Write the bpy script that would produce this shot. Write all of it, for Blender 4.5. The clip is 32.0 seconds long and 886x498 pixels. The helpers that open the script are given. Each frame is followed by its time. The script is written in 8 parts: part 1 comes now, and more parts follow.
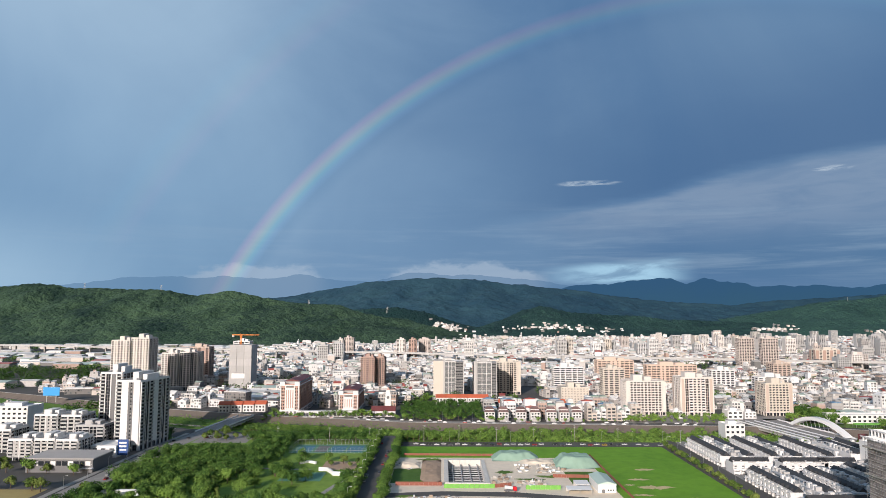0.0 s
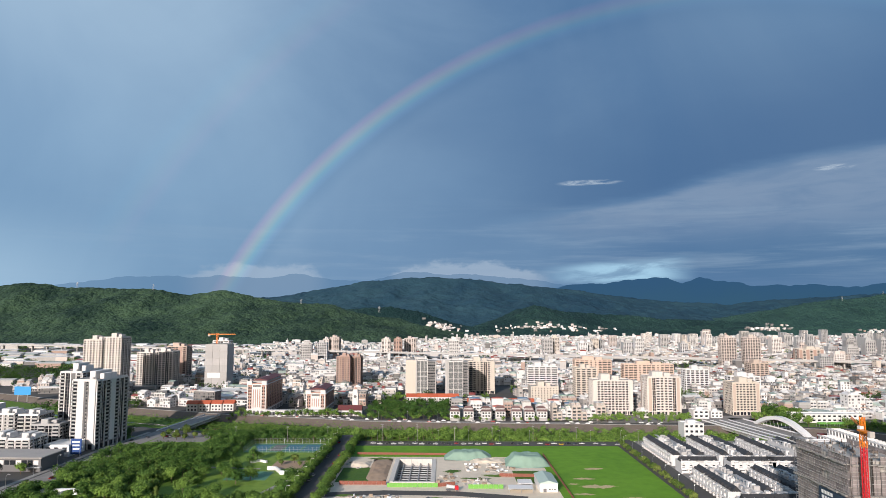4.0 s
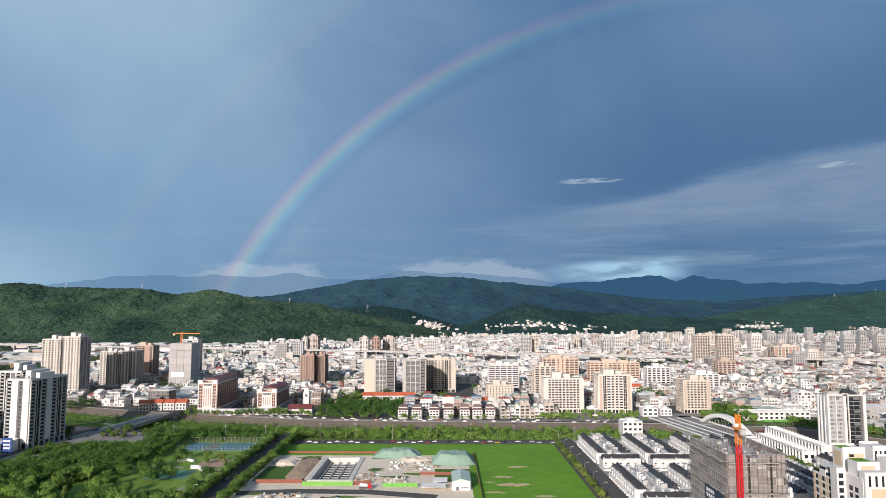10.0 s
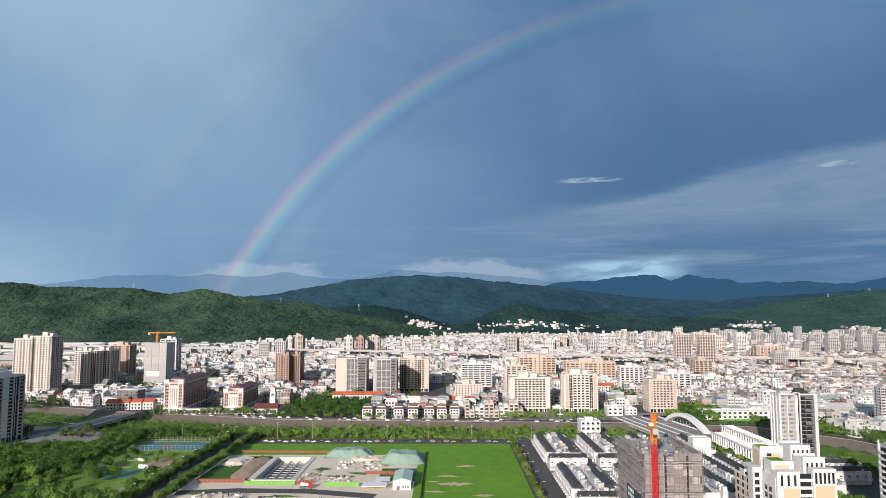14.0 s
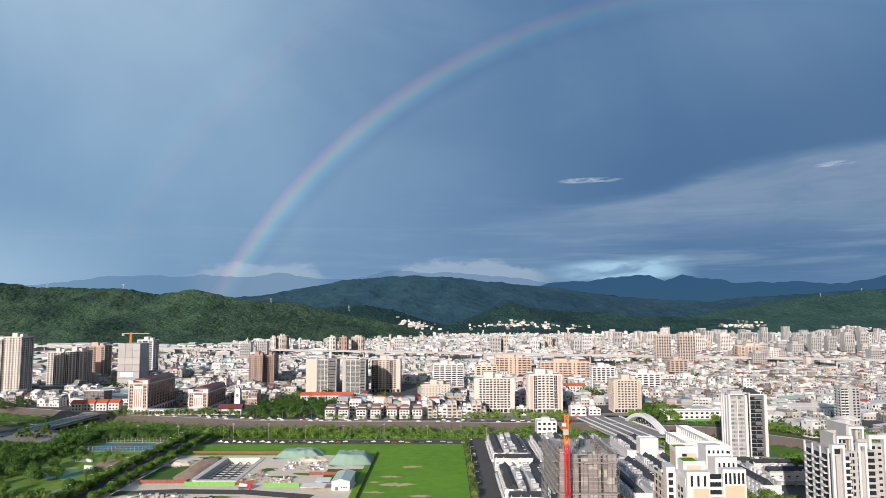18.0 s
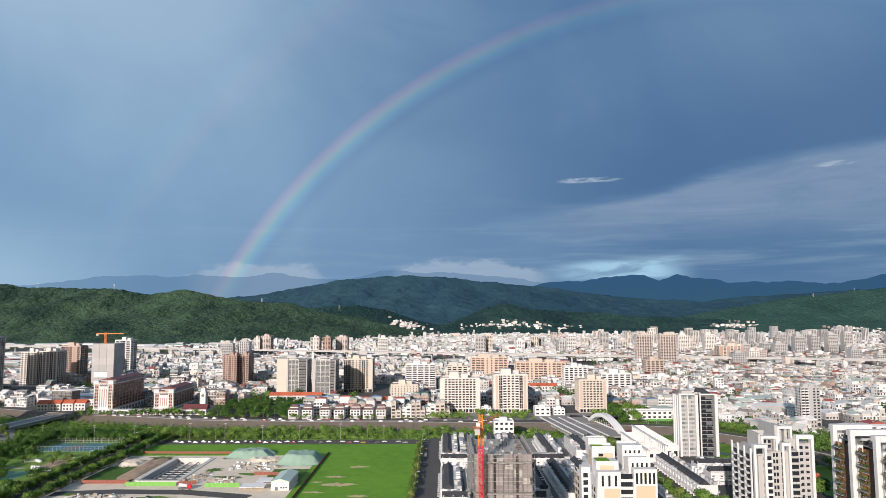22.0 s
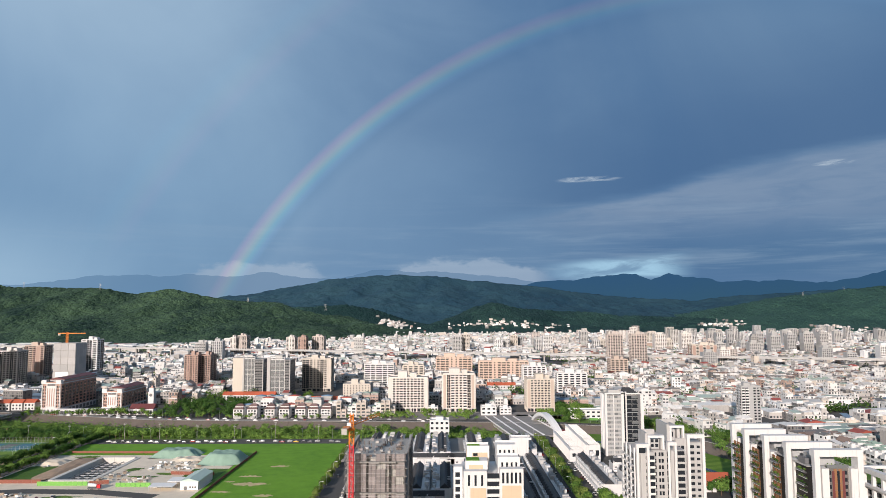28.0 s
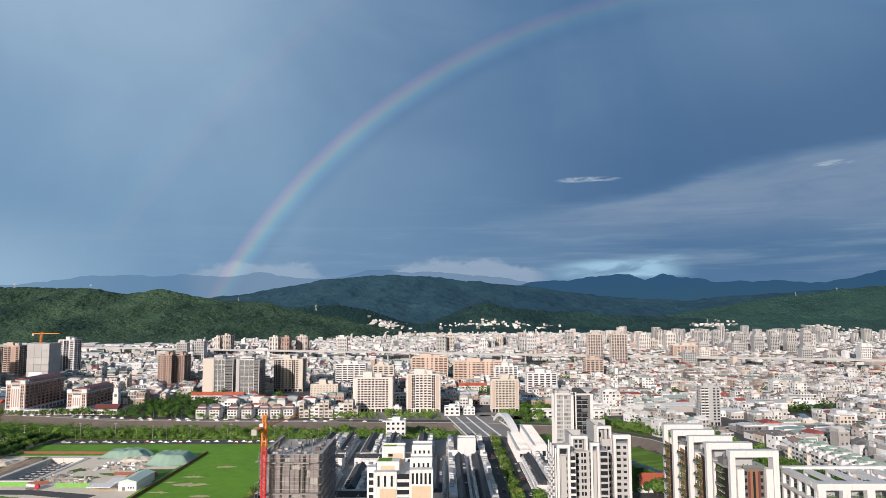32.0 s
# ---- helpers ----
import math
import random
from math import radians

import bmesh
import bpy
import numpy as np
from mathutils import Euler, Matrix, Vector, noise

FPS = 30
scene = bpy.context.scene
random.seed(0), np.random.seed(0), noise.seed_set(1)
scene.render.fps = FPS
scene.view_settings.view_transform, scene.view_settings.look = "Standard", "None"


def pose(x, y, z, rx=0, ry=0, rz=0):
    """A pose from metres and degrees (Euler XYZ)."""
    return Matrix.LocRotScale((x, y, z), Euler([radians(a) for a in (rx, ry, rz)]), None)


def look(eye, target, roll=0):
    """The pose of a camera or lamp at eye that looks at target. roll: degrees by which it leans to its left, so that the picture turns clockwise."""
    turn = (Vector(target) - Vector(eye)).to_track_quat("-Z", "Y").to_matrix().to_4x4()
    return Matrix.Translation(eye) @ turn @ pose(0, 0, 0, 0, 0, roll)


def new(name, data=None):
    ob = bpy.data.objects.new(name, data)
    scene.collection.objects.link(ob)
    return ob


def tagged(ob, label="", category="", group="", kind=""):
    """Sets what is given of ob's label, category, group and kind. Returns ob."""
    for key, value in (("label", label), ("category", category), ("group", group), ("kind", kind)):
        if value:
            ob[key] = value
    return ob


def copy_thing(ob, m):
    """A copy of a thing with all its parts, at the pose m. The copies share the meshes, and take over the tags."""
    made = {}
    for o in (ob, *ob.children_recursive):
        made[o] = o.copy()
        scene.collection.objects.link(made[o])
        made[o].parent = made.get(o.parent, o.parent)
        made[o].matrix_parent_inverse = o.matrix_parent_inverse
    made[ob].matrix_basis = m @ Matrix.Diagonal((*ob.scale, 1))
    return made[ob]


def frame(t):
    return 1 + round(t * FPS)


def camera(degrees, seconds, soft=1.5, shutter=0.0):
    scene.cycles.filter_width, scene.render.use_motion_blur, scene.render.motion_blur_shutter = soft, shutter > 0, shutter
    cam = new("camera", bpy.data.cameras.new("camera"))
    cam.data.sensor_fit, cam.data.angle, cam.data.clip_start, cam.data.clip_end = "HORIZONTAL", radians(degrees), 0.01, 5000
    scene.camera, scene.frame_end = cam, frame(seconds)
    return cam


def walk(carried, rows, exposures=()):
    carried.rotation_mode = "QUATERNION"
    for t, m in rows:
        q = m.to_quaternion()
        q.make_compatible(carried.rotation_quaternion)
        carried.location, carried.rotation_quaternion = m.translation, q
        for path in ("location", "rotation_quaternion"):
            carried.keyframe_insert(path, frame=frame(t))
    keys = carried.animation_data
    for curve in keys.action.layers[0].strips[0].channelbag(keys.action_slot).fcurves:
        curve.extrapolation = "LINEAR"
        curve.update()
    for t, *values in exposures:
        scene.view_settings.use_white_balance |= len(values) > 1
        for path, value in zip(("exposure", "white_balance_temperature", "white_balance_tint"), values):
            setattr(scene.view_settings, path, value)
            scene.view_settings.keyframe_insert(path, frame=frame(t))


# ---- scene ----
# camera: a drone gliding sideways 110 m above the ground
cam = camera(67.0, 32.0, 0.7)
EYE = 110.0
ROWS = [
    (0.0, 0.0, 0.0, 0.0, -0.007, 5.402, -0.14),
    (0.5, 4.45, 0.04, -0.03, 0.007, 5.38, -0.14),
    (1.0, 9.0, 0.07, -0.03, 0.014, 5.351, -0.15),
    (1.5, 13.54, 0.11, -0.04, 0.022, 5.351, -0.15),
    (2.0, 18.08, 0.12, -0.06, 0.029, 5.351, -0.14),
    (2.5, 22.66, 0.12, -0.06, 0.036, 5.359, -0.14),
    (3.0, 27.26, 0.11, -0.22, 0.043, 5.366, -0.11),
    (3.5, 31.8, 0.13, -0.07, 0.057, 5.351, -0.14),
    (5.5, 50.27, 0.22, -0.16, 0.093, 5.351, -0.08),
    (6.0, 54.84, 0.26, -0.16, 0.108, 5.337, -0.06),
    (6.5, 59.35, 0.27, -0.16, 0.115, 5.316, -0.05),
    (7.0, 63.9, 0.32, -0.21, 0.129, 5.309, -0.03),
    (7.5, 68.53, 0.32, -0.4, 0.137, 5.323, 0.04),
    (8.0, 72.95, 0.33, -0.21, 0.151, 5.294, -0.01),
    (8.5, 77.47, 0.34, -0.21, 0.158, 5.28, -0.01),
    (9.0, 82.04, 0.35, -0.25, 0.172, 5.273, 0.02),
    (9.5, 86.55, 0.35, -0.07, 0.18, 5.251, -0.01),
    (10.0, 91.16, 0.39, -0.18, 0.187, 5.237, 0.02),
    (10.5, 95.7, 0.37, -0.21, 0.187, 5.23, 0.02),
    (11.0, 100.24, 0.36, -0.16, 0.194, 5.215, 0.02),
    (11.5, 104.84, 0.37, -0.19, 0.194, 5.208, 0.02),
    (12.0, 109.39, 0.39, -0.19, 0.201, 5.201, 0.02),
    (12.5, 113.96, 0.37, -0.18, 0.201, 5.194, 0.02),
    (13.0, 118.53, 0.38, -0.16, 0.201, 5.201, 0.03),
    (13.5, 123.13, 0.41, -0.18, 0.194, 5.187, 0.03),
    (14.0, 127.71, 0.42, -0.16, 0.194, 5.18, 0.05),
    (14.5, 132.31, 0.44, -0.18, 0.187, 5.187, 0.05),
    (16.5, 150.95, 0.4, 0.0, 0.144, 5.201, 0.08),
    (17.0, 155.61, 0.42, -0.06, 0.137, 5.201, 0.08),
    (17.5, 160.24, 0.43, -0.06, 0.137, 5.194, 0.09),
    (18.0, 164.88, 0.45, -0.06, 0.122, 5.208, 0.1),
    (18.5, 169.48, 0.45, -0.07, 0.122, 5.223, 0.11),
    (19.0, 174.14, 0.45, -0.07, 0.122, 5.244, 0.12),
    (19.5, 178.74, 0.46, -0.1, 0.115, 5.244, 0.13),
    (20.0, 183.34, 0.44, -0.15, 0.108, 5.23, 0.15),
    (20.5, 187.94, 0.44, -0.15, 0.108, 5.23, 0.14),
    (21.0, 192.58, 0.46, -0.1, 0.101, 5.208, 0.13),
    (21.5, 197.18, 0.45, -0.09, 0.101, 5.201, 0.13),
    (22.0, 201.81, 0.42, -0.06, 0.093, 5.201, 0.13),
    (22.5, 206.44, 0.42, -0.07, 0.093, 5.201, 0.13),
    (23.0, 211.04, 0.43, -0.09, 0.086, 5.187, 0.14),
    (23.5, 215.64, 0.43, -0.06, 0.079, 5.173, 0.14),
    (24.0, 220.22, 0.43, -0.07, 0.072, 5.158, 0.14),
    (24.5, 224.79, 0.44, -0.04, 0.065, 5.151, 0.15),
    (25.0, 229.39, 0.44, -0.06, 0.065, 5.151, 0.15),
    (25.5, 233.99, 0.43, -0.04, 0.05, 5.144, 0.15),
    (27.5, 252.81, 0.43, 0.04, 0.065, 5.137, 0.16),
    (28.0, 257.42, 0.42, 0.03, 0.057, 5.13, 0.17),
    (28.5, 262.05, 0.4, 0.04, 0.05, 5.122, 0.17),
    (29.0, 266.71, 0.37, 0.06, 0.05, 5.122, 0.17),
    (29.5, 271.34, 0.35, 0.07, 0.043, 5.115, 0.17),
    (30.0, 276.03, 0.34, 0.1, 0.036, 5.108, 0.16),
    (30.5, 280.75, 0.31, 0.13, 0.029, 5.122, 0.16),
    (31.0, 285.44, 0.27, 0.13, 0.022, 5.13, 0.16),
    (31.5, 290.13, 0.25, 0.15, 0.007, 5.137, 0.16),
    (32.0, 294.88, 0.21, 0.19, 0.007, 5.144, 0.16),
]
walk(cam, [(t, pose(x, y - 15.0, EYE + z, 90 + pitch, roll, yaw)) for t, x, y, z, yaw, pitch, roll in ROWS],
     [(0.0, 0.0, 6500, 11.5), (16.0, 0.0, 6500, 11.5), (25.0, -0.03, 6500, 11.5), (32.0, -0.12, 6500, 11.5)])

# ---- world and sun ----
SUN_AZ, SUN_EL = radians(19.75), radians(17.25)   # the sun stands behind the path, a little to its left
ANTI = Vector((math.sin(SUN_AZ) * math.cos(SUN_EL), math.cos(SUN_AZ) * math.cos(SUN_EL), -math.sin(SUN_EL)))


class Nodes:
    """Short hand for node trees."""

    def __init__(self, tree):
        self.tree = tree
        tree.nodes.clear()

    def add(self, kind, inputs=(), **settings):
        n = self.tree.nodes.new(kind)
        for key, value in settings.items():
            setattr(n, key, value)
        for key, value in dict(inputs).items():
            if isinstance(value, bpy.types.NodeSocket):
                self.tree.links.new(value, n.inputs[key])
            else:
                n.inputs[key].default_value = value
        return n

    def math(self, op, a, b=0.0, c=0.0, clamp=False):
        return self.add("ShaderNodeMath", {0: a, 1: b, 2: c}, operation=op, use_clamp=clamp).outputs[0]

    def step(self, x, a, b, lo=0.0, hi=1.0):
        return self.add("ShaderNodeMapRange", {0: x, 1: a, 2: b, 3: lo, 4: hi}, interpolation_type="SMOOTHSTEP").outputs[0]

    def mix(self, fac, a, b, blend="MIX"):
        return self.add("ShaderNodeMix", {0: fac, 6: a, 7: b}, data_type="RGBA", blend_type=blend).outputs[2]

    def noise(self, vector, scale, detail=4.0, rough=0.55, warp=0.0):
        return self.add("ShaderNodeTexNoise", {"Vector": vector, "Scale": scale, "Detail": detail, "Roughness": rough, "Distortion": warp}).outputs[0]

    def ramp(self, fac, stops):
        n = self.add("ShaderNodeValToRGB", {0: fac})
        el = n.color_ramp.elements
        while len(el) < len(stops):
            el.new(0.5)
        for e, (p, c) in zip(el, stops):
            e.position, e.color = p, (*c, 1)
        return n.outputs[0]


def make_world():
    world = bpy.data.worlds.new("sky")
    scene.world = world
    world.use_nodes = True
    k = Nodes(world.node_tree)
    d = k.add("ShaderNodeTexCoord").outputs["Generated"]
    xyz = k.add("ShaderNodeSeparateXYZ", {0: d})
    x, y, z = xyz.outputs
    flat = k.math("SQRT", k.math("ADD", k.math("MULTIPLY", x, x), k.math("MULTIPLY", y, y)))
    el = k.math("ARCTAN2", z, flat)              # radians above the horizon
    az = k.math("ARCTAN2", x, y)                 # radians to the right of +y
    # rain cloud: lighter to the left, darkest to the upper right
    drift = k.noise(k.add("ShaderNodeMapping", {"Vector": d, "Scale": (1, 1, 1.6)}).outputs[0], 3.4, 5, 0.55, 0.5)
    azd = k.math("ADD", az, k.math("MULTIPLY_ADD", drift, 0.5, -0.25))
    side = k.step(azd, -0.75, 0.55)
    low = k.mix(side, (0.200, 0.365, 0.555, 1), (0.090, 0.188, 0.345, 1))
    high = k.mix(k.step(azd, -0.6, 0.35), (0.32, 0.48, 0.655, 1), (0.070, 0.165, 0.325, 1))
    base = k.mix(k.step(el, 0.02, 0.5), low, high)
    # soft towering veils
    soft = k.noise(k.add("ShaderNodeMapping", {"Vector": d, "Scale": (1, 1, 0.7)}).outputs[0], 2.6, 6, 0.5, 0.6)
    base = k.mix(k.step(soft, 0.30, 0.72), k.mix(0.28, base, (0.08, 0.18, 0.36, 1)), k.mix(0.12, base, (0.40, 0.53, 0.66, 1)))
    # thinner cloud lets more light through at the upper sides
    thin = k.math("MULTIPLY", k.step(k.math("ADD", el, k.math("MULTIPLY_ADD", soft, 0.12, -0.06)), 0.24, 0.44), k.step(k.math("ABSOLUTE", k.math("SUBTRACT", az, 0.02)), 0.10, 0.55))
    base = k.mix(k.math("MULTIPLY", thin, 0.40), base, k.mix(side, (0.46, 0.62, 0.76, 1), (0.20, 0.34, 0.51, 1)))
    # long flat band of lit cloud rising to the right
    flatd = k.add("ShaderNodeCombineXYZ", {0: az, 1: k.math("MULTIPLY", el, 5.0), 2: 0.0}).outputs[0]
    wob = k.noise(flatd, 3.2, 6, 0.55, 0.4)
    fine = k.noise(flatd, 9.0, 8, 0.6, 0.5)
    top = k.math("MULTIPLY_ADD", az, 0.15, k.math("MULTIPLY_ADD", wob, 0.055, 0.096))
    over = k.math("SUBTRACT", el, top)
    gloom = k.math("MULTIPLY", k.math("MULTIPLY", k.step(over, -0.005, 0.012), k.step(over, 0.20, 0.02)), k.step(az, -0.02, 0.30))
    base = k.mix(k.math("MULTIPLY", gloom, 0.6), base, (0.055, 0.135, 0.285, 1))
    band = k.math("MULTIPLY", k.step(k.math("SUBTRACT", top, el), -0.002, 0.012), k.step(el, 0.085, 0.15))
    band = k.math("MULTIPLY", band, k.step(az, 0.04, 0.24))
    band = k.math("MULTIPLY", band, k.step(fine, 0.28, 0.62, 0.45, 1.0))
    base = k.mix(k.math("MULTIPLY", band, 0.8), base, (0.225, 0.318, 0.455, 1))
    # dark rain base under the band
    under = k.math("MULTIPLY", k.math("MULTIPLY", k.step(el, 0.125, 0.075), k.step(el, 0.02, 0.05)), k.step(az, 0.22, 0.42))
    base = k.mix(k.math("MULTIPLY", under, k.step(fine, 0.3, 0.65, 0.65, 0.35)), base, (0.078, 0.180, 0.330, 1))
    # grey streaks low down
    streak = k.noise(k.add("ShaderNodeCombineXYZ", {0: az, 1: k.math("MULTIPLY", el, 14.0), 2: 0.3}).outputs[0], 4.0, 6, 0.6, 0.3)
    lowmask = k.math("MULTIPLY", k.step(el, 0.19, 0.08), k.step(el, 0.03, 0.06))
    base = k.mix(k.math("MULTIPLY", k.math("MULTIPLY", lowmask, k.step(streak, 0.45, 0.78)), k.step(az, -0.45, 0.15, 0.16, 0.5)), base, (0.33, 0.45, 0.58, 1))
    # the clear gap above the far ranges
    gx = k.math("MULTIPLY", k.step(az, 0.13, 0.24), k.step(az, 0.37, 0.30))
    gy = k.math("MULTIPLY", k.step(el, 0.036, 0.05), k.step(k.math("SUBTRACT", el, k.math("MULTIPLY", k.math("SUBTRACT", az, 0.2), 0.07)), 0.074, 0.062))
    glow = k.math("MULTIPLY", k.math("MULTIPLY", gx, gy), k.step(fine, 0.38, 0.6, 0.35, 1.0))
    base = k.mix(k.math("MULTIPLY", glow, 0.85), base, (0.42, 0.68, 0.86, 1))
    # thin bright wisps under the dark cloud
    shred = k.noise(k.add("ShaderNodeCombineXYZ", {0: az, 1: k.math("MULTIPLY", el, 6.0), 2: 0.7}).outputs[0], 26.0, 8, 0.65, 0.8)
    for ca, ce, wa in ((0.215, 0.188, 0.055), (0.535, 0.187, 0.028)):
        u = k.math("DIVIDE", k.math("SUBTRACT", az, ca), wa)
        v = k.math("DIVIDE", k.math("SUBTRACT", el, k.math("MULTIPLY_ADD", fine, 0.012, ce - 0.006)), 0.0045)
        r2 = k.math("ADD", k.math("MULTIPLY", u, u), k.math("MULTIPLY", v, v))
        wisp = k.math("MULTIPLY", k.math("MULTIPLY", k.step(r2, 1.0, 0.1), k.step(shred, 0.36, 0.62)), 0.8 if wa > 0.025 else 0.25)
        base = k.mix(wisp, base, (0.48, 0.58, 0.68, 1))
    # heaped white cloud resting on the ranges
    puff = k.noise(k.add("ShaderNodeCombineXYZ", {0: az, 1: k.math("MULTIPLY", el, 2.2), 2: 0.0}).outputs[0], 22.0, 6, 0.6)
    heap = k.math("ADD", k.math("MULTIPLY", k.step(k.math("ABSOLUTE", k.math("SUBTRACT", az, 0.035)), 0.16, 0.05), 0.030), k.math("MULTIPLY", k.step(k.math("ABSOLUTE", k.math("ADD", az, 0.27)), 0.14, 0.03), 0.026))
    rim = k.math("SUBTRACT", k.math("MULTIPLY_ADD", puff, 0.05, k.math("ADD", heap, 0.022)), el)
    base = k.mix(k.math("MULTIPLY", k.step(rim, 0.0, 0.012), k.step(heap, 0.003, 0.02, 0.0, 0.72)), base, (0.35, 0.455, 0.585, 1))
    # pale rain light at the far left edge of the range
    hz = k.math("MULTIPLY", k.step(az, -0.35, -0.62), k.step(el, 0.16, 0.03))
    base = k.mix(k.math("MULTIPLY", hz, 0.45), base, (0.50, 0.70, 0.85, 1))
    # rainbow: a ring 42 degrees from the point opposite the sun
    dot = k.add("ShaderNodeVectorMath", {0: d, 1: ANTI}, operation="DOT_PRODUCT").outputs["Value"]
    ang = k.math("MULTIPLY", k.math("ARCCOSINE", dot), 180 / math.pi)
    inside = k.math("MULTIPLY", k.step(ang, 41.0, 39.6), k.step(ang, 12.0, 40.0))
    ring = k.ramp(k.add("ShaderNodeMapRange", {0: ang, 1: 40.75, 2: 42.85, 3: 0.0, 4: 1.0}).outputs[0],
                  [(0.0, (0, 0, 0)), (0.18, (0.012, 0.03, 0.05)), (0.36, (0.02, 0.085, 0.065)), (0.50, (0.085, 0.105, 0.03)),
                   (0.62, (0.125, 0.085, 0.03)), (0.80, (0.105, 0.025, 0.03)), (1.0, (0, 0, 0))])
    fade = k.math("MULTIPLY", k.step(az, 0.40, -0.42, 0.22, 1.12), k.step(el, -0.02, 0.03))
    base = k.mix(k.math("MULTIPLY", k.math("MULTIPLY", inside, fade), 0.12), base, (0.45, 0.60, 0.75, 1))
    base = k.mix(fade, base, ring, "ADD")
    # the faint second bow, its colours the other way round
    outer = k.ramp(k.add("ShaderNodeMapRange", {0: ang, 1: 49.6, 2: 53.2, 3: 0.0, 4: 1.0}).outputs[0],
                   [(0.0, (0, 0, 0)), (0.22, (0.022, 0.006, 0.006)), (0.45, (0.016, 0.016, 0.006)), (0.70, (0.004, 0.014, 0.016)), (1.0, (0, 0, 0))])
    base = k.mix(k.math("MULTIPLY", k.step(az, 0.0, -0.25), k.step(el, 0.05, 0.16)), base, outer, "ADD")
    # the open evening sky behind
    nish = k.add("ShaderNodeTexSky", sky_type="NISHITA", sun_disc=False, sun_elevation=SUN_EL, sun_rotation=math.pi + SUN_AZ)
    veil = k.mix(0.065, (0, 0, 0, 1), nish.outputs[0])
    sky = k.mix(k.step(y, 0.25, -0.35), base, veil)
    bg = k.add("ShaderNodeBackground", {0: sky, 1: 1.0})
    k.tree.links.new(bg.outputs[0], k.add("ShaderNodeOutputWorld").inputs[0])


make_world()
sun = new("sun", bpy.data.lights.new("sun", "SUN"))
sun.data.energy, sun.data.angle, sun.data.color = 4.9, radians(0.6), (1.0, 0.90, 0.825)
sun.matrix_world = look(-ANTI * 100, (0, 0, 0))

# ---- materials ----


def material(name, color, rough=0.8, metal=0.0, vary=0.12, scale=0.6, bump=0.0, per_object=0.0, per_island=0.0, stain=0.0, spec=0.4):
    """A painted or mineral surface with grain at two scales, weather streaks and tone that differs from piece to piece."""
    m = bpy.data.materials.new(name)
    m.use_nodes = True
    k = Nodes(m.node_tree)
    pos = k.add("ShaderNodeNewGeometry").outputs["Position"]
    big = k.noise(pos, scale * 0.12, 3)
    small = k.noise(pos, scale, 5, 0.6)
    tone = k.math("MULTIPLY_ADD", k.math("ADD", big, small), vary, 1.0 - vary)
    if per_object:
        rnd = k.add("ShaderNodeObjectInfo").outputs["Random"]
        tone = k.math("MULTIPLY", tone, k.math("MULTIPLY_ADD", rnd, per_object, 1.0 - per_object / 2))
    if per_island:
        rnd = k.add("ShaderNodeNewGeometry").outputs["Random Per Island"]
        tone = k.math("MULTIPLY", tone, k.math("MULTIPLY_ADD", rnd, per_island, 1.0 - per_island / 2))
    if stain:
        drip = k.noise(k.add("ShaderNodeMapping", {"Vector": pos, "Scale": (1.2, 1.2, 0.08)}).outputs[0], 1.0, 4, 0.6)
        tone = k.math("MULTIPLY", tone, k.step(drip, 0.52, 0.78, 1.0, 1.0 - stain))
    col = k.add("ShaderNodeVectorMath", {0: (*color,), "Scale": tone}, operation="SCALE").outputs[0]
    b = k.add("ShaderNodeBsdfPrincipled", {"Base Color": col, "Roughness": rough, "Metallic": metal, "Specular IOR Level": spec})
    if bump:
        b2 = k.add("ShaderNodeBump", {"Strength": bump, "Distance": 0.2, "Height": small})
        k.tree.links.new(b2.outputs[0], b.inputs["Normal"])
    k.tree.links.new(b.outputs[0], k.add("ShaderNodeOutputMaterial").inputs[0])
    return m


def palette_material(name, stops, rough=0.85, stain=0.2):
    """Many houses in one mesh: each island takes a colour of the palette."""
    m = bpy.data.materials.new(name)
    m.use_nodes = True
    k = Nodes(m.node_tree)
    g = k.add("ShaderNodeNewGeometry")
    r = k.ramp(g.outputs["Random Per Island"], stops)
    k.tree.nodes[-1].color_ramp.interpolation = "CONSTANT"
    n = k.noise(g.outputs["Position"], 0.5, 4, 0.6)
    drip = k.noise(k.add("ShaderNodeMapping", {"Vector": g.outputs["Position"], "Scale": (0.7, 0.7, 0.06)}).outputs[0], 1.0, 4, 0.6)
    tone = k.math("MULTIPLY", k.math("MULTIPLY_ADD", n, 0.3, 0.85), k.step(drip, 0.5, 0.78, 1.0, 1.0 - stain))
    col = k.add("ShaderNodeVectorMath", {0: r, "Scale": tone}, operation="SCALE").outputs[0]
    b = k.add("ShaderNodeBsdfPrincipled", {"Base Color": col, "Roughness": rough})
    k.tree.links.new(b.outputs[0], k.add("ShaderNodeOutputMaterial").inputs[0])
    return m


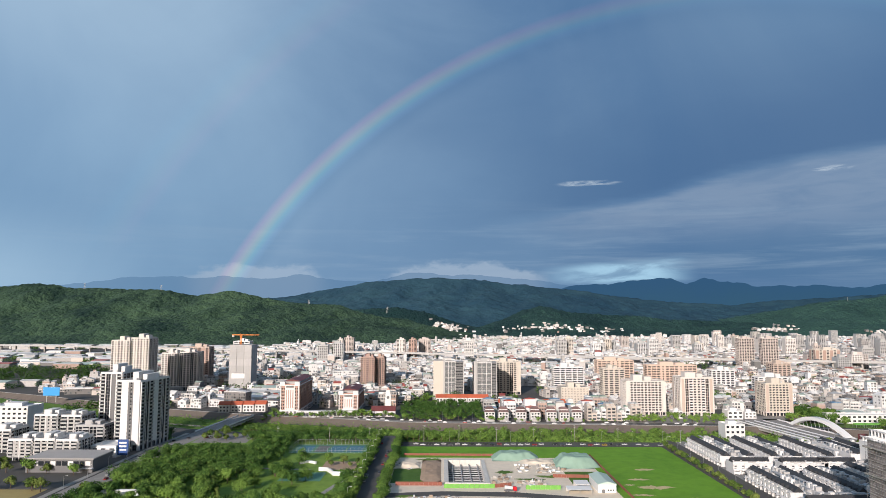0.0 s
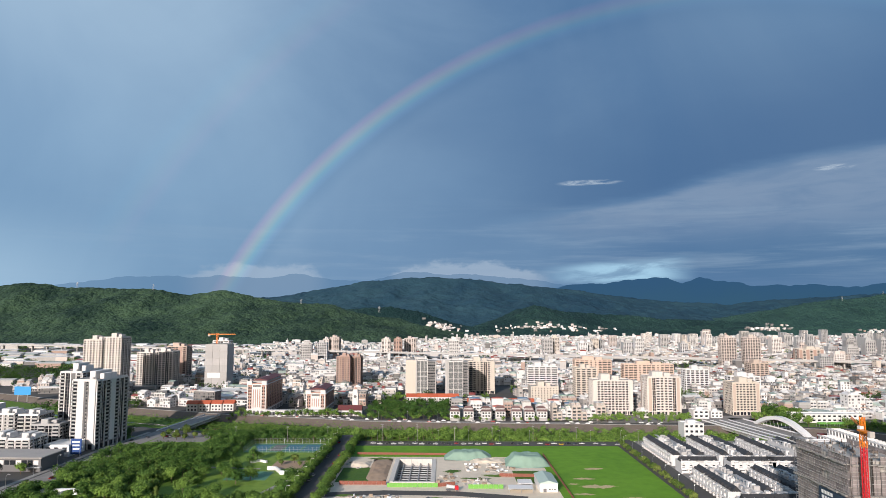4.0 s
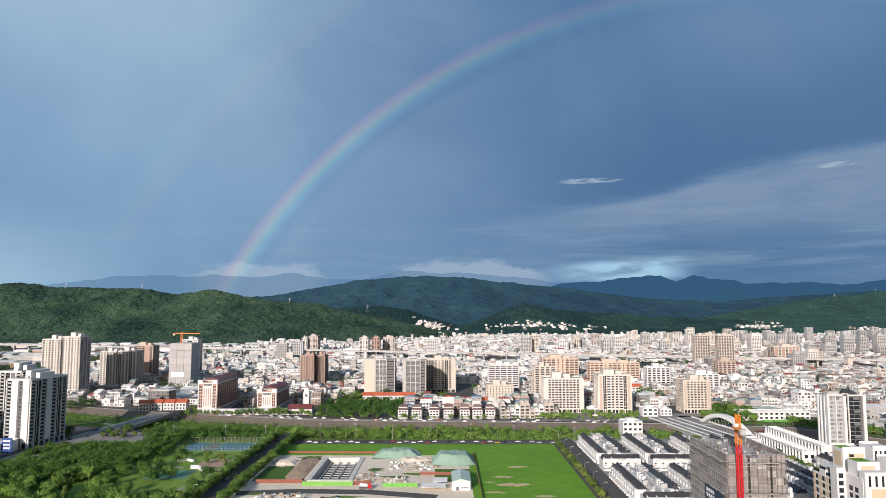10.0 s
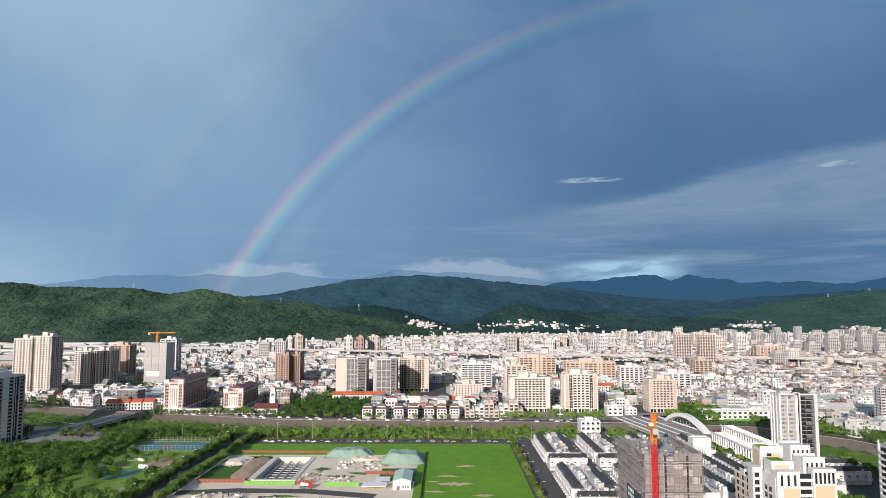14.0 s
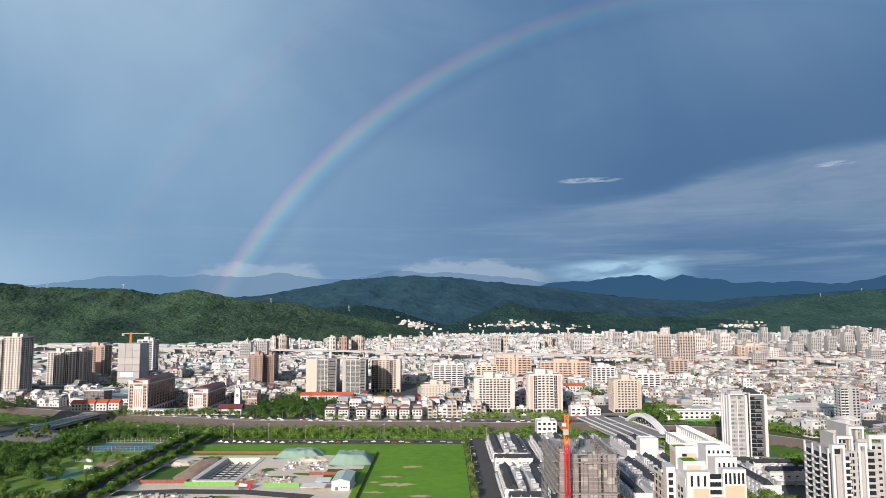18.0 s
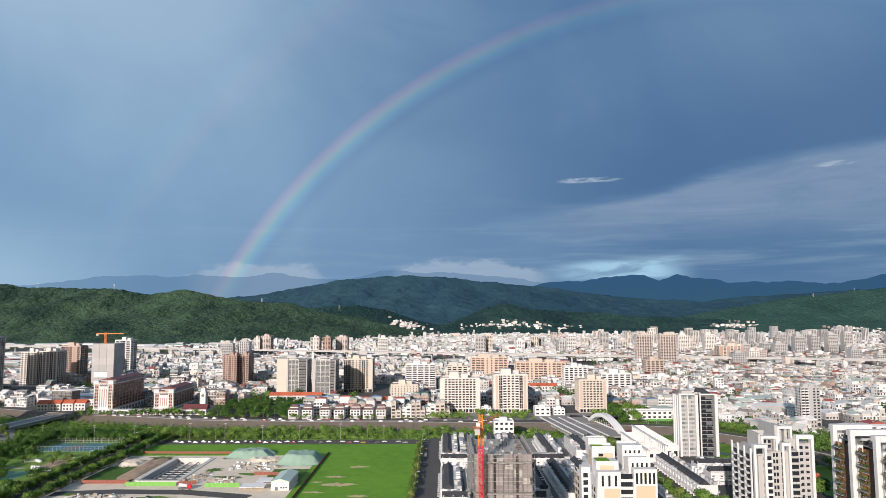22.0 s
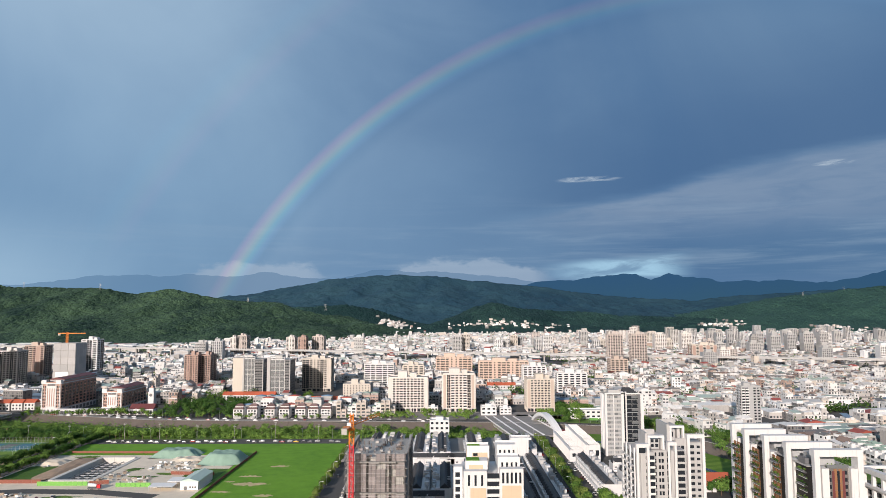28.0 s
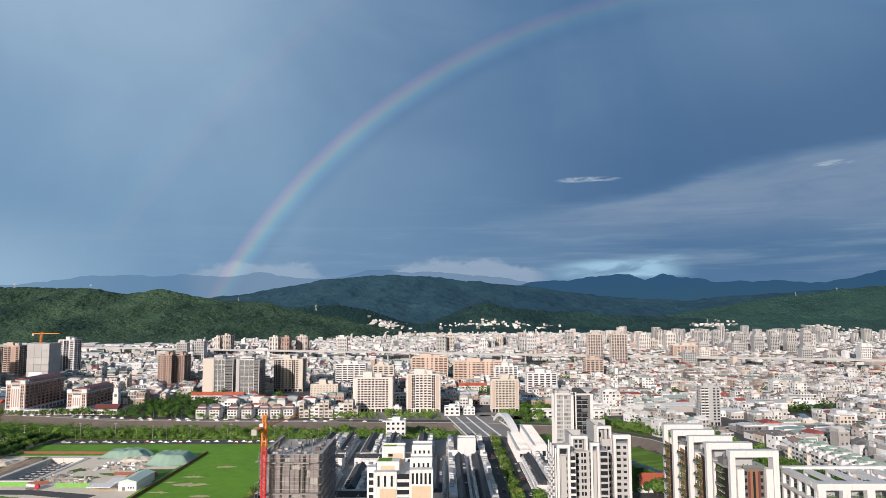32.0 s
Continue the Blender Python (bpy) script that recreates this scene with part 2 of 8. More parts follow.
def leafy(name, dark, light, scale=0.35, rough=0.75, bump=0.0, crown=0.0, mottle=0.3):
    """Foliage or grass: patches of two greens, each leaf clump and each plant a little different."""
    m = bpy.data.materials.new(name)
    m.use_nodes = True
    k = Nodes(m.node_tree)
    g = k.add("ShaderNodeNewGeometry")
    n = k.noise(g.outputs["Position"], scale, 5, 0.62)
    n2 = k.noise(g.outputs["Position"], scale * 0.13, 3, 0.5)
    f = k.math("ADD", k.math("MULTIPLY_ADD", n, 0.55, -0.12), k.math("MULTIPLY", n2, 0.45))
    f = k.math("ADD", f, k.math("MULTIPLY_ADD", g.outputs["Random Per Island"], 0.3, -0.15))
    f = k.math("ADD", f, k.math("MULTIPLY_ADD", k.add("ShaderNodeObjectInfo").outputs["Random"], 0.4, -0.2))
    col = k.mix(k.step(f, 0.15, 0.75), (*dark, 1), (*light, 1))
    b = k.add("ShaderNodeBsdfPrincipled", {"Base Color": col, "Roughness": rough, "Specular IOR Level": 0.2})
    if crown:
        v = k.add("ShaderNodeTexVoronoi", {"Vector": g.outputs["Position"], "Scale": 1.0 / crown})
        w = k.add("ShaderNodeTexVoronoi", {"Vector": g.outputs["Position"], "Scale": 2.3 / crown})
        hue = k.add("ShaderNodeSeparateColor", {0: v.outputs["Color"]}).outputs[0]
        f2 = k.math("ADD", f, k.math("MULTIPLY_ADD", hue, mottle, -0.5 * mottle))
        n3 = k.noise(g.outputs["Position"], 0.0045, 4, 0.55, 0.4)
        f2 = k.math("ADD", f2, k.math("MULTIPLY_ADD", n3, 0.9, -0.45))
        k.tree.links.new(k.mix(k.step(f2, 0.15, 0.75), (*dark, 1), (*light, 1)), b.inputs["Base Color"])
        hgt = k.math("ADD", k.math("MULTIPLY", v.outputs["Distance"], -1.0), k.math("MULTIPLY_ADD", w.outputs["Distance"], -0.35, k.math("MULTIPLY", n, 0.7)))
        bp = k.add("ShaderNodeBump", {"Strength": min(1.0, 3.2 * mottle), "Distance": crown * (0.35 + mottle), "Height": hgt})
        k.tree.links.new(bp.outputs[0], b.inputs["Normal"])
    elif bump:
        bp = k.add("ShaderNodeBump", {"Strength": bump, "Distance": 1.0, "Height": n})
        k.tree.links.new(bp.outputs[0], b.inputs["Normal"])
    k.tree.links.new(b.outputs[0], k.add("ShaderNodeOutputMaterial").inputs[0])
    return m


def haze_glow_material(name, low, high, thin=0.0):
    """Far ranges that glow: haze colour put into emission, thin lets sky through."""
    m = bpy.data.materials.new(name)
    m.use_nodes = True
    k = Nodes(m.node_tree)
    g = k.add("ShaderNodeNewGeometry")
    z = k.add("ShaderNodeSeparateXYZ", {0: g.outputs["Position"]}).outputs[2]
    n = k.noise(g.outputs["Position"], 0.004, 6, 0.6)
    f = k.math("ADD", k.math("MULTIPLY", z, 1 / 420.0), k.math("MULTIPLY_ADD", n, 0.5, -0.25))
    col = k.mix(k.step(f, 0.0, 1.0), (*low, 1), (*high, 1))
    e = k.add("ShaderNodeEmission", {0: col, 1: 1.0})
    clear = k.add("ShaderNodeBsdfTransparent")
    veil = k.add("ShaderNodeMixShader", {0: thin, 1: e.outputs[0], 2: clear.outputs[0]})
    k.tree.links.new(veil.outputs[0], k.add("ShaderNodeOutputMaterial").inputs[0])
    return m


WHITE = material("white_tile", (0.70, 0.69, 0.68), 0.6, vary=0.08, stain=0.2)
CREAM = material("cream_tile", (0.60, 0.54, 0.47), 0.65, vary=0.08, stain=0.15)
TAN = material("tan_tile", (0.52, 0.42, 0.355), 0.7, vary=0.08, stain=0.12)
ORANGE = material("orange_tile", (0.64, 0.49, 0.40), 0.7, vary=0.08, stain=0.12)
PINKBROWN = material("pink_brown_tile", (0.42, 0.29, 0.24), 0.7, vary=0.1, stain=0.12)
BRICKRED = material("red_brick_tile", (0.46, 0.29, 0.235), 0.8, vary=0.12)
GREY = material("grey_tile", (0.42, 0.42, 0.42), 0.6, vary=0.1, stain=0.12)
DARKGREY = material("dark_grey_tile", (0.15, 0.15, 0.155), 0.55, vary=0.12)
CONCRETE = material("concrete", (0.45, 0.43, 0.40), 0.9, vary=0.2, stain=0.3)
ROOFGREY = material("roof_screed", (0.42, 0.40, 0.38), 0.9, vary=0.25)
TOWNGLASS = material("old_window_glass", (0.075, 0.082, 0.09), 0.3, vary=0.4, per_island=1.7, spec=0.25)
WALLGREY = material("pale_grey_tile", (0.46, 0.45, 0.44), 0.65, vary=0.1, stain=0.15)
GLASS = material("window_glass", (0.022, 0.026, 0.032), 0.22, vary=0.4, per_island=0.8, spec=0.3)
BROWNPANEL = material("brown_panel", (0.28, 0.135, 0.062), 0.6, vary=0.2)
SLATE = material("dark_roof_tile", (0.045, 0.047, 0.052), 0.6, vary=0.3, scale=2.0, per_object=0.2)
REDTILE = material("red_roof_tile", (0.50, 0.12, 0.06), 0.7, vary=0.2, per_object=0.2)
MAROON = material("maroon_roof", (0.15, 0.045, 0.045), 0.6, vary=0.2)
OLDTILE = material("weathered_roof_tile", (0.21, 0.135, 0.125), 0.8, vary=0.35, scale=1.5, per_object=0.5)
STEEL = material("stainless_steel", (0.62, 0.63, 0.64), 0.3, metal=0.9, vary=0.1)
WHITEPAINT = material("white_paint", (0.80, 0.80, 0.79), 0.5, vary=0.05)
REDPAINT = material("red_crane_paint", (0.62, 0.02, 0.03), 0.45, vary=0.1)
ORANGEPAINT = material("orange_crane_paint", (0.75, 0.22, 0.02), 0.45, vary=0.1)
ASPHALT = material("asphalt", (0.094, 0.090, 0.086), 0.9, vary=0.25, scale=0.8)
DECK = material("worn_asphalt", (0.28, 0.265, 0.25), 0.9, vary=0.2, stain=0.2)
PAVING = material("paving", (0.32, 0.31, 0.29), 0.9, vary=0.2)
SAND = material("bare_earth", (0.80, 0.69, 0.55), 0.95, vary=0.32, scale=0.2, bump=0.3)
GREENNET = material("green_dust_net", (0.27, 0.40, 0.32), 0.8, vary=0.2, scale=0.5, bump=0.4)
EARTH = material("brown_earth", (0.42, 0.30, 0.21), 0.95, vary=0.4, scale=0.3, bump=0.3)
LIME = material("lime_hoarding", (0.17, 0.42, 0.08), 0.6, vary=0.08)
REDHOARD = material("red_hoarding", (0.27, 0.10, 0.07), 0.8, vary=0.2)
NETTING = material("scaffold_net", (0.27, 0.24, 0.235), 0.95, vary=0.5, scale=1.6, bump=0.6, per_object=0.45)
STONEWALL = material("stone_revetment", (0.165, 0.135, 0.112), 0.95, vary=0.5, scale=0.7, bump=0.5)
GRASS = leafy("mown_grass", (0.062, 0.195, 0.013), (0.18, 0.365, 0.028), 0.13, bump=0.2)
LAWN = leafy("park_lawn", (0.12, 0.22, 0.03), (0.28, 0.40, 0.07), 0.15, bump=0.2)
SCRUB = leafy("rough_grass", (0.065, 0.14, 0.02), (0.17, 0.27, 0.045), 0.2, bump=0.6)
LEAF = leafy("tree_leaves", (0.038, 0.098, 0.018), (0.20, 0.325, 0.062), 0.12)
LEAF2 = leafy("fresh_leaves", (0.06, 0.115, 0.02), (0.20, 0.25, 0.062), 0.25)
# haze is painted into the hill greens as blue, most in the far range
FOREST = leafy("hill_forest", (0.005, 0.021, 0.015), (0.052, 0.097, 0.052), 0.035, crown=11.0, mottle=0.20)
HAZEDFARFOREST = leafy("far_hill_forest", (0.014, 0.048, 0.080), (0.028, 0.074, 0.100), 0.012, crown=20.0, mottle=0.08)
HAZEDMIDFOREST = leafy("mid_hill_forest", (0.008, 0.031, 0.030), (0.034, 0.084, 0.066), 0.03, crown=12.0, mottle=0.20)
BARK = material("bark", (0.12, 0.085, 0.06), 0.95, vary=0.3, scale=3.0)
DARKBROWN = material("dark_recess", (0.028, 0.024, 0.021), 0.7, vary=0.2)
TOWN = material("town_ground", (0.085, 0.082, 0.078), 0.95, vary=0.35, scale=0.05)

# ---- mesh helpers ----


class Geo:
    """Collects boxes, prisms and tubes and turns them into one mesh."""

    def __init__(self):
        self.v, self.f = [], []

    def poly(self, pts, faces):
        n = len(self.v)
        self.v += [tuple(p) for p in pts]
        self.f += [tuple(n + i for i in f) for f in faces]
        return self

    def box(self, x0, y0, z0, x1, y1, z1):
        return self.poly([(x0, y0, z0), (x1, y0, z0), (x1, y1, z0), (x0, y1, z0), (x0, y0, z1), (x1, y0, z1), (x1, y1, z1), (x0, y1, z1)],
                         [(0, 1, 5, 4), (1, 2, 6, 5), (2, 3, 7, 6), (3, 0, 4, 7), (4, 5, 6, 7), (3, 2, 1, 0)])

    def prism(self, pts, z0, z1):
        """An upright prism on a ring of (x, y), counter-clockwise."""
        n = len(pts)
        return self.poly([(x, y, z0) for x, y in pts] + [(x, y, z1) for x, y in pts],
                         [(i, (i + 1) % n, n + (i + 1) % n, n + i) for i in range(n)] + [tuple(range(n, 2 * n)), tuple(range(n - 1, -1, -1))])

    def gable(self, x0, y0, z0, x1, y1, z1, along="y", eave=0.3):
        """A pitched roof with its ridge along x or y, as a solid."""
        if along == "y":
            m = (x0 + x1) / 2
            ring = [(x0, z0), (x1, z0), (x1, z0 + eave), (m, z1), (x0, z0 + eave)]
            pts = [(x, y0, z) for x, z in ring] + [(x, y1, z) for x, z in ring]
        else:
            m = (y0 + y1) / 2
            ring = [(y1, z0), (y0, z0), (y0, z0 + eave), (m, z1), (y1, z0 + eave)]
            pts = [(x0, y, z) for y, z in ring] + [(x1, y, z) for y, z in ring]
        return self.poly(pts, [(0, 1, 2, 3, 4), (9, 8, 7, 6, 5)] + [(i, i + 5, (i + 1) % 5 + 5, (i + 1) % 5) for i in range(5)])

    def tube(self, path, r, n=6, r2=None):
        """A round bar along a path, tapering from r to r2."""
        path = [Vector(p) for p in path]
        rings, base = [], len(self.v)
        for i, p in enumerate(path):
            d = (path[min(i + 1, len(path) - 1)] - path[max(i - 1, 0)]).normalized()
            a = d.orthogonal().normalized()
            b = d.cross(a)
            rr = r if r2 is None else r + (r2 - r) * i / (len(path) - 1)
            self.v += [tuple(p + rr * (math.cos(u) * a + math.sin(u) * b)) for u in [2 * math.pi * j / n for j in range(n)]]
        for i in range(len(path) - 1):
            for j in range(n):
                q, w = base + i * n, (j + 1) % n
                self.f.append((q + j, q + w, q + n + w, q + n + j))
        self.f += [tuple(range(base + n - 1, base - 1, -1)), tuple(range(base + (len(path) - 1) * n, base + len(path) * n))]
        return self

    def wall(self, face, w, d, u0, u1, v0, v1, z0, z1):
        """A box on a face of a w by d block centred on the origin: u along the face from its left end as seen from outside, v outwards."""
        if face == "front":
            return self.box(u0 - w / 2, -d / 2 - v1, z0, u1 - w / 2, -d / 2 - v0, z1)
        if face == "right":
            return self.box(w / 2 + v0, u0 - d / 2, z0, w / 2 + v1, u1 - d / 2, z1)
        return self.box(-w / 2 - v1, d / 2 - u1, z0, -w / 2 - v0, d / 2 - u0, z1)

    def mesh(self, name, mat=None):
        me = bpy.data.meshes.new(name)
        me.from_pydata(self.v, [], self.f)
        if mat:
            me.materials.append(mat)
        me.update()
        return me


def part(name, geo, mat, parent, label="", kind=""):
    """One mesh object under a thing or a part."""
    ob = new(name, geo.mesh(name, mat) if isinstance(geo, Geo) else geo)
    ob.parent = parent
    return tagged(ob, label, kind=kind)


def thing(name, label, category, x=0, y=0, z=0, rz=0, group="", kind=""):
    ob = new(name)
    ob.empty_display_size = 1.0
    ob.matrix_basis = pose(x, y, z, 0, 0, rz)
    return tagged(ob, label, category, group, kind)


def piece(name, geo, mat, label, category, kind="", group=""):
    """A top-level thing that is one mesh."""
    return tagged(new(name, geo.mesh(name, mat)), label, category, group, kind)

# ---- ground, river, hills ----
RIVER = [(-1400, 1290), (-900, 1010), (-520, 820), (-351, 722), (-193, 662), (-120, 645), (-49, 624), (46, 615), (181, 609), (320, 602), (395, 584), (430, 540), (452, 480), (475, 400), (505, 300), (560, 120)]


def river_gap(xs, ys):
    """Distance from the river's middle line."""
    best = np.full(np.shape(xs), 1e9)
    for (ax, ay), (bx, by) in zip(RIVER, RIVER[1:]):
        ux, uy = bx - ax, by - ay
        s = np.clip(((xs - ax) * ux + (ys - ay) * uy) / (ux * ux + uy * uy), 0, 1)
        best = np.minimum(best, np.hypot(xs - ax - s * ux, ys - ay - s * uy))
    return best


def bed(xs, ys):
    """Height of the ground: flat land with the river's channel cut into it."""
    g = river_gap(xs, ys)
    pit = np.clip(np.minimum(np.minimum(xs - 1, 31 - xs) / 1.5, np.minimum(ys - 429, 497 - ys) / 3), 0, 1)
    return -5.5 * np.clip((44 - g) / 9, 0, 1) - 6.0 * pit


def sheet(name, xs, ys, height, mat, label, category, kind="structure"):
    gx, gy = np.meshgrid(xs, ys)
    gz = height(gx, gy)
    nx, ny = len(xs), len(ys)
    me = bpy.data.meshes.new(name)
    i = np.arange(nx * ny).reshape(ny, nx)
    f = np.stack([i[:-1, :-1], i[:-1, 1:], i[1:, 1:], i[1:, :-1]], -1).reshape(-1, 4)
    me.from_pydata(np.stack([gx, gy, gz], -1).reshape(-1, 3).tolist(), [], f.tolist())
    me.materials.append(mat)
    me.polygons.foreach_set("use_smooth", np.ones(len(f), bool))
    me.update()
    return tagged(new(name, me), label, category, kind=kind)


def spread(*spans):
    return np.unique(np.concatenate([np.linspace(a, b, n) for a, b, n in spans]))


sheet("ground", spread((-5000, -700, 24), (-700, 0, 88), (0, 32, 33), (32, 640, 80), (640, 5000, 24)), spread((-2500, 300, 12), (300, 428, 20), (428, 500, 48), (500, 900, 66), (900, 1400, 40), (1400, 5000, 16)),
      bed, TOWN, "flat ground of grey town and dust reaching the hills", "ground")


def bumps(gx, gy, size, seed):
    """Smooth lattice noise in numpy, -1 to 1."""
    rng = np.random.RandomState(seed)
    t = rng.rand(64, 64) * 2 - 1
    u, v = gx / size, gy / size
    i, j = np.floor(u).astype(int), np.floor(v).astype(int)
    a, b = u - i, v - j
    a, b = a * a * (3 - 2 * a), b * b * (3 - 2 * b)
    p = lambda m, n: t[(i + m) % 64, (j + n) % 64]
    return (p(0, 0) * (1 - a) + p(1, 0) * a) * (1 - b) + (p(0, 1) * (1 - a) + p(1, 1) * a) * b


HILLS = []


def domes(gx, gy, size, seed):
    """Rounded tree crowns packed side by side: 0 between them, 1 on top."""
    rng = np.random.RandomState(seed)
    jx, jy, hh = rng.rand(64, 64), rng.rand(64, 64), 0.55 + 0.45 * rng.rand(64, 64)
    u, v = gx / size, gy / size
    i, j = np.floor(u).astype(int), np.floor(v).astype(int)
    best = np.zeros(np.shape(u))
    for a in (-1, 0, 1):
        for b in (-1, 0, 1):
            m, n = (i + a) % 64, (j + b) % 64
            d = (u - i - a - jx[m, n]) ** 2 + (v - j - b - jy[m, n]) ** 2
            best = np.maximum(best, hh[m, n] * np.sqrt(np.clip(1 - d / 0.8, 0, 1)))
    return best


def range_of_hills(name, crest, y_foot, y_top, y_back, steps, mat, label, seed, rough=1.0, canopy=9.0):
    """A long hill whose crest line is given by (x, z); ridges and gullies run down to its foot."""
    cx, cz = zip(*crest)

    def height(gx, gy):
        top = np.interp(gx, cx, cz)
        front = np.clip((gy - y_foot) / (y_top - y_foot), 0, 1)
        back = np.clip((y_back - gy) / (y_back - y_top), 0, 1)
        s = np.minimum(front ** 1.25, back)
        gully = bumps(gx + 0.25 * gy, gy * 0.45, 210, seed) * 0.55 + bumps(gx - 0.3 * gy, gy * 0.6, 95, seed + 1) * 0.3 + bumps(gx, gy, 45, seed + 2) * 0.15
        z = top * s + rough * gully * 105 * s * (1.10 - s)
        trees = domes(gx, gy, 21, seed + 3) * 1.1 + 0.35 * domes(gx + 7, gy, 11, seed + 4)
        return z + canopy * trees * np.clip(s * 6, 0, 1) - 2.0 * (s <= 0)

    HILLS.append((cx[0], cx[-1], y_foot, y_back, height))
    xs = np.linspace(cx[0], cx[-1], steps[0])
    ys = np.linspace(y_foot - 40, y_back, steps[1])
    return sheet(name, xs, ys, height, mat, label, "hill")


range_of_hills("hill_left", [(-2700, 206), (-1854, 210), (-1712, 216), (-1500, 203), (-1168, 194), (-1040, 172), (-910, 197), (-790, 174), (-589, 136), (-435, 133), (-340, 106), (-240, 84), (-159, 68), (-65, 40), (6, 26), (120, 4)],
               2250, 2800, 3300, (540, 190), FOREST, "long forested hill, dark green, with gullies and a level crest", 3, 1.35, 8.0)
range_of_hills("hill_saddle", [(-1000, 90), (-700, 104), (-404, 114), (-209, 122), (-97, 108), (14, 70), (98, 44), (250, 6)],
               2980, 3300, 3420, (200, 60), HAZEDMIDFOREST, "wooded saddle behind the long hill", 53, 0.8)
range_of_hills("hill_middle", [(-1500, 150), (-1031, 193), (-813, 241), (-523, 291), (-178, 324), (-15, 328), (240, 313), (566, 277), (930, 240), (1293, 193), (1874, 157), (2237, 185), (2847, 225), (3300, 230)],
               3350, 4350, 4600, (440, 130), HAZEDFARFOREST, "broad forested range behind the town, dull green with painted blue haze", 11, 1.6)
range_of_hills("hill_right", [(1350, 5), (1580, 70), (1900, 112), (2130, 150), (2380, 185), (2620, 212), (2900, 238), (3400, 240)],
               2900, 3850, 4300, (330, 140), HAZEDMIDFOREST, "forested hillside on the far edge of town, green", 23, 1.3)
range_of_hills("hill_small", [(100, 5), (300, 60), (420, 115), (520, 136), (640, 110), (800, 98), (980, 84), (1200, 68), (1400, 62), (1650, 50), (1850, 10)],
               2950, 3500, 3900, (300, 100), HAZEDMIDFOREST, "low wooded hill behind the town", 31, 1.0)

# both ranges glow flat in haze blue; neither takes the sun
FAR_PALE = haze_glow_material("far_range_pale", (0.085, 0.195, 0.345), (0.100, 0.21, 0.36), 0.42)
FAR_DARK = haze_glow_material("far_range_dark", (0.040, 0.110, 0.175), (0.034, 0.100, 0.200))


def backdrop_range(name, crest, y, mat, label, seed):
    """A far range too distant to show any depth."""
    g = Geo()
    cx, cz = zip(*crest)
    xs = np.linspace(cx[0], cx[-1], 500)
    zs = np.interp(xs, cx, cz) + 7 * bumps(xs, xs * 0, 90, seed) + 4 * bumps(xs, xs * 0, 34, seed + 1)
    n = len(xs)
    g.poly([(x, y, -60) for x in xs] + [(x, y, z) for x, z in zip(xs, zs)], [(i, i + 1, n + i + 1, n + i) for i in range(n - 1)])
    return piece(name, g, mat, label, "mountain", kind="structure")


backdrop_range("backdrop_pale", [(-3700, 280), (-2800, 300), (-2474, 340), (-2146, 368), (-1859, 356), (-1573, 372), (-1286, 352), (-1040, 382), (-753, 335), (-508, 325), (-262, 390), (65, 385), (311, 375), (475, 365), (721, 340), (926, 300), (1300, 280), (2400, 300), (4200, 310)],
               4860, FAR_PALE, "pale blue mountain range, a glowing sheet tinted as rain haze", 41)
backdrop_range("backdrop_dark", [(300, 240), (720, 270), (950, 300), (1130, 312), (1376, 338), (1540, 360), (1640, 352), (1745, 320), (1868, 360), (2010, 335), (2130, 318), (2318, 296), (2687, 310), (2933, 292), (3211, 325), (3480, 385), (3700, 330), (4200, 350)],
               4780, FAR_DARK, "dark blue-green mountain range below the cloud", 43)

# ---- roads, fields, park ground ----


def slab(name, x0, y0, x1, y1, z, mat, label, category, kind="structure"):
    return piece(name, Geo().box(x0, y0, z - 0.25, x1, y1, z), mat, label, category, kind)


def strip(name, path, width, z, mat, label, category, thick=0.25, kind="structure"):
    """A flat ribbon along a path of (x, y)."""
    g, pts = Geo(), [Vector((x, y, 0)) for x, y in path]
    ring = []
    for i, p in enumerate(pts):
        d = (pts[min(i + 1, len(pts) - 1)] - pts[max(i - 1, 0)]).normalized()
        s = Vector((d.y, -d.x, 0)) * width / 2
        for q, h in ((p - s, z - thick), (p + s, z - thick), (p + s, z), (p - s, z)):
            ring.append((q.x, q.y, h))
    n = len(pts)
    f = [(0, 1, 2, 3), (4 * n - 1, 4 * n - 2, 4 * n - 3, 4 * n - 4)]
    for i in range(n - 1):
        for j in range(4):
            f.append((4 * i + j, 4 * i + 4 + j, 4 * i + 4 + (j + 1) % 4, 4 * i + (j + 1) % 4))
    return piece(name, g.poly(ring, f), mat, label, category, kind)


slab("park_lawn", -215, 250, -58, 592, 0.06, LAWN, "park lawn, green, in sun and tree shade", "lawn")
slab("road_avenue", -54, 200, -40, 596, 0.10, ASPHALT, "dark asphalt avenue between two rows of street trees", "road")
for nm, x0, y0, x1, y1 in (("earth_site_west", -36, 330, 1, 506), ("earth_site_east", 31, 330, 118, 506), ("earth_site_south", 1, 330, 31, 428), ("earth_site_north", 1, 498, 31, 506)):
    slab(nm, x0, y0, x1, y1, 0.05, SAND, "bare yellow earth of a building site", "ground")
piece("field", Geo().prism([(108, 300), (180, 300), (180, 548), (-36, 548), (-36, 506), (108, 506)], -0.1, 0.14), GRASS, "bright green mown field with bare patches", "field", "structure")
slab("road_embankment", -40, 552, 196, 568, 0.10, ASPHALT, "asphalt road with parked cars along the field", "road")
slab("road_side", 184, 250, 198, 580, 0.08, ASPHALT, "asphalt side street along the field", "road")
slab("bank_green", -330, 569, 330, 588, 0.04, SCRUB, "overgrown green river bank", "bank")

# ---- buildings ----
CELLS = {}


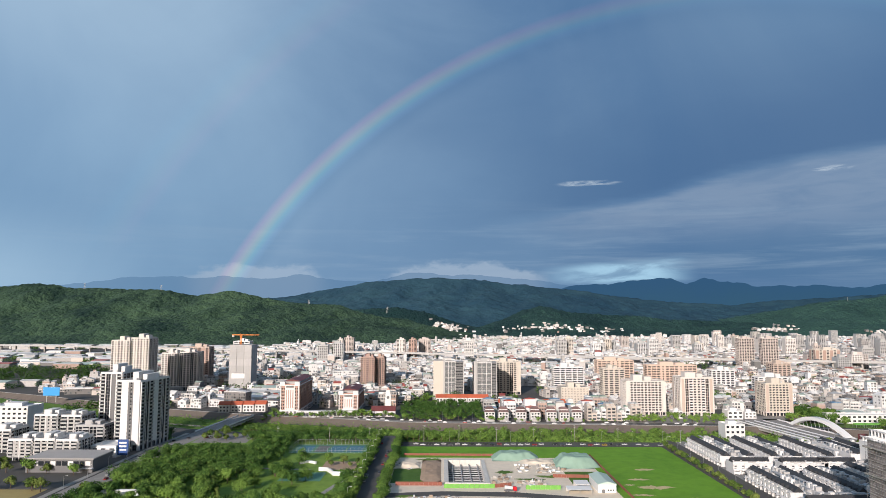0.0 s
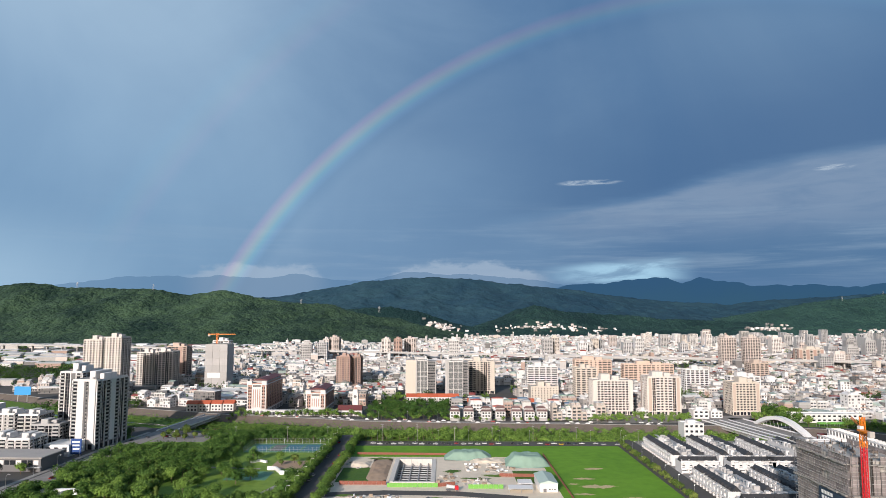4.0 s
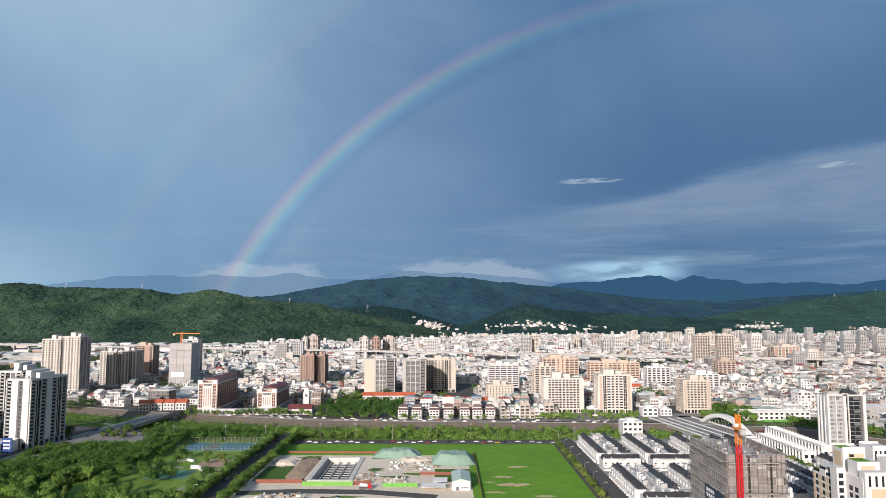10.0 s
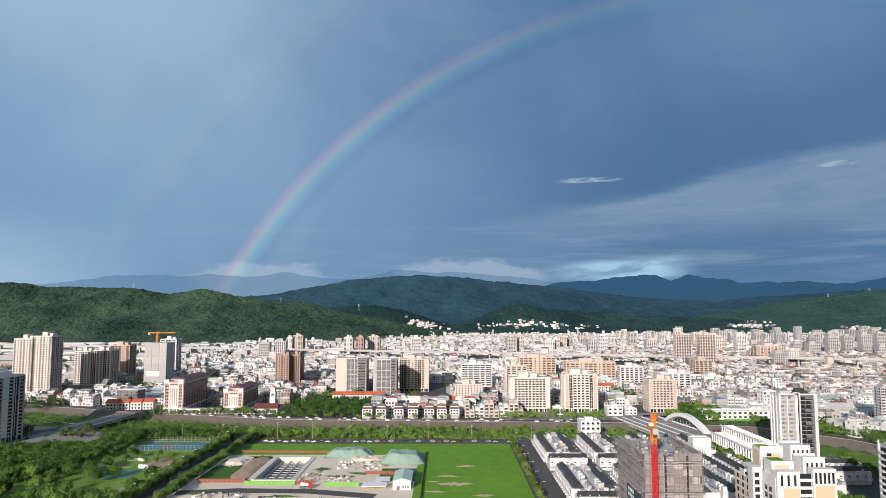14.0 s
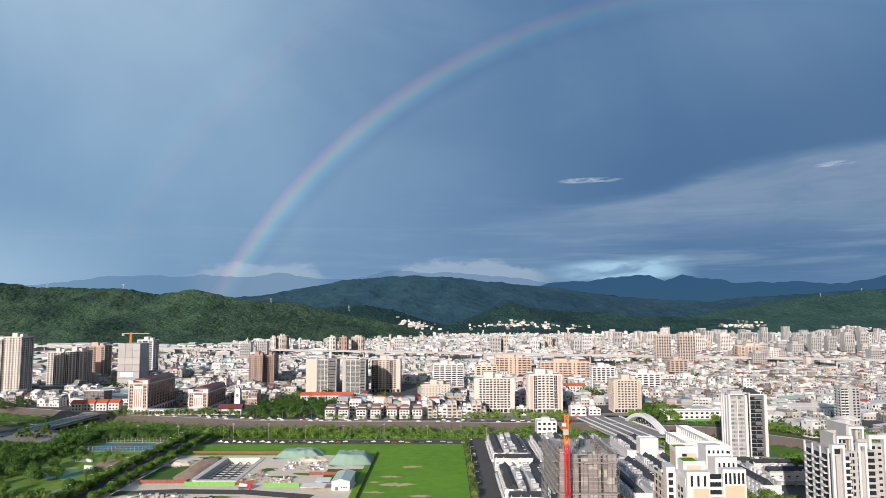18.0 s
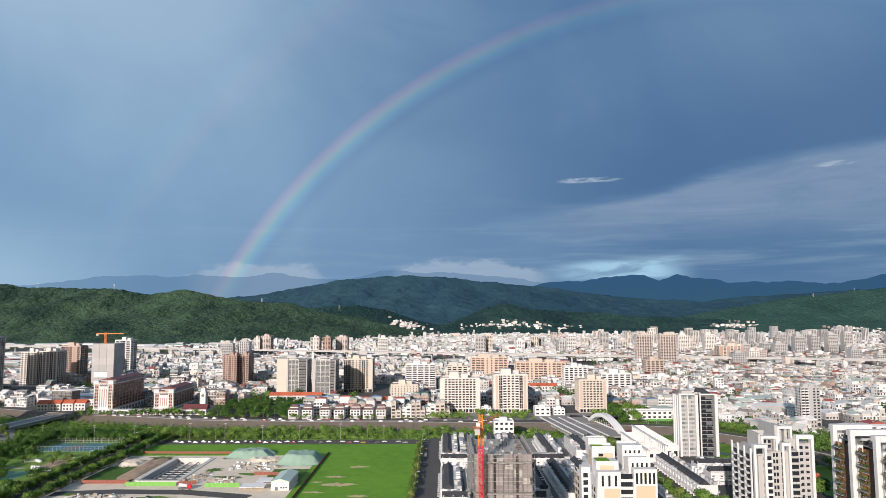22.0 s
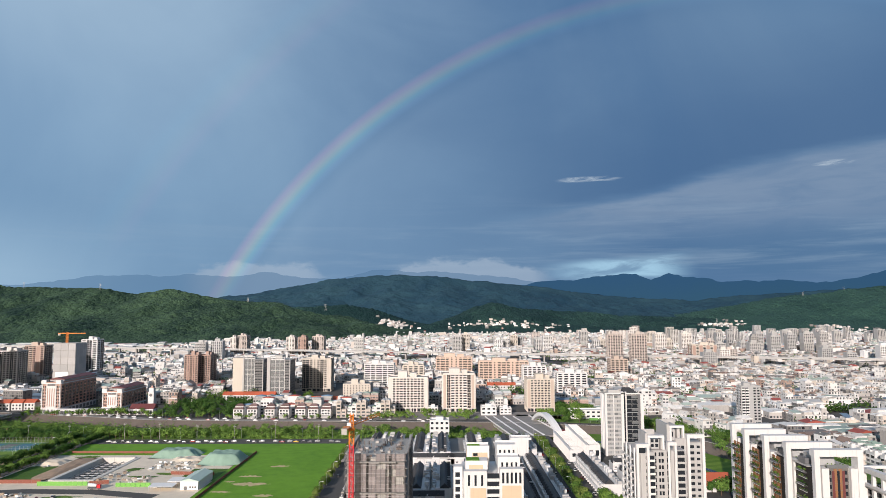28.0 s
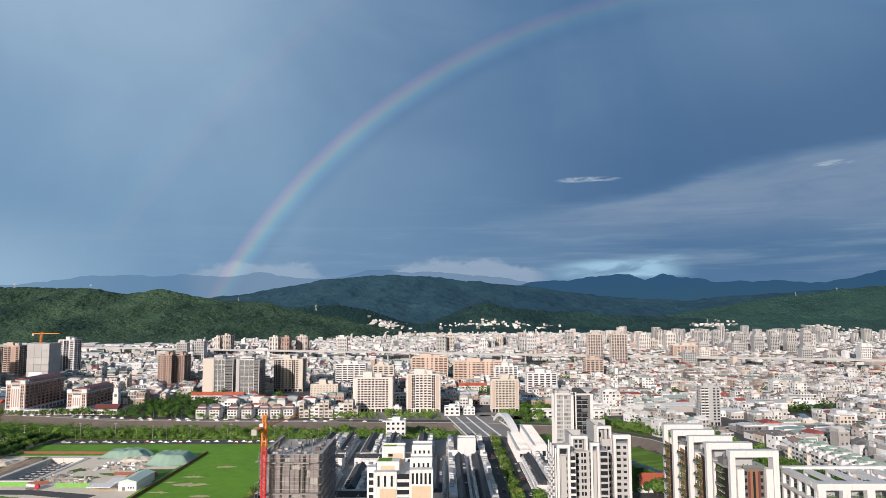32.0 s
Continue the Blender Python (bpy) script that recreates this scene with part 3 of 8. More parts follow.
def cell(name, parent, lo, hi, mat, label=""):
    """A box-shaped piece as an object of its own; alike pieces share one mesh."""
    size = tuple(round(b - a, 2) for a, b in zip(lo, hi))
    key = (name, size, mat.name)
    if key not in CELLS:
        x, y, z = [v / 2 for v in size]
        CELLS[key] = Geo().box(-x, -y, -z, x, y, z).mesh(name, mat)
    ob = new(name, CELLS[key])
    ob.parent = parent
    ob.location = [(a + b) / 2 for a, b in zip(lo, hi)]
    return tagged(ob, label)


def on_face(face, w, d, u0, u1, v0, v1, z0, z1):
    """Corners of a box on a face of a w by d block."""
    g = Geo().wall(face, w, d, u0, u1, v0, v1, z0, z1)
    return g.v[0], g.v[6]


class Cladding:
    """Facade pieces: each one an object of its own, or joined by kind on blocks that stay far off."""

    def __init__(self, parent, w, d, split):
        self.parent, self.w, self.d, self.split, self.geos = parent, w, d, split, {}

    def add(self, name, mat, face, *where):
        lo, hi = on_face(face, self.w, self.d, *where)
        if self.split:
            cell(name, self.parent, lo, hi, mat)
        else:
            self.geos.setdefault((name, mat), Geo()).box(*lo, *hi)

    def done(self):
        for (name, mat), g in self.geos.items():
            part(name, g, mat, self.parent, kind="stuff")


def rooftop(t, w, d, h, wall, rng, tanks=2, tall=0.0, z0=0.0):
    """Stair heads, water tanks and vents on a flat roof."""
    part("roof", Geo().box(-w / 2 + 0.5, -d / 2 + 0.5, h, w / 2 - 0.5, d / 2 - 0.5, h + 0.12), ROOFGREY, t)
    ring = Geo().box(-w / 2, d / 2 - 0.3, h, w / 2, d / 2, h + 1.1).box(-w / 2, -d / 2, h, w / 2, -d / 2 + 0.3, h + 1.1)
    ring.box(-w / 2, -d / 2 + 0.3, h, -w / 2 + 0.3, d / 2 - 0.3, h + 1.1).box(w / 2 - 0.3, -d / 2 + 0.3, h, w / 2, d / 2 - 0.3, h + 1.1)
    part("parapet", ring, wall, t)
    if tall >= 0:
        a = rng.uniform(-0.3, -0.1) * w
        b = a + w * rng.uniform(0.22, 0.34)
        part("stair_head", Geo().box(a, -d * 0.22, h + 0.12, b, d * 0.3, h + 3.6 + tall), wall, t)
        part("lift_house", Geo().box(b + w * 0.06, -d * 0.12, h + 0.12, b + w * 0.24, d * 0.28, h + 2.8 + tall * 0.6), wall, t)
        for i in range(tanks):
            x = b + w * (0.04 + 0.1 * i)
            part("water_tank", Geo().tube([(x, -d * 0.3, h + 0.1), (x, -d * 0.3, h + 2.3)], 0.9, 10), STEEL, t, "stainless steel tank")


def tower(name, label, x0, x1, y0, depth, h, floors, bays, wall, pier, faces=("front", "right"), side_bays=None, split=False, tall=2.0, base=4.5, band=0.95, proud=0.35, pw=0.5, glass=None, blank=None, rail=None, solid=None):
    """A storeyed block. bays: a letter for each bay of the front: w window, b balcony, s blank, g glazed strip, n narrow window."""
    w, d = x1 - x0, depth
    t = thing(name, label, "building", (x0 + x1) / 2, y0 + depth / 2)
    rng = random.Random(int(x0 * 7 + y0))
    glass, blank, rail = glass or GLASS, blank or pier, rail or pier
    solid = solid or blank
    part("wall", Geo().box(-w / 2, -d / 2, -1, w / 2, d / 2, h), wall, t)
    fh = (h - base) / floors
    c = Cladding(t, w, d, split)
    for face in faces:
        length = w if face == "front" else d
        code = bays if face == "front" else (side_bays or bays[: max(2, round(len(bays) * d / w))])
        bw = length / len(code)
        for i in range(len(code) + 1):
            u = min(max(i * bw, pw / 2), length - pw / 2)
            c.add("pier", pier, face, u - pw / 2, u + pw / 2, 0.0, proud + 0.06, 0, h)
        for i, k in enumerate(code):
            a, b = i * bw + pw / 2, (i + 1) * bw - pw / 2
            m = 0.14 * (b - a) if k == "w" else 0.34 * (b - a)
            if k == "s":
                c.add("panel", solid, face, a, b, 0, proud, base, h - 0.6)
                continue
            if k == "g":
                c.add("frame", solid, face, (a + b) / 2 - 0.2, (a + b) / 2 + 0.2, 0.08, 0.3, base, h - 0.7)
            for f in range(floors):
                z = base + f * fh
                if k in "wn":
                    c.add("window", glass, face, a + m, b - m, 0, 0.05, z + band, z + fh - 0.3)
                    c.add("window_sill", blank, face, a + m - 0.1, b - m + 0.1, 0, proud + 0.12, z + band - 0.15, z + band)
                    if rng.random() < 0.3:
                        c.add("air_conditioner", CONCRETE, face, b - m - 0.9, b - m - 0.1, 0.05, 0.55, z + band + 0.02, z + band + 0.62)
                    c.add("spandrel", blank, face, a, b, 0, proud, z - 0.2, z + band - 0.15)
                    c.add("jamb", blank, face, a, a + m, 0, proud * 0.7, z + band - 0.15, z + fh - 0.2)
                    c.add("jamb", blank, face, b - m, b, 0, proud * 0.7, z + band - 0.15, z + fh - 0.2)
                elif k == "b":
                    c.add("window", glass, face, a, b, 0, 0.05, z + 0.1, z + fh - 0.35)
                    c.add("balcony_floor", blank, face, a, b, 0, 1.3, z - 0.28, z)
                    c.add("balcony_rail", rail, face, a, b, 1.15, 1.3, z, z + 1.05)
                elif k == "g":
                    c.add("window", glass, face, a, b, 0, 0.08, z, z + fh - 0.35)
                    c.add("spandrel", blank, face, a, b, 0, 0.12, z - 0.35, z)
        c.add("cornice", pier, face, 0, length, 0, proud + 0.1, h - 0.6, h)
        n = max(2, int(length / 6))
        for i in range(n):
            c.add("shop_window", glass, face, (i + 0.1) * length / n, (i + 0.9) * length / n, 0, 0.04, 0.3, base - 0.9)
    c.done()
    rooftop(t, w, d, h, pier, rng, 1, tall)
    return t


PALEGLASS = material("pale_glazing", (0.17, 0.18, 0.185), 0.2, vary=0.3, scale=0.4)
MILKGLASS = material("curtained_glazing", (0.33, 0.34, 0.345), 0.25, vary=0.3, scale=0.4, per_object=0.5)
PINKWHITE = material("pinkish_white_tile", (0.67, 0.62, 0.58), 0.65, vary=0.08, stain=0.2)
TWINPINK = material("pale_pink_tile", (0.55, 0.48, 0.44), 0.7, vary=0.08, stain=0.15)
BROWNTILE = material("brown_tile", (0.27, 0.20, 0.175), 0.7, vary=0.1, stain=0.12)
LEFTS, RIGHTS, BOTH = ("front", "right"), ("front", "left"), ("front", "right", "left")

# towers on the near side of the river
tower("apartment_tower", "white apartment tower with stacked balconies beside the avenue", -300, -281, 580, 36, 56, 17, "bgsb", DARKGREY, WHITE, LEFTS, "bgbsb", blank=DARKGREY, rail=GREY, pw=0.9, proud=0.6, tall=3.5)
endwall = tower("apartment_tower", "white apartment tower with a blank end wall and dark balconies", -259.5, -238.5, 530.5, 41, 54, 17, "bsns", DARKGREY, WHITE, LEFTS, "bgbsbgb", blank=DARKGREY, rail=GREY, solid=WHITE, pw=0.8, proud=0.9, tall=3.0)
endwall.matrix_basis = pose(-249, 551, 0, 0, 0, -9)
tower("apartment_tower", "slim grey and white tower across the river", 538, 556, 627, 10, 36, 12, "bbsww", WALLGREY, GREY, RIGHTS, "bsb", blank=GREY, solid=GREY, rail=WHITE, tall=0.0)

# blocks along the far bank and behind it
tower("apartment_tower", "tall pale pinkish apartment tower with rows of small windows", -419, -396, 839, 24, 73, 23, "wnwwnw", TWINPINK, PINKWHITE, LEFTS, "gbgbgb", band=0.8, proud=0.5)
tower("apartment_tower", "tall pale pinkish apartment tower with rows of small windows", -395.5, -373, 842, 26, 76, 24, "wnwwnw", TWINPINK, PINKWHITE, LEFTS, "gbgbgb", band=0.8, proud=0.5)
tower("apartment_block", "pale apartment block with dark recessed strips", -399, -376.5, 945, 22, 51, 16, "wwgww", GREY, PINKWHITE, LEFTS, "gbgbg", proud=0.6)
tower("apartment_block", "pale apartment block with dark recessed strips", -373.5, -348, 945, 24, 52, 16, "gwwgw", GREY, PINKWHITE, LEFTS, "gbgbg", proud=0.6)
tower("apartment_block", "brown and tan apartment block", -392, -362, 1032, 22, 55, 17, "gbwsw", PINKBROWN, TAN, LEFTS, "gbgb", blank=PINKBROWN)
tower("apartment_block", "white apartment block behind the netted tower", -352, -325, 1120, 22, 60, 18, "wgw", WHITE, WHITE, LEFTS)
tower("apartment_block", "pinkish brown brick apartment block with balconies", -119, -99.5, 967, 26, 44, 14, "wnbnw", PINKBROWN, PINKBROWN, LEFTS, "gbgb")
# set-back volume whose darker tile carries the shade of the block's side
tower("apartment_block", "brown brick apartment block with dark windows, tile darkened as a shaded side", -99, -86, 980, 26, 43, 14, "wgw", BROWNTILE, PINKBROWN, LEFTS, "gbgb")
tower("apartment_block", "cream apartment block with dark balcony strips beside glass towers", 66, 105, 900, 24, 43, 14, "gbwnwgws", CREAM, CREAM, LEFTS, blank=CREAM, rail=DARKGREY)
tower("apartment_tower", "pinkish tiled apartment tower below the hill", -250, -237, 1590, 26, 44, 14, "wnw", TWINPINK, PINKWHITE, LEFTS, "gbgb")
tower("apartment_tower", "pinkish tiled apartment tower below the hill", -236, -214, 1600, 28, 48, 15, "wnbw", PINKBROWN, TWINPINK, LEFTS, "gbgb")
tower("apartment_tower", "pale slender apartment tower in the old town", -107, -87, 1545, 26, 46, 14, "wnw", TWINPINK, PINKWHITE, LEFTS, "gbgb")
tower("apartment_tower", "pinkish brown slender apartment tower in the old town", -79, -61, 1545, 24, 46, 14, "wnw", BROWNTILE, PINKBROWN, LEFTS, "gbgb")
tower("apartment_tower", "pinkish brown apartment tower in the old town", -58, -30, 1600, 24, 45, 14, "wnwnw", PINKBROWN, TWINPINK, LEFTS, "gbgb")
tower("hotel", "cream hotel block with narrow windows", 139, 171, 782, 26, 22, 6, "nnnnnnnnn", CREAM, CREAM, LEFTS)
tower("apartment_block", "white apartment block with a square grid of windows", 198, 240, 718, 22, 36, 12, "swwbwwwbwws", PINKWHITE, PINKWHITE, BOTH, tall=3, band=0.75, proud=0.6)
tower("apartment_block", "white and tan apartment tower by the riverside road", 256, 291, 716, 24, 40, 13, "sgbwwbgs", PINKWHITE, PINKWHITE, BOTH, blank=PINKWHITE, rail=WHITE, solid=TAN, pw=0.9, proud=0.7)
tower("apartment_block", "orange tan apartment block with square windows", 347, 376, 716, 24, 34, 11, "swwwwwws", PINKWHITE, CREAM, BOTH, solid=TAN)
tower("apartment_block", "orange tiled apartment block", 245, 302, 1057, 22, 34, 11, "wbwnnwbw", ORANGE, ORANGE, BOTH)
tower("apartment_block", "orange tiled apartment block", 311, 386, 1015, 20, 30, 10, "wbwnwbwnwbw", ORANGE, ORANGE, BOTH)
tower("apartment_block", "tan apartment block in front of the orange ones", 205, 232, 850, 20, 38, 12, "wwww", TAN, CREAM, BOTH)
tower("apartment_tower", "pinkish high apartment tower in the old town", 577, 606, 1300, 17, 60, 19, "wwwwww", TWINPINK, TWINPINK, RIGHTS, band=0.8, proud=0.5)
tower("apartment_tower", "pinkish high apartment tower in the old town", 623, 653, 1300, 17, 60, 19, "wwwwww", TWINPINK, TWINPINK, RIGHTS, band=0.8, proud=0.5)
tower("apartment_block", "brown apartment block in the old town", 520, 547, 1050, 24, 30, 9, "wwww", TAN, TAN, RIGHTS)
tower("apartment_block", "tan and brown apartment block in the old town", 772, 823, 1385, 24, 34, 10, "swswsws", TAN, CREAM, RIGHTS, solid=PINKBROWN)
tower("apartment_block", "white apartment block in the old town", 402, 440, 850, 18, 28, 8, "wwwww", WHITE, WHITE, BOTH)
tower("apartment_block", "white apartment block in the old town", 365, 396, 905, 18, 32, 9, "wwwww", WHITE, WHITE, BOTH)
tower("apartment_block", "grey apartment block in the old town", 150, 190, 900, 18, 36, 11, "bwbwb", GREY, WHITE, BOTH)


def grid_tower(x0, y0, cream, fin, glass, wing, depth, h, label):
    """From one end to the other: blank cream flank, grey fin, a glazed grid in white frames, and a dark wing of
    balconies, toned as the tower's shaded side.
    """
    t = thing("apartment_tower", label, "building", x0, y0)
    w = cream + fin + glass + wing
    part("wall", Geo().box(0, 1.0, 0, w, depth, h - 1.0), DARKGREY, t)
    if cream:
        part("cream_flank", Geo().box(0, 0, 0, cream, depth - 1, h + 0.8), CREAM, t)
    part("grey_fin", Geo().box(cream, -0.6, 0, cream + fin, 6, h + 1.5), WALLGREY, t)
    a, b = cream + fin, cream + fin + glass
    floors = 13
    fh = (h - 4) / floors
    panes, frames, slabs, rails, side = Geo(), Geo(), Geo(), Geo(), Geo()
    for f in range(floors):
        z = 4 + f * fh
        for k in range(3):
            u0, u1 = a + (k + 0.08) * glass / 3, a + (k + 0.92) * glass / 3
            panes.box(u0, 0.7, z + 0.4, u1, 1.0, z + fh - 0.3)
        if f % 2:
            frames.box(a, 0.2, z - 0.2, b, 1.0, z + 0.15)
        frames.box(a, 0.6, z + fh * 0.5 - 0.07, b, 0.98, z + fh * 0.5 + 0.07)
        slabs.box(b, 0.0, z - 0.25, w, 1.0, z)
        rails.box(b + 0.4, 0.0, z, w - 0.4, 0.12, z + 1.0)
        for k in range(4):
            y = 3 + k * (depth - 5) / 4
            side.box(w - 0.02, y, z + 0.8, w + 0.08, y + 2.4, z + 2.3)
    for k in range(4):
        u = a + k * glass / 3
        frames.box(u - 0.28, 0.1, 0, u + 0.28, 1.0, h + 0.4)
    frames.box(a, 0.1, h - 0.6, b, 1.0, h + 0.6)
    part("glazing", panes, PALEGLASS, t, kind="stuff")
    part("white_frame", frames, WHITE, t, kind="stuff")
    part("balcony_floor", slabs, GREY, t, kind="stuff")
    part("balcony_rail", rails, GLASS, t, kind="stuff")
    part("side_window", side, GLASS, t, kind="stuff")
    part("end_pier", Geo().box(w - 1.0, -0.3, 0, w, 1.0, h), WALLGREY, t)
    part("podium", Geo().box(-1.5, -4.5, 0, w + 1, -0.7, 4.2), WALLGREY, t)
    part("roof", Geo().box(0.5, 1.5, h - 1.0, w - 0.5, depth - 0.5, h - 0.8), ROOFGREY, t)
    part("lift_house", Geo().box(w * 0.3, 6, h - 0.8, w * 0.6, depth - 4, h + 4.5), WALLGREY, t)
    part("roof_frame", Geo().box(a, 1.5, h + 2.2, b, 2.1, h + 2.9).box(a, 1.5, h, a + 0.6, 2.1, h + 2.2).box(b - 0.6, 1.5, h, b, 2.1, h + 2.2), WHITE, t)


grid_tower(-12, 850, 12.7, 2.0, 13.2, 11.0, 28, 47.5, "apartment tower with a blank cream flank and a dark glazed grid")
grid_tower(38.5, 824, 0.0, 4.2, 17.5, 7.0, 28, 48.5, "apartment tower with a dark glazed grid in white frames")


def civic_block(x0, x1, y0, depth, h, label):
    """A brick and white block in old style with corner towers and a dark red roof."""
    w, d = x1 - x0, depth
    t = thing("civic_building", label, "building", (x0 + x1) / 2, y0 + d / 2)
    part("wall", Geo().box(-w / 2, -d / 2, 0, w / 2, d / 2, h), BRICKRED, t)
    part("base", Geo().box(-w / 2 - 0.6, -d / 2 - 0.6, 0, w / 2 + 0.6, d / 2 + 0.6, 5.5), WHITE, t)
    c = Cladding(t, w, d, False)
    # front: a white middle panel with tall brick strips, narrow windows in the brick on both sides
    c.add("middle_panel", WHITE, "front", w * 0.27, w * 0.73, 0, 0.5, 5.5, h - 3)
    for i in range(4):
        u = w * (0.33 + 0.115 * i)
        c.add("brick_strip", BRICKRED, "front", u - 0.45, u + 0.45, 0.5, 0.7, 7.5, h - 5.5)
    n = int((h - 7) / 3.4)
    for f in range(n):
        z = 6.6 + 3.4 * f
        for u in (w * 0.09, w * 0.19, w * 0.81, w * 0.91):
            c.add("window", GLASS, "front", u - 0.55, u + 0.55, 0, 0.08, z, z + 1.9)
            c.add("window_sill", WHITE, "front", u - 0.7, u + 0.7, 0, 0.3, z - 0.25, z)
    # dark panel in place of the shade inside the top arcade
    c.add("top_arcade", DARKGREY, "front", w * 0.3, w * 0.7, 0.5, 0.6, h - 2.7, h - 0.9)
    for u in (0.0, w * 0.25, w * 0.74, w - 0.9):
        c.add("pilaster", WHITE, "front", u, u + 0.9, 0, 0.65, 5.5, h - 1.2)
    # long side: broad dark windows between thin piers, browned to carry its shade
    m = max(5, int(d / 7))
    for i in range(m):
        u0, u1 = (i + 0.16) * d / m, (i + 0.84) * d / m
        for f in range(n):
            z = 6.4 + 3.4 * f
            c.add("window", GLASS, "right", u0, u1, 0, 0.1, z, z + 2.3)
        c.add("pier", PINKBROWN, "right", i * d / m, i * d / m + 0.9, 0, 0.7, 5.5, h - 0.8)
        # solid dark panel, coloured as the shade of an arcade opening
        c.add("arcade_opening", DARKGREY, "right", u0, u1, 0.6, 0.7, 0.4, 4.2)
    for u in (0.2, 0.4, 0.6, 0.8):
        c.add("arcade_opening", DARKGREY, "front", w * u - 1.2, w * u + 1.2, 0.6, 0.7, 0.4, 4.2)
    for face, length in (("front", w), ("right", d)):
        c.add("cornice", WHITE, face, -0.5, length + 0.5, 0, 0.9, h - 0.9, h)
        c.add("parapet", BRICKRED, face, 0, length, -0.4, 0.3, h, h + 1.2)
    c.done()
    part("corner_tower", Geo().box(-w / 2 - 0.5, -d / 2 - 0.8, h, -w / 2 + w * 0.24, -d / 2 + 4, h + 3.2), WHITE, t)
    part("corner_tower", Geo().box(w / 2 - w * 0.24, -d / 2 - 0.8, h, w / 2 + 0.5, -d / 2 + 4, h + 3.2), WHITE, t)
    part("attic", Geo().box(-w / 2 + 3, -d / 2 + 9, h, w / 2 - 1.5, d / 2 - 2, h + 3.0), WALLGREY, t)
    part("roof", Geo().gable(-w / 2 + 2, -d / 2 + 8, h + 3.0, w / 2 - 0.5, d / 2 - 1, h + 5.2, "y"), MAROON, t)
    dome = Geo()
    dome.tube([(0, d * 0.1, h + 2 + 4 * math.sin(a)) for a in (0.0, 0.01)], 3, 10)
    for i in range(5):
        a, b = i * math.pi / 10, (i + 1) * math.pi / 10
        dome.tube([(0, d * 0.1, h + 3 + 3 * math.sin(a)), (0, d * 0.1, h + 3 + 3 * math.sin(b))], 3 * math.cos(a), 12, 3 * math.cos(b) + 0.05)
    part("dome", dome, GREY, t, "grey dome")
    return t


civic_block(-174, -154, 714, 74, 32, "red brick and white civic building with a dark red roof")
civic_block(-112.5, -92, 722, 60, 21.5, "red brick and white civic building with a small dome")
hall = thing("arcade_wing", "low white arcaded wing joining the civic buildings", "building", -112, 708)
part("wall", Geo().box(-42, -3, 0, 62, 5, 5.6), WHITE, hall)
# arches are dark panels on the wall: their inner shade as colour
for i in range(25):
    cell("arch_opening", hall, (-40 + i * 4.1, -3.15, 0.6), (-37.6 + i * 4.1, -2.95, 4.2), DARKGREY)
part("roof", Geo().gable(36, -2, 5.6, 62, 10, 10.5, "x"), MAROON, hall, "dark red pitched roof")
clock = thing("clock_tower", "slim white clock tower of the civic building", "tower", -59, 722)
part("shaft", Geo().box(-3, -3, 0, 3, 3, 22), WHITE, clock)
part("belfry", Geo().box(-2.4, -2.4, 22, 2.4, 2.4, 26), WHITE, clock)
part("spire", Geo().tube([(0, 0, 26), (0, 0, 29)], 2.6, 4, 0.1), BRICKRED, clock)
part("clock_face", Geo().tube([(0, -3.05, 18.5), (0, -3.2, 18.5)], 1.6, 14), DARKGREY, clock)


# ---- the netted tower and its crane ----
STONES_DARK = material("wet_formwork", (0.17, 0.14, 0.12), 0.9, vary=0.3)


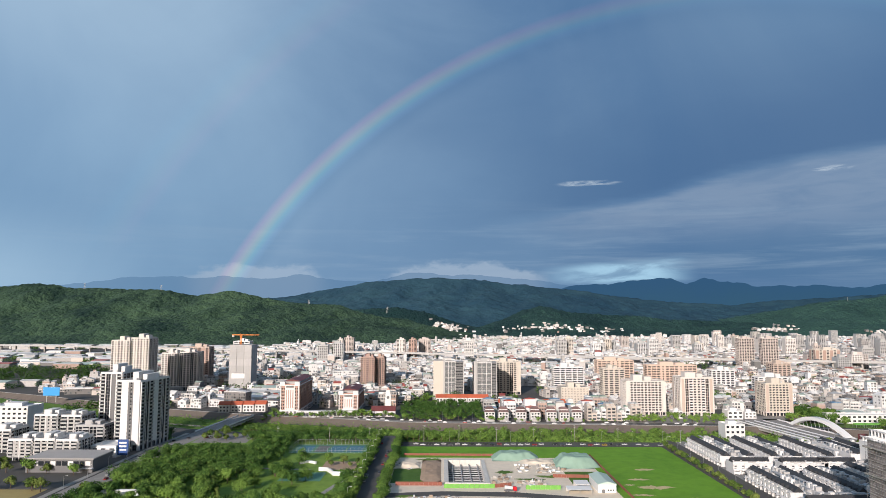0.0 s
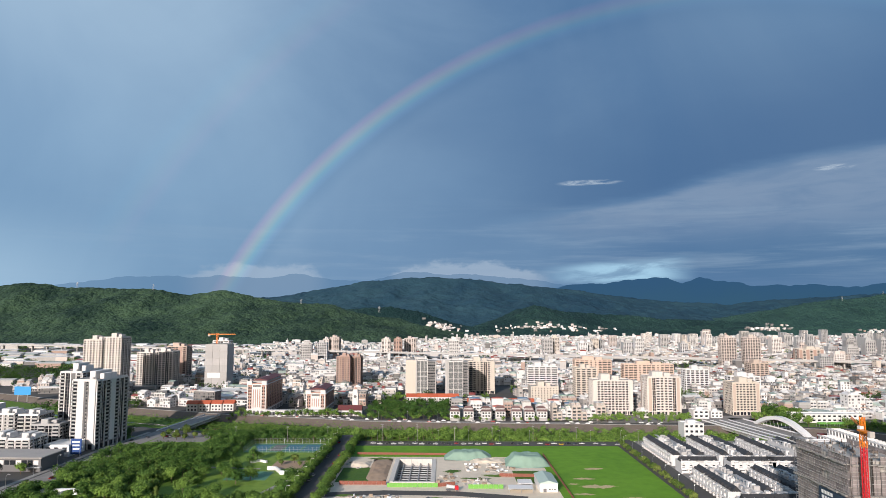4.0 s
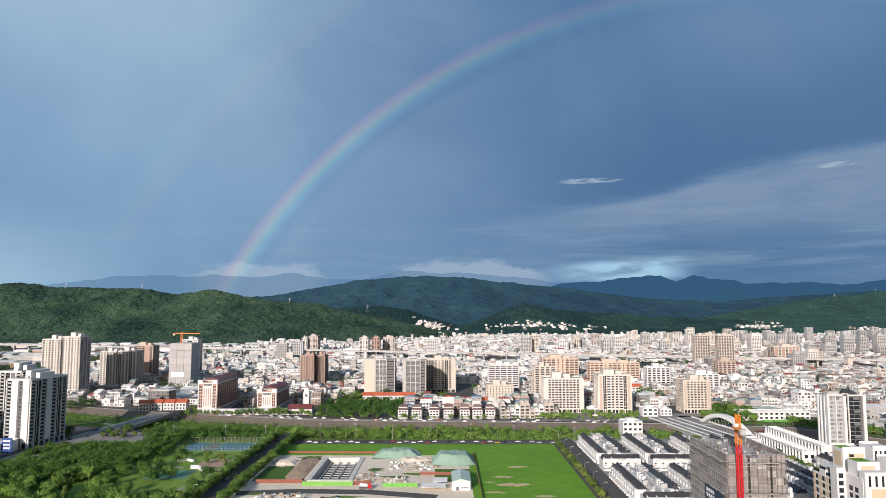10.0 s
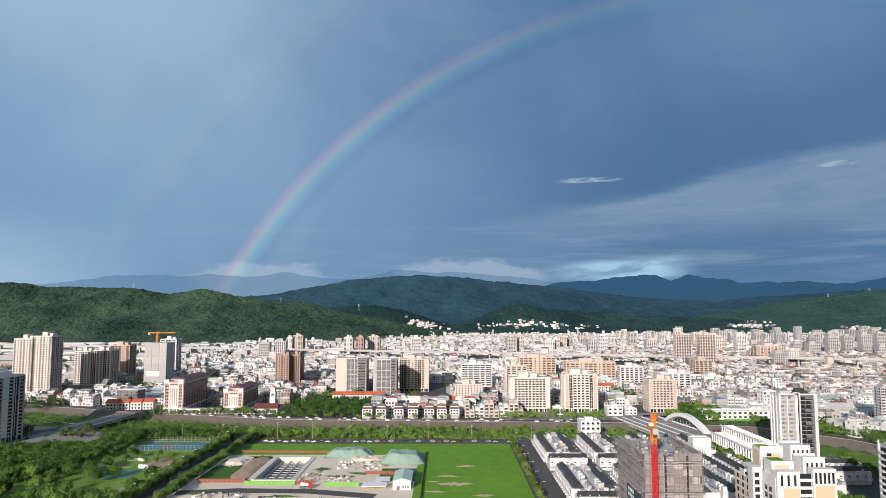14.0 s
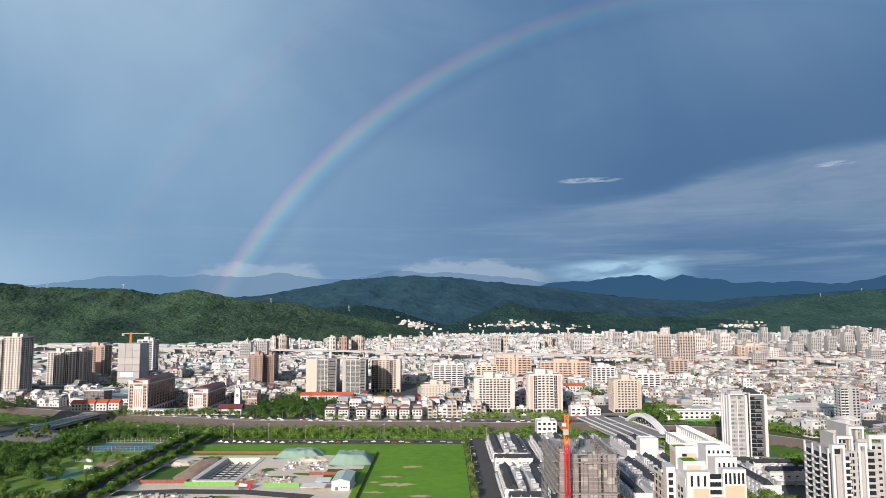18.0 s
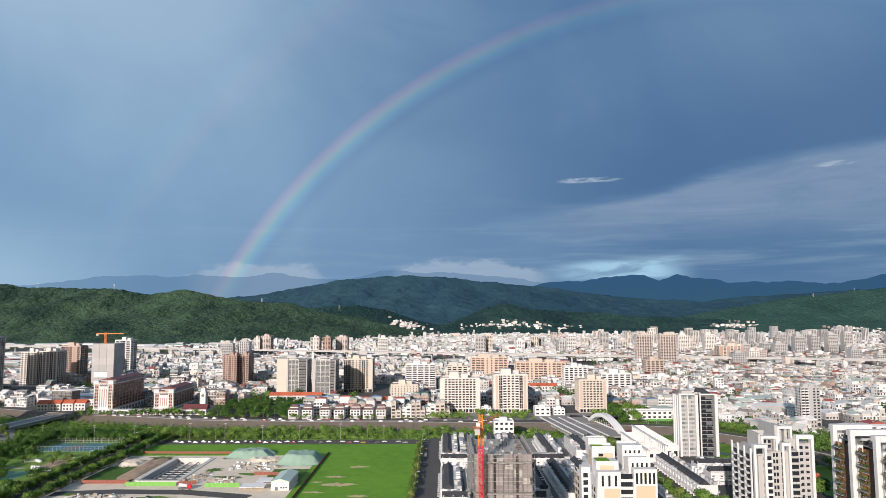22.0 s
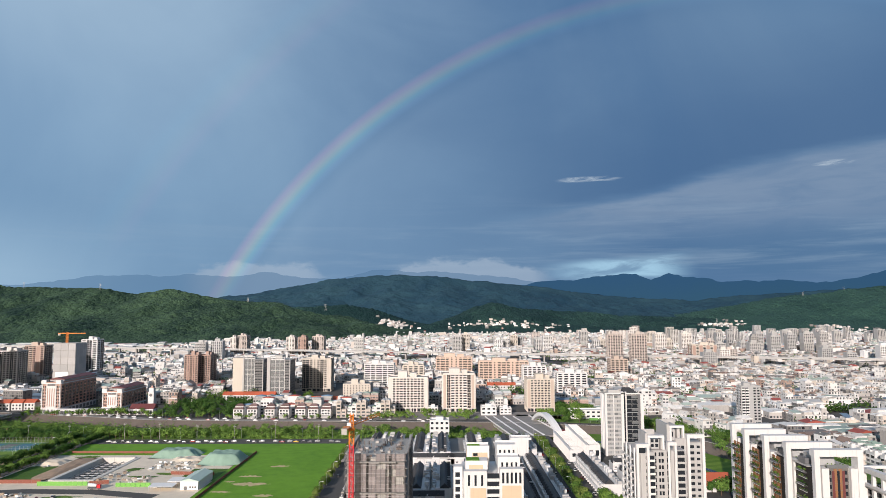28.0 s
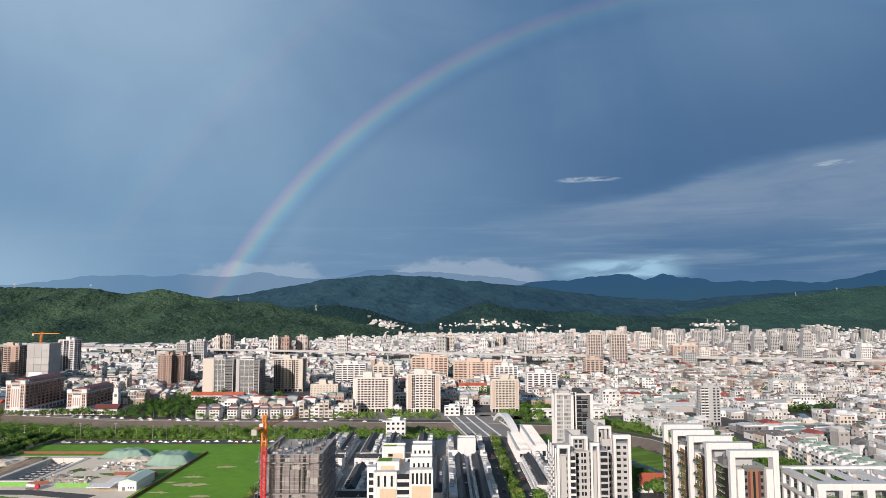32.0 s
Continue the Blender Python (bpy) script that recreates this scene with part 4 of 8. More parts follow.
def scaffolded_tower():
    x0, x1, y0, y1, h = 214.0, 241.0, 286.0, 332.0, 46.5
    w, d = x1 - x0, y1 - y0
    t = thing("scaffolded_tower", "concrete tower under construction wrapped in brown scaffold netting", "building", (x0 + x1) / 2, (y0 + y1) / 2)
    part("core", Geo().box(-w / 2 + 1.5, -d / 2 + 1.5, 0, w / 2 - 1.5, d / 2 - 1.5, h - 1.5), CONCRETE, t)
    rng = random.Random(5)
    for f in range(14):
        z = 1 + f * 3.28
        for face, length in (("front", w), ("right", d), ("left", d)):
            n = 6 if face == "front" else 8
            for i in range(n):
                if rng.random() < 0.05:
                    continue
                u0, u1 = i * length / n + 0.12, (i + 1) * length / n - 0.12
                v = rng.uniform(0.0, 0.25) + (0.8 if i in (2, 3) and face == "front" else 0.0)
                lo, hi = on_face(face, w - 1.6, d - 1.6, u0 * (length - 1.6) / length, u1 * (length - 1.6) / length, v, v + 0.08, z, z + 3.12)
                cell("net_panel", t, lo, hi, NETTING)
        for face, length in (("front", w), ("right", d), ("left", d)):
            lo, hi = on_face(face, w - 1.6, d - 1.6, 0, length - 1.6, -0.1, 0.95, z + 3.12, z + 3.24)
            cell("scaffold_deck", t, lo, hi, CONCRETE)
            lo, hi = on_face(face, w - 1.6, d - 1.6, 0, length - 1.6, 1.3, 1.4, z + 1.5, z + 1.62)
            cell("scaffold_rail", t, lo, hi, WALLGREY)
    for face, length in (("front", w), ("right", d), ("left", d)):
        n = int(length / 2.2)
        for i in range(n + 1):
            u = 0.1 + i * (length - 1.8) / n
            for v in (1.3,):
                lo, hi = on_face(face, w - 1.6, d - 1.6, u - 0.06, u + 0.06, v, v + 0.1, 0, h + 1.2 + 0.5 * (i % 2))
                cell("scaffold_pole", t, lo, hi, DARKGREY)
    lo, hi = on_face("front", w - 1.6, d - 1.6, -0.3, w - 1.0, 0.4, 2.6, 30.4, 30.55)
    cell("catch_fan", t, lo, hi, PAVING, "pale debris catch fan")
    # near-black strips laid over the nets stand in for shaded seams
    for u in (w * 0.34, w * 0.70):
        lo, hi = on_face("front", w - 1.6, d - 1.6, u - 0.55, u + 0.35, 0.9, 1.1, 0, h - 0.5)
        cell("open_seam", t, lo, hi, DARKBROWN, "dark strip put in for the shade of a seam between nets")
    for face, length in (("front", w), ("left", d)):
        n = int(length / 3.4)
        for i in range(n):
            u = i * (length - 1.6) / n
            for z in (29.8, 43.2):
                lo, hi = on_face(face, w - 1.6, d - 1.6, u, u + (length - 1.6) / n - 0.15, 1.35, 2.3 + rng.uniform(-0.4, 0.5), z + rng.uniform(-0.25, 0.25), z + 0.5)
                cell("fan_board", t, lo, hi, PAVING)
    for k in range(34):
        x, y = rng.uniform(-w / 2 + 2, w / 2 - 4), rng.uniform(-d / 2 + 2, d / 2 - 4)
        a, b, c = rng.uniform(0.6, 2.4), rng.uniform(0.6, 3.2), rng.uniform(0.2, 1.1)
        cell("stacked_formwork", t, (x, y, h - 1.5), (x + a, y + b, h - 1.5 + c), rng.choice([CONCRETE, STONES_DARK, NETTING, GREY]))
    for k in range(44):
        x, y = rng.uniform(-w / 2 + 2, w / 2 - 2), rng.uniform(-d / 2 + 2, d / 2 - 2)
        cell("rebar_column", t, (x - 0.14, y - 0.14, h - 1.5), (x + 0.14, y + 0.14, h + rng.uniform(0.2, 1.2)), STONES_DARK)
    # site board on the left face, its lettering too small to read
    lo, hi = on_face("left", w - 1.6, d - 1.6, d - 24, d - 2, 1.5, 1.7, 22.5, 29.0)
    board = cell("site_board", t, lo, hi, material("site_board_blue", (0.03, 0.05, 0.09), 0.5))
    for r in range(2):
        for i in range(4):
            u = d - 22 + i * 2.4
            lo, hi = on_face("left", w - 1.6, d - 1.6, u, u + 1.7, 1.7, 1.75, 26.4 - 2.4 * r, 28.0 - 2.4 * r)
            bar = cell("lettering_bar", board, lo, hi, WHITEPAINT)
            bar.location = bar.location - board.location
    return t


scaffolded_tower()


def lattice(g, x, y, z0, z1, a, step):
    """A square lattice mast."""
    for sx in (-1, 1):
        for sy in (-1, 1):
            g.box(x + sx * a - 0.16, y + sy * a - 0.16, z0, x + sx * a + 0.16, y + sy * a + 0.16, z1)
    n = int((z1 - z0) / step)
    for i in range(n):
        z, e = z0 + i * step, z0 + (i + 1) * step
        s = 1 if i % 2 else -1
        for sy in (-1, 1):
            g.tube([(x - s * a, y + sy * a, z), (x + s * a, y + sy * a, e)], 0.13, 4)
            g.tube([(x + sy * a, y - s * a, z), (x + sy * a, y + s * a, e)], 0.13, 4)
            g.box(x - a, y + sy * a - 0.1, e - 0.1, x + a, y + sy * a + 0.1, e + 0.1)


crane = thing("tower_crane", "tower crane with a red lattice mast and orange head", "crane", 217.5, 280.5)
g = Geo()
lattice(g, 0, 0, 0, 52, 0.85, 1.7)
part("mast", g, REDPAINT, crane)
g = Geo()
lattice(g, 0, 0, 52, 58, 0.95, 2.0)
part("climbing_frame", g, ORANGEPAINT, crane)
part("slewing_ring", Geo().tube([(0, 0, 58), (0, 0, 59)], 1.5, 12), ORANGEPAINT, crane)
part("cab", Geo().box(-1.9, -1.2, 59, -0.3, 0.8, 61.2), WHITEPAINT, crane, "white operator's cab")
g = Geo()
lattice(g, 0, 0, 59, 65, 0.7, 1.8)
part("tower_head", g, ORANGEPAINT, crane)
g = Geo()
for s in (-0.6, 0.6):
    g.tube([(0, s, 60), (10, 25 + s, 60.6)], 0.15, 4)
g.tube([(0, 0, 61.2), (10, 25, 61.6)], 0.15, 4)
for i in range(9):
    q = (i + 0.5) / 9
    g.tube([(10 * q, 25 * q - 0.6, 60 + 0.6 * q), (10 * q + 0.4, 25 * q + 1, 61.2 + 0.4 * q)], 0.09, 4)
part("jib", g, ORANGEPAINT, crane)
part("counter_jib", Geo().box(-3.2, -8, 59.4, -0.6, -1, 60.0), ORANGEPAINT, crane)
part("counterweight", Geo().box(-3.0, -9.5, 57.8, -0.8, -8, 60.2), CONCRETE, crane)

wrapped = thing("unfinished_tower", "unfinished tower wrapped in pale grey netting", "building", -294, 983)
part("core", Geo().box(-15, -14, 0, 15, 14, 62), CONCRETE, wrapped)
PALENET = material("pale_scaffold_net", (0.45, 0.44, 0.435), 0.95, vary=0.2, per_object=0.15)
for i in range(3):
    for f in range(6):
        cell("net_panel", wrapped, (-16 + i * 10.7, -15.4, 2 + f * 10), (-5.6 + i * 10.7, -14.9, 11.7 + f * 10), PALENET)
        cell("net_panel", wrapped, (15.6, -14.8 + i * 10, 2 + f * 10), (16.1, -5.1 + i * 10, 11.7 + f * 10), PALENET)
cell("white_panel", wrapped, (-12, -15.9, 14), (7, -15.5, 21), WHITEPAINT)
far_crane = thing("tower_crane", "orange hammerhead tower crane on the netted tower", "crane", -297, 978, 62)
g = Geo()
lattice(g, 0, 0, 0, 16, 1.1, 2.5)
part("mast", g, ORANGEPAINT, far_crane)
part("jib", Geo().box(-1, -0.5, 13.7, 27, 0.5, 14.7), ORANGEPAINT, far_crane)
part("counter_jib", Geo().box(-13, -0.8, 13.6, -1, 0.8, 14.8), ORANGEPAINT, far_crane)
part("counterweight", Geo().box(-13, -1, 11, -10, 1, 13.6), CONCRETE, far_crane)


# ---- the white and tan stepped complex ----
HONEY = material("honey_tile", (0.62, 0.485, 0.34), 0.7, vary=0.08, stain=0.1)


def stepped_complex():
    t = thing("apartment_complex", "white and tan stepped apartment complex with slit windows and roof gardens", "building", 277.5, 272)
    TURF = GRASS

    def block(name, x0, y0, x1, y1, h, mat):
        return part(name, Geo().box(x0, y0, 0, x1, y1, h), mat, t)

    block("wing", -12, 1.2, 12.6, 32, 39.5, WHITE)
    block("left_wing", -13.2, 15, -11.8, 34, 36, WHITE)
    for x0, x1, h in ((-11.8, -2.2, 42.5), (3.2, 13, 43.5)):
        block("front_bay", x0, 0, x1, 4, h, WHITE)
        cell("tan_panel", t, (x0 + (0.9 if x0 > 0 else 2.6), -0.12, 2), (x1 - (0.9 if x0 > 0 else 0.4), 0.02, h - 6.8), HONEY)
        count = 5 if x0 > 0 else 3
        for i in range(count):
            u = x0 + (x1 - x0) * (i + 0.75) / (count + 0.5)
            cell("slit_window", t, (u - 0.45, -0.1, h - 5.9), (u + 0.45, 0.03, h - 1.5), GLASS)
        for f in range(9):
            z = 3 + f * 3.1
            for u in ((x0 + 0.1, ) if x0 > 0 else (x0 + 0.5, )):
                cell("window", t, (u, -0.2, z), (u + 1.5, -0.1, z + 1.7), GLASS)
    for f in range(13):
        z = 2 + f * 3.1
        cell("window", t, (-2.0, 1.1, z), (3.0, 1.22, z + 2.2), GLASS)
        cell("balcony_rail", t, (-2.1, 0.2, z - 0.9), (3.1, 0.45, z + 0.3), WHITE)
    part("left_tower", Geo().box(-16.0, 13.0, 0, -12.1, 18, 41.5), WHITE, t)
    for f in range(12):
        cell("window", t, (-15.2, 12.9, 3 + f * 3.1), (-13.2, 13.02, 5.0 + f * 3.1), GLASS)
    # stepped side, bay by bay
    for f in range(11):
        for y in (4.5, 8.5):
            cell("window", t, (-12.1, y, 2 + f * 3.1), (-11.98, y + 2.2, 4 + f * 3.1), GLASS)
    for i in range(3):
        y0, y1 = 18.5 + i * 5.2, 23.2 + i * 5.2
        h = 36.0 + (i % 2) * 2
        cell("side_bay", t, (-15.0, y0, 0), (-13.0, y1, h), WHITE)
        cell("terrace", t, (-14.8, y0 + 0.4, h), (-12.4, y1 - 0.4, h + 0.3), PAVING)
        cell("terrace_glass", t, (-14.95, y0, h), (-14.85, y1, h + 1.2), GLASS)
        for f in range(11):
            z = 2 + f * 3.1
            cell("window", t, (-15.1, y0 + 0.8, z), (-14.98, y0 + 2.6, z + 1.9), GLASS)
            cell("tan_panel", t, (-15.08, y0 + 3.0, z - 0.2), (-14.98, y0 + 5.2, z + 2.1), HONEY)
    for i in range(5):
        y = 5 + i * 5.5
        cell("window", t, (12.58, y, 30), (12.72, y + 2.0, 32), GLASS)
        for f in range(10):
            cell("window", t, (12.58, y, 2 + f * 2.9), (12.72, y + 2.2, 3.8 + f * 2.9), GLASS)
    # set-back top floors with roof gardens
    part("penthouse", Geo().box(-11, 6, 39.5, -1.5, 13, 45.5), WHITE, t)
    cell("tan_panel", t, (-9.5, 5.88, 40), (-3.5, 6.02, 43.8), HONEY)
    cell("roof_garden", t, (-10.6, 6.4, 45.5), (-5, 12.6, 45.7), TURF, "small green roof garden")
    part("penthouse", Geo().box(-10, 18, 39.5, 0, 26, 48.5), WHITE, t)
    cell("tan_panel", t, (-7.5, 17.88, 41.2), (-0.8, 18.02, 46.4), HONEY)
    cell("window", t, (-7.2, 17.8, 45.0), (-5.2, 17.9, 46.2), GLASS)
    cell("tan_panel", t, (-10.08, 19.0, 40.5), (-9.96, 25.0, 47.0), HONEY)
    cell("roof_garden", t, (-9.6, 18.4, 48.5), (-4, 25.6, 48.7), TURF, "small green roof garden")
    part("penthouse", Geo().box(3, 7, 39.5, 12.4, 15, 46), WHITE, t)
    part("penthouse", Geo().box(3.4, 18, 39.5, 12.2, 28, 49.0), WHITE, t)
    for i in range(4):
        cell("slit_window", t, (4.4 + i * 2.0, 6.9, 41.0), (5.2 + i * 2.0, 7.02, 44.6), GLASS)
        cell("slit_window", t, (4.4 + i * 2.0, 17.9, 43.0), (5.2 + i * 2.0, 18.02, 47.6), GLASS)
    for x0, y0, x1, y1, z in ((-10, 18, 0, 26, 48.5), (3.4, 18, 12.2, 28, 49.0), (3, 7, 12.4, 15, 46)):
        cell("parapet", t, (x0, y0, z), (x1, y0 + 0.25, z + 0.9), WHITE)
        cell("parapet", t, (x0, y1 - 0.25, z), (x1, y1, z + 0.9), WHITE)


stepped_complex()


# ---- light grey tower with white frames ----
def framed_tower():
    """Three staggered masses stepping back to the right, each edged by a white frame."""
    t = thing("apartment_tower", "light grey apartment tower with white frames and stacked balconies", "building", 349, 312)
    masses = ((0.0, 9.0, 0.0, 24.0, 43.0), (9.0, 27.0, 9.0, 34.0, 42.0), (27.0, 42.0, 25.0, 47.0, 42.5))
    for x0, x1, y0, y1, h in masses:
        part("wall", Geo().box(x0, y0 + 0.8, 0, x1, y1, h - 1.5), GREY, t)
        part("roof", Geo().box(x0 + 0.4, y0 + 1.2, h - 1.5, x1 - 0.4, y1 - 0.4, h - 1.3), ROOFGREY, t)

    def portal(x0, x1, y, h, post=1.1, beam=1.6):
        cell("frame_post", t, (x0, y, 0), (x0 + post, y + 2.6, h), WHITE)
        cell("frame_post", t, (x1 - post, y, 0), (x1, y + 2.6, h), WHITE)
        cell("frame_beam", t, (x0 + post, y, h - beam), (x1 - post, y + 2.6, h), WHITE)

    portal(0.0, 6.2, -0.6, 45.6)
    portal(17.8, 22.2, 8.2, 44.8)
    portal(33.0, 42.0, 24.0, 45.6, 1.4, 2.0)
    cell("crown_window", t, (1.6, 0.6, 41.2), (4.6, 0.86, 43.6), GLASS)
    cell("grey_shaft", t, (2.0, -0.2, 0), (4.4, 0.85, 40.5), WALLGREY)
    cell("white_shaft", t, (10.0, 8.2, 0), (17.2, 8.9, 40.5), WALLGREY)
    cell("grey_shaft", t, (19.2, 8.5, 0), (20.8, 8.9, 40.5), WALLGREY)
    cell("grey_shaft", t, (27.2, 24.6, 0), (32.6, 25.9, 43.5), WALLGREY)
    for f in range(13):
        z = 0.9 + f * 3.08
        cell("window", t, (6.6, 0.72, z), (8.8, 0.86, z + 2.2), GLASS)
        cell("balcony_rail", t, (6.4, -0.3, z - 0.5), (8.9, -0.15, z + 0.5), WHITE)
        cell("slit_window", t, (4.6, 0.7, z + 0.3), (5.0, 0.86, z + 1.9), GLASS)
        for x0, x1 in ((10.6, 12.0), (13.2, 14.1), (14.5, 15.6)):
            cell("window", t, (x0, 8.08, z + 0.3), (x1, 8.22, z + 2.1), GLASS)
        cell("window_frame", t, (14.1, 8.0, z + 0.1), (14.5, 8.22, z + 2.2), GREY)
        cell("window", t, (23.0, 9.7, z), (26.4, 9.86, z + 2.3), GLASS)
        cell("balcony_floor", t, (22.4, 8.6, z - 0.5), (26.8, 9.8, z - 0.25), GREY)
        cell("balcony_rail", t, (22.4, 8.5, z - 0.25), (26.8, 8.6, z + 0.6), WALLGREY)
        for x0 in (28.0, 30.0):
            cell("window", t, (x0, 24.5, z + 0.2), (x0 + 1.5, 24.62, z + 2.0), GLASS)
        cell("balcony_floor", t, (27.6, 24.0, z - 0.35), (32.4, 24.6, z - 0.05), WHITE)
        cell("window", t, (35.0, 25.68, z + 0.5), (37.0, 25.86, z + 2.0), GLASS)
        cell("window", t, (38.4, 25.68, z + 0.6), (40.0, 25.86, z + 1.8), GLASS)
        cell("balcony_rail", t, (34.5, 24.8, z - 0.6), (37.6, 24.95, z + 0.4), WALLGREY)
        cell("side_spandrel", t, (37.8, 25.3, z - 0.7), (40.5, 25.8, z + 0.1), WALLGREY)
        # the side towards the boulevard: rounded balconies before dark recesses
        for y0 in (3.5, 10.5, 17.5):
            cell("side_window", t, (-0.12, y0, z), (0.02, y0 + 4.6, z + 2.4), GLASS)
            cell("side_balcony", t, (-1.6, y0 + 0.4, z - 0.45), (0, y0 + 3.6, z - 0.1), WHITE)
            cell("side_rail", t, (-1.65, y0 + 0.4, z - 0.1), (-1.5, y0 + 3.6, z + 0.9), WHITE)
    for y0 in (2.0, 9.0, 16.0, 23.0):
        cell("side_pier", t, (-0.6, y0, 0), (0, y0 + 0.9, 43.5), WHITE)
    for x0, y0, x1, y1, h in ((8.0, 12, 9.2, 24, 48.5), (9.2, 23, 16, 24, 48.5), (15.6, 12, 17.0, 23, 47.0), (24.0, 28, 25.4, 46, 50.0), (25.4, 45, 34, 46, 50.0), (30.0, 30, 31.4, 45, 48.5)):
        cell("roof_screen", t, (x0, y0, 40.5), (x1, y1, h), WALLGREY)
    cell("lift_house", t, (10.5, 13, 40.5), (15, 22, 45.5), GREY)
    cell("lift_house", t, (26.4, 32, 41), (29.5, 42, 47), GREY)
    cell("roof_window", t, (27.0, 31.9, 43), (28.6, 32.02, 45.6), GLASS)
    portal(9.0, 17.0, 10.6, 47.6, 1.0, 1.2)
    portal(25.4, 33.0, 27.6, 49.4, 1.0, 1.2)
    for x0, y0, z0 in ((11.0, 12.86, 41.6), (13.2, 12.86, 41.6), (11.0, 12.86, 43.9), (13.2, 12.86, 43.9)):
        cell("roof_window", t, (x0, y0, z0), (x0 + 1.4, y0 + 0.16, z0 + 1.5), GLASS)
    for f in range(13):
        z = 0.9 + f * 3.08
        cell("side_recess", t, (17.25, 8.55, z + 0.2), (17.75, 8.85, z + 2.4), GLASS)
        cell("balcony_rail", t, (9.3, 8.0, z - 0.5), (10.2, 8.15, z + 0.5), WHITE)


framed_tower()


# ---- the glazed tower by the river ----
def glazed_tower():
    """Two glazed strips between white fins, then a dark recess of balconies, under a sloping glass crown."""
    t = thing("apartment_tower", "white finned apartment tower with glazed strips and dark balconies", "building", 379, 499)
    h = 45.0
    part("core", Geo().box(1.0, 1.6, 0, 28.2, 14, h - 0.5), DARKGREY, t)
    for x0, x1, y0, top in ((0.0, 1.5, 0.0, h + 0.6), (6.4, 7.0, 0.5, h), (12.2, 14.2, 0.0, h + 2.4), (15.6, 16.4, 0.2, h + 2.2), (26.8, 29.0, 0.0, h + 1.0)):
        cell("fin", t, (x0, y0, 0), (x1, y0 + 3.0, top), WHITE)
    for y0, y1 in ((4.0, 5.2), (9.0, 10.2), (13.0, 14.2)):
        cell("fin", t, (-0.3, y0, 0), (1.0, y1, h), WHITE)
    cell("dark_glass", t, (14.2, 1.2, 0), (15.6, 1.6, h - 0.5), GLASS)
    cell("dark_panel", t, (25.0, 0.8, 0), (26.8, 1.6, h), DARKGREY)
    cell("grey_shaft", t, (0.6, 5.2, 0), (1.0, 9.0, h), WALLGREY)
    for f in range(14):
        z = 0.6 + f * 3.15
        for x0, x1 in ((1.5, 6.4), (7.0, 12.2)):
            m = (x0 + x1) / 2
            cell("spandrel", t, (x0, 1.0, z - 0.4), (x1, 1.6, z + 0.95), WALLGREY if (f + int(x0)) % 3 else GREY)
            cell("window", t, (x0 + 0.2, 1.3, z + 0.75), (m - 0.25, 1.5, z + 2.7), MILKGLASS if (f * 5 + int(x0)) % 4 else PALEGLASS)
            cell("window", t, (m + 0.25, 1.3, z + 0.75), (x1 - 0.2, 1.5, z + 2.7), MILKGLASS if (f * 3 + int(x0)) % 3 else PALEGLASS)
        cell("balcony_floor", t, (16.4, 0.2, z - 0.3), (25.0, 1.6, z), GREY)
        cell("balcony_rail", t, (16.4, 0.2, z), (25.0, 0.3, z + 0.85), GLASS)
        cell("window", t, (17.0, 1.5, z + 0.1), (20.4, 1.62, z + 2.6), GLASS)
        cell("window", t, (21.0, 1.5, z + 0.1), (24.6, 1.62, z + 2.6), PALEGLASS if f % 3 == 1 else GLASS)
        cell("side_window", t, (0.9, 1.9, z + 0.4), (1.02, 3.7, z + 2.4), GLASS)
    part("roof", Geo().box(1.2, 1.8, h - 0.5, 28.0, 13.8, h - 0.2), ROOFGREY, t)
    part("crown_glass", Geo().poly([(14.2, 1.0, h), (26.8, 1.0, h), (26.8, 9.0, h), (14.2, 9.0, h), (14.2, 5.5, h + 5.2), (20.0, 5.5, h + 5.2)],
                                   [(0, 1, 5, 4), (1, 2, 5), (2, 3, 4, 5), (3, 0, 4), (3, 2, 1, 0)]), SLATE, t, "sloping dark glass crown")
    cell("roof_beam", t, (0, 0, h + 0.6), (14.2, 1.2, h + 1.6), WHITE)
    cell("roof_beam", t, (16.4, 0, h + 0.4), (26.8, 0.9, h + 1.4), WHITE)
    cell("lift_house", t, (4, 6, h - 0.2), (12, 12, h + 3.0), WALLGREY)


glazed_tower()


# ---- the slab of white portal frames ----
SLABGREY = material("dark_warm_tile", (0.16, 0.15, 0.14), 0.6, vary=0.15)


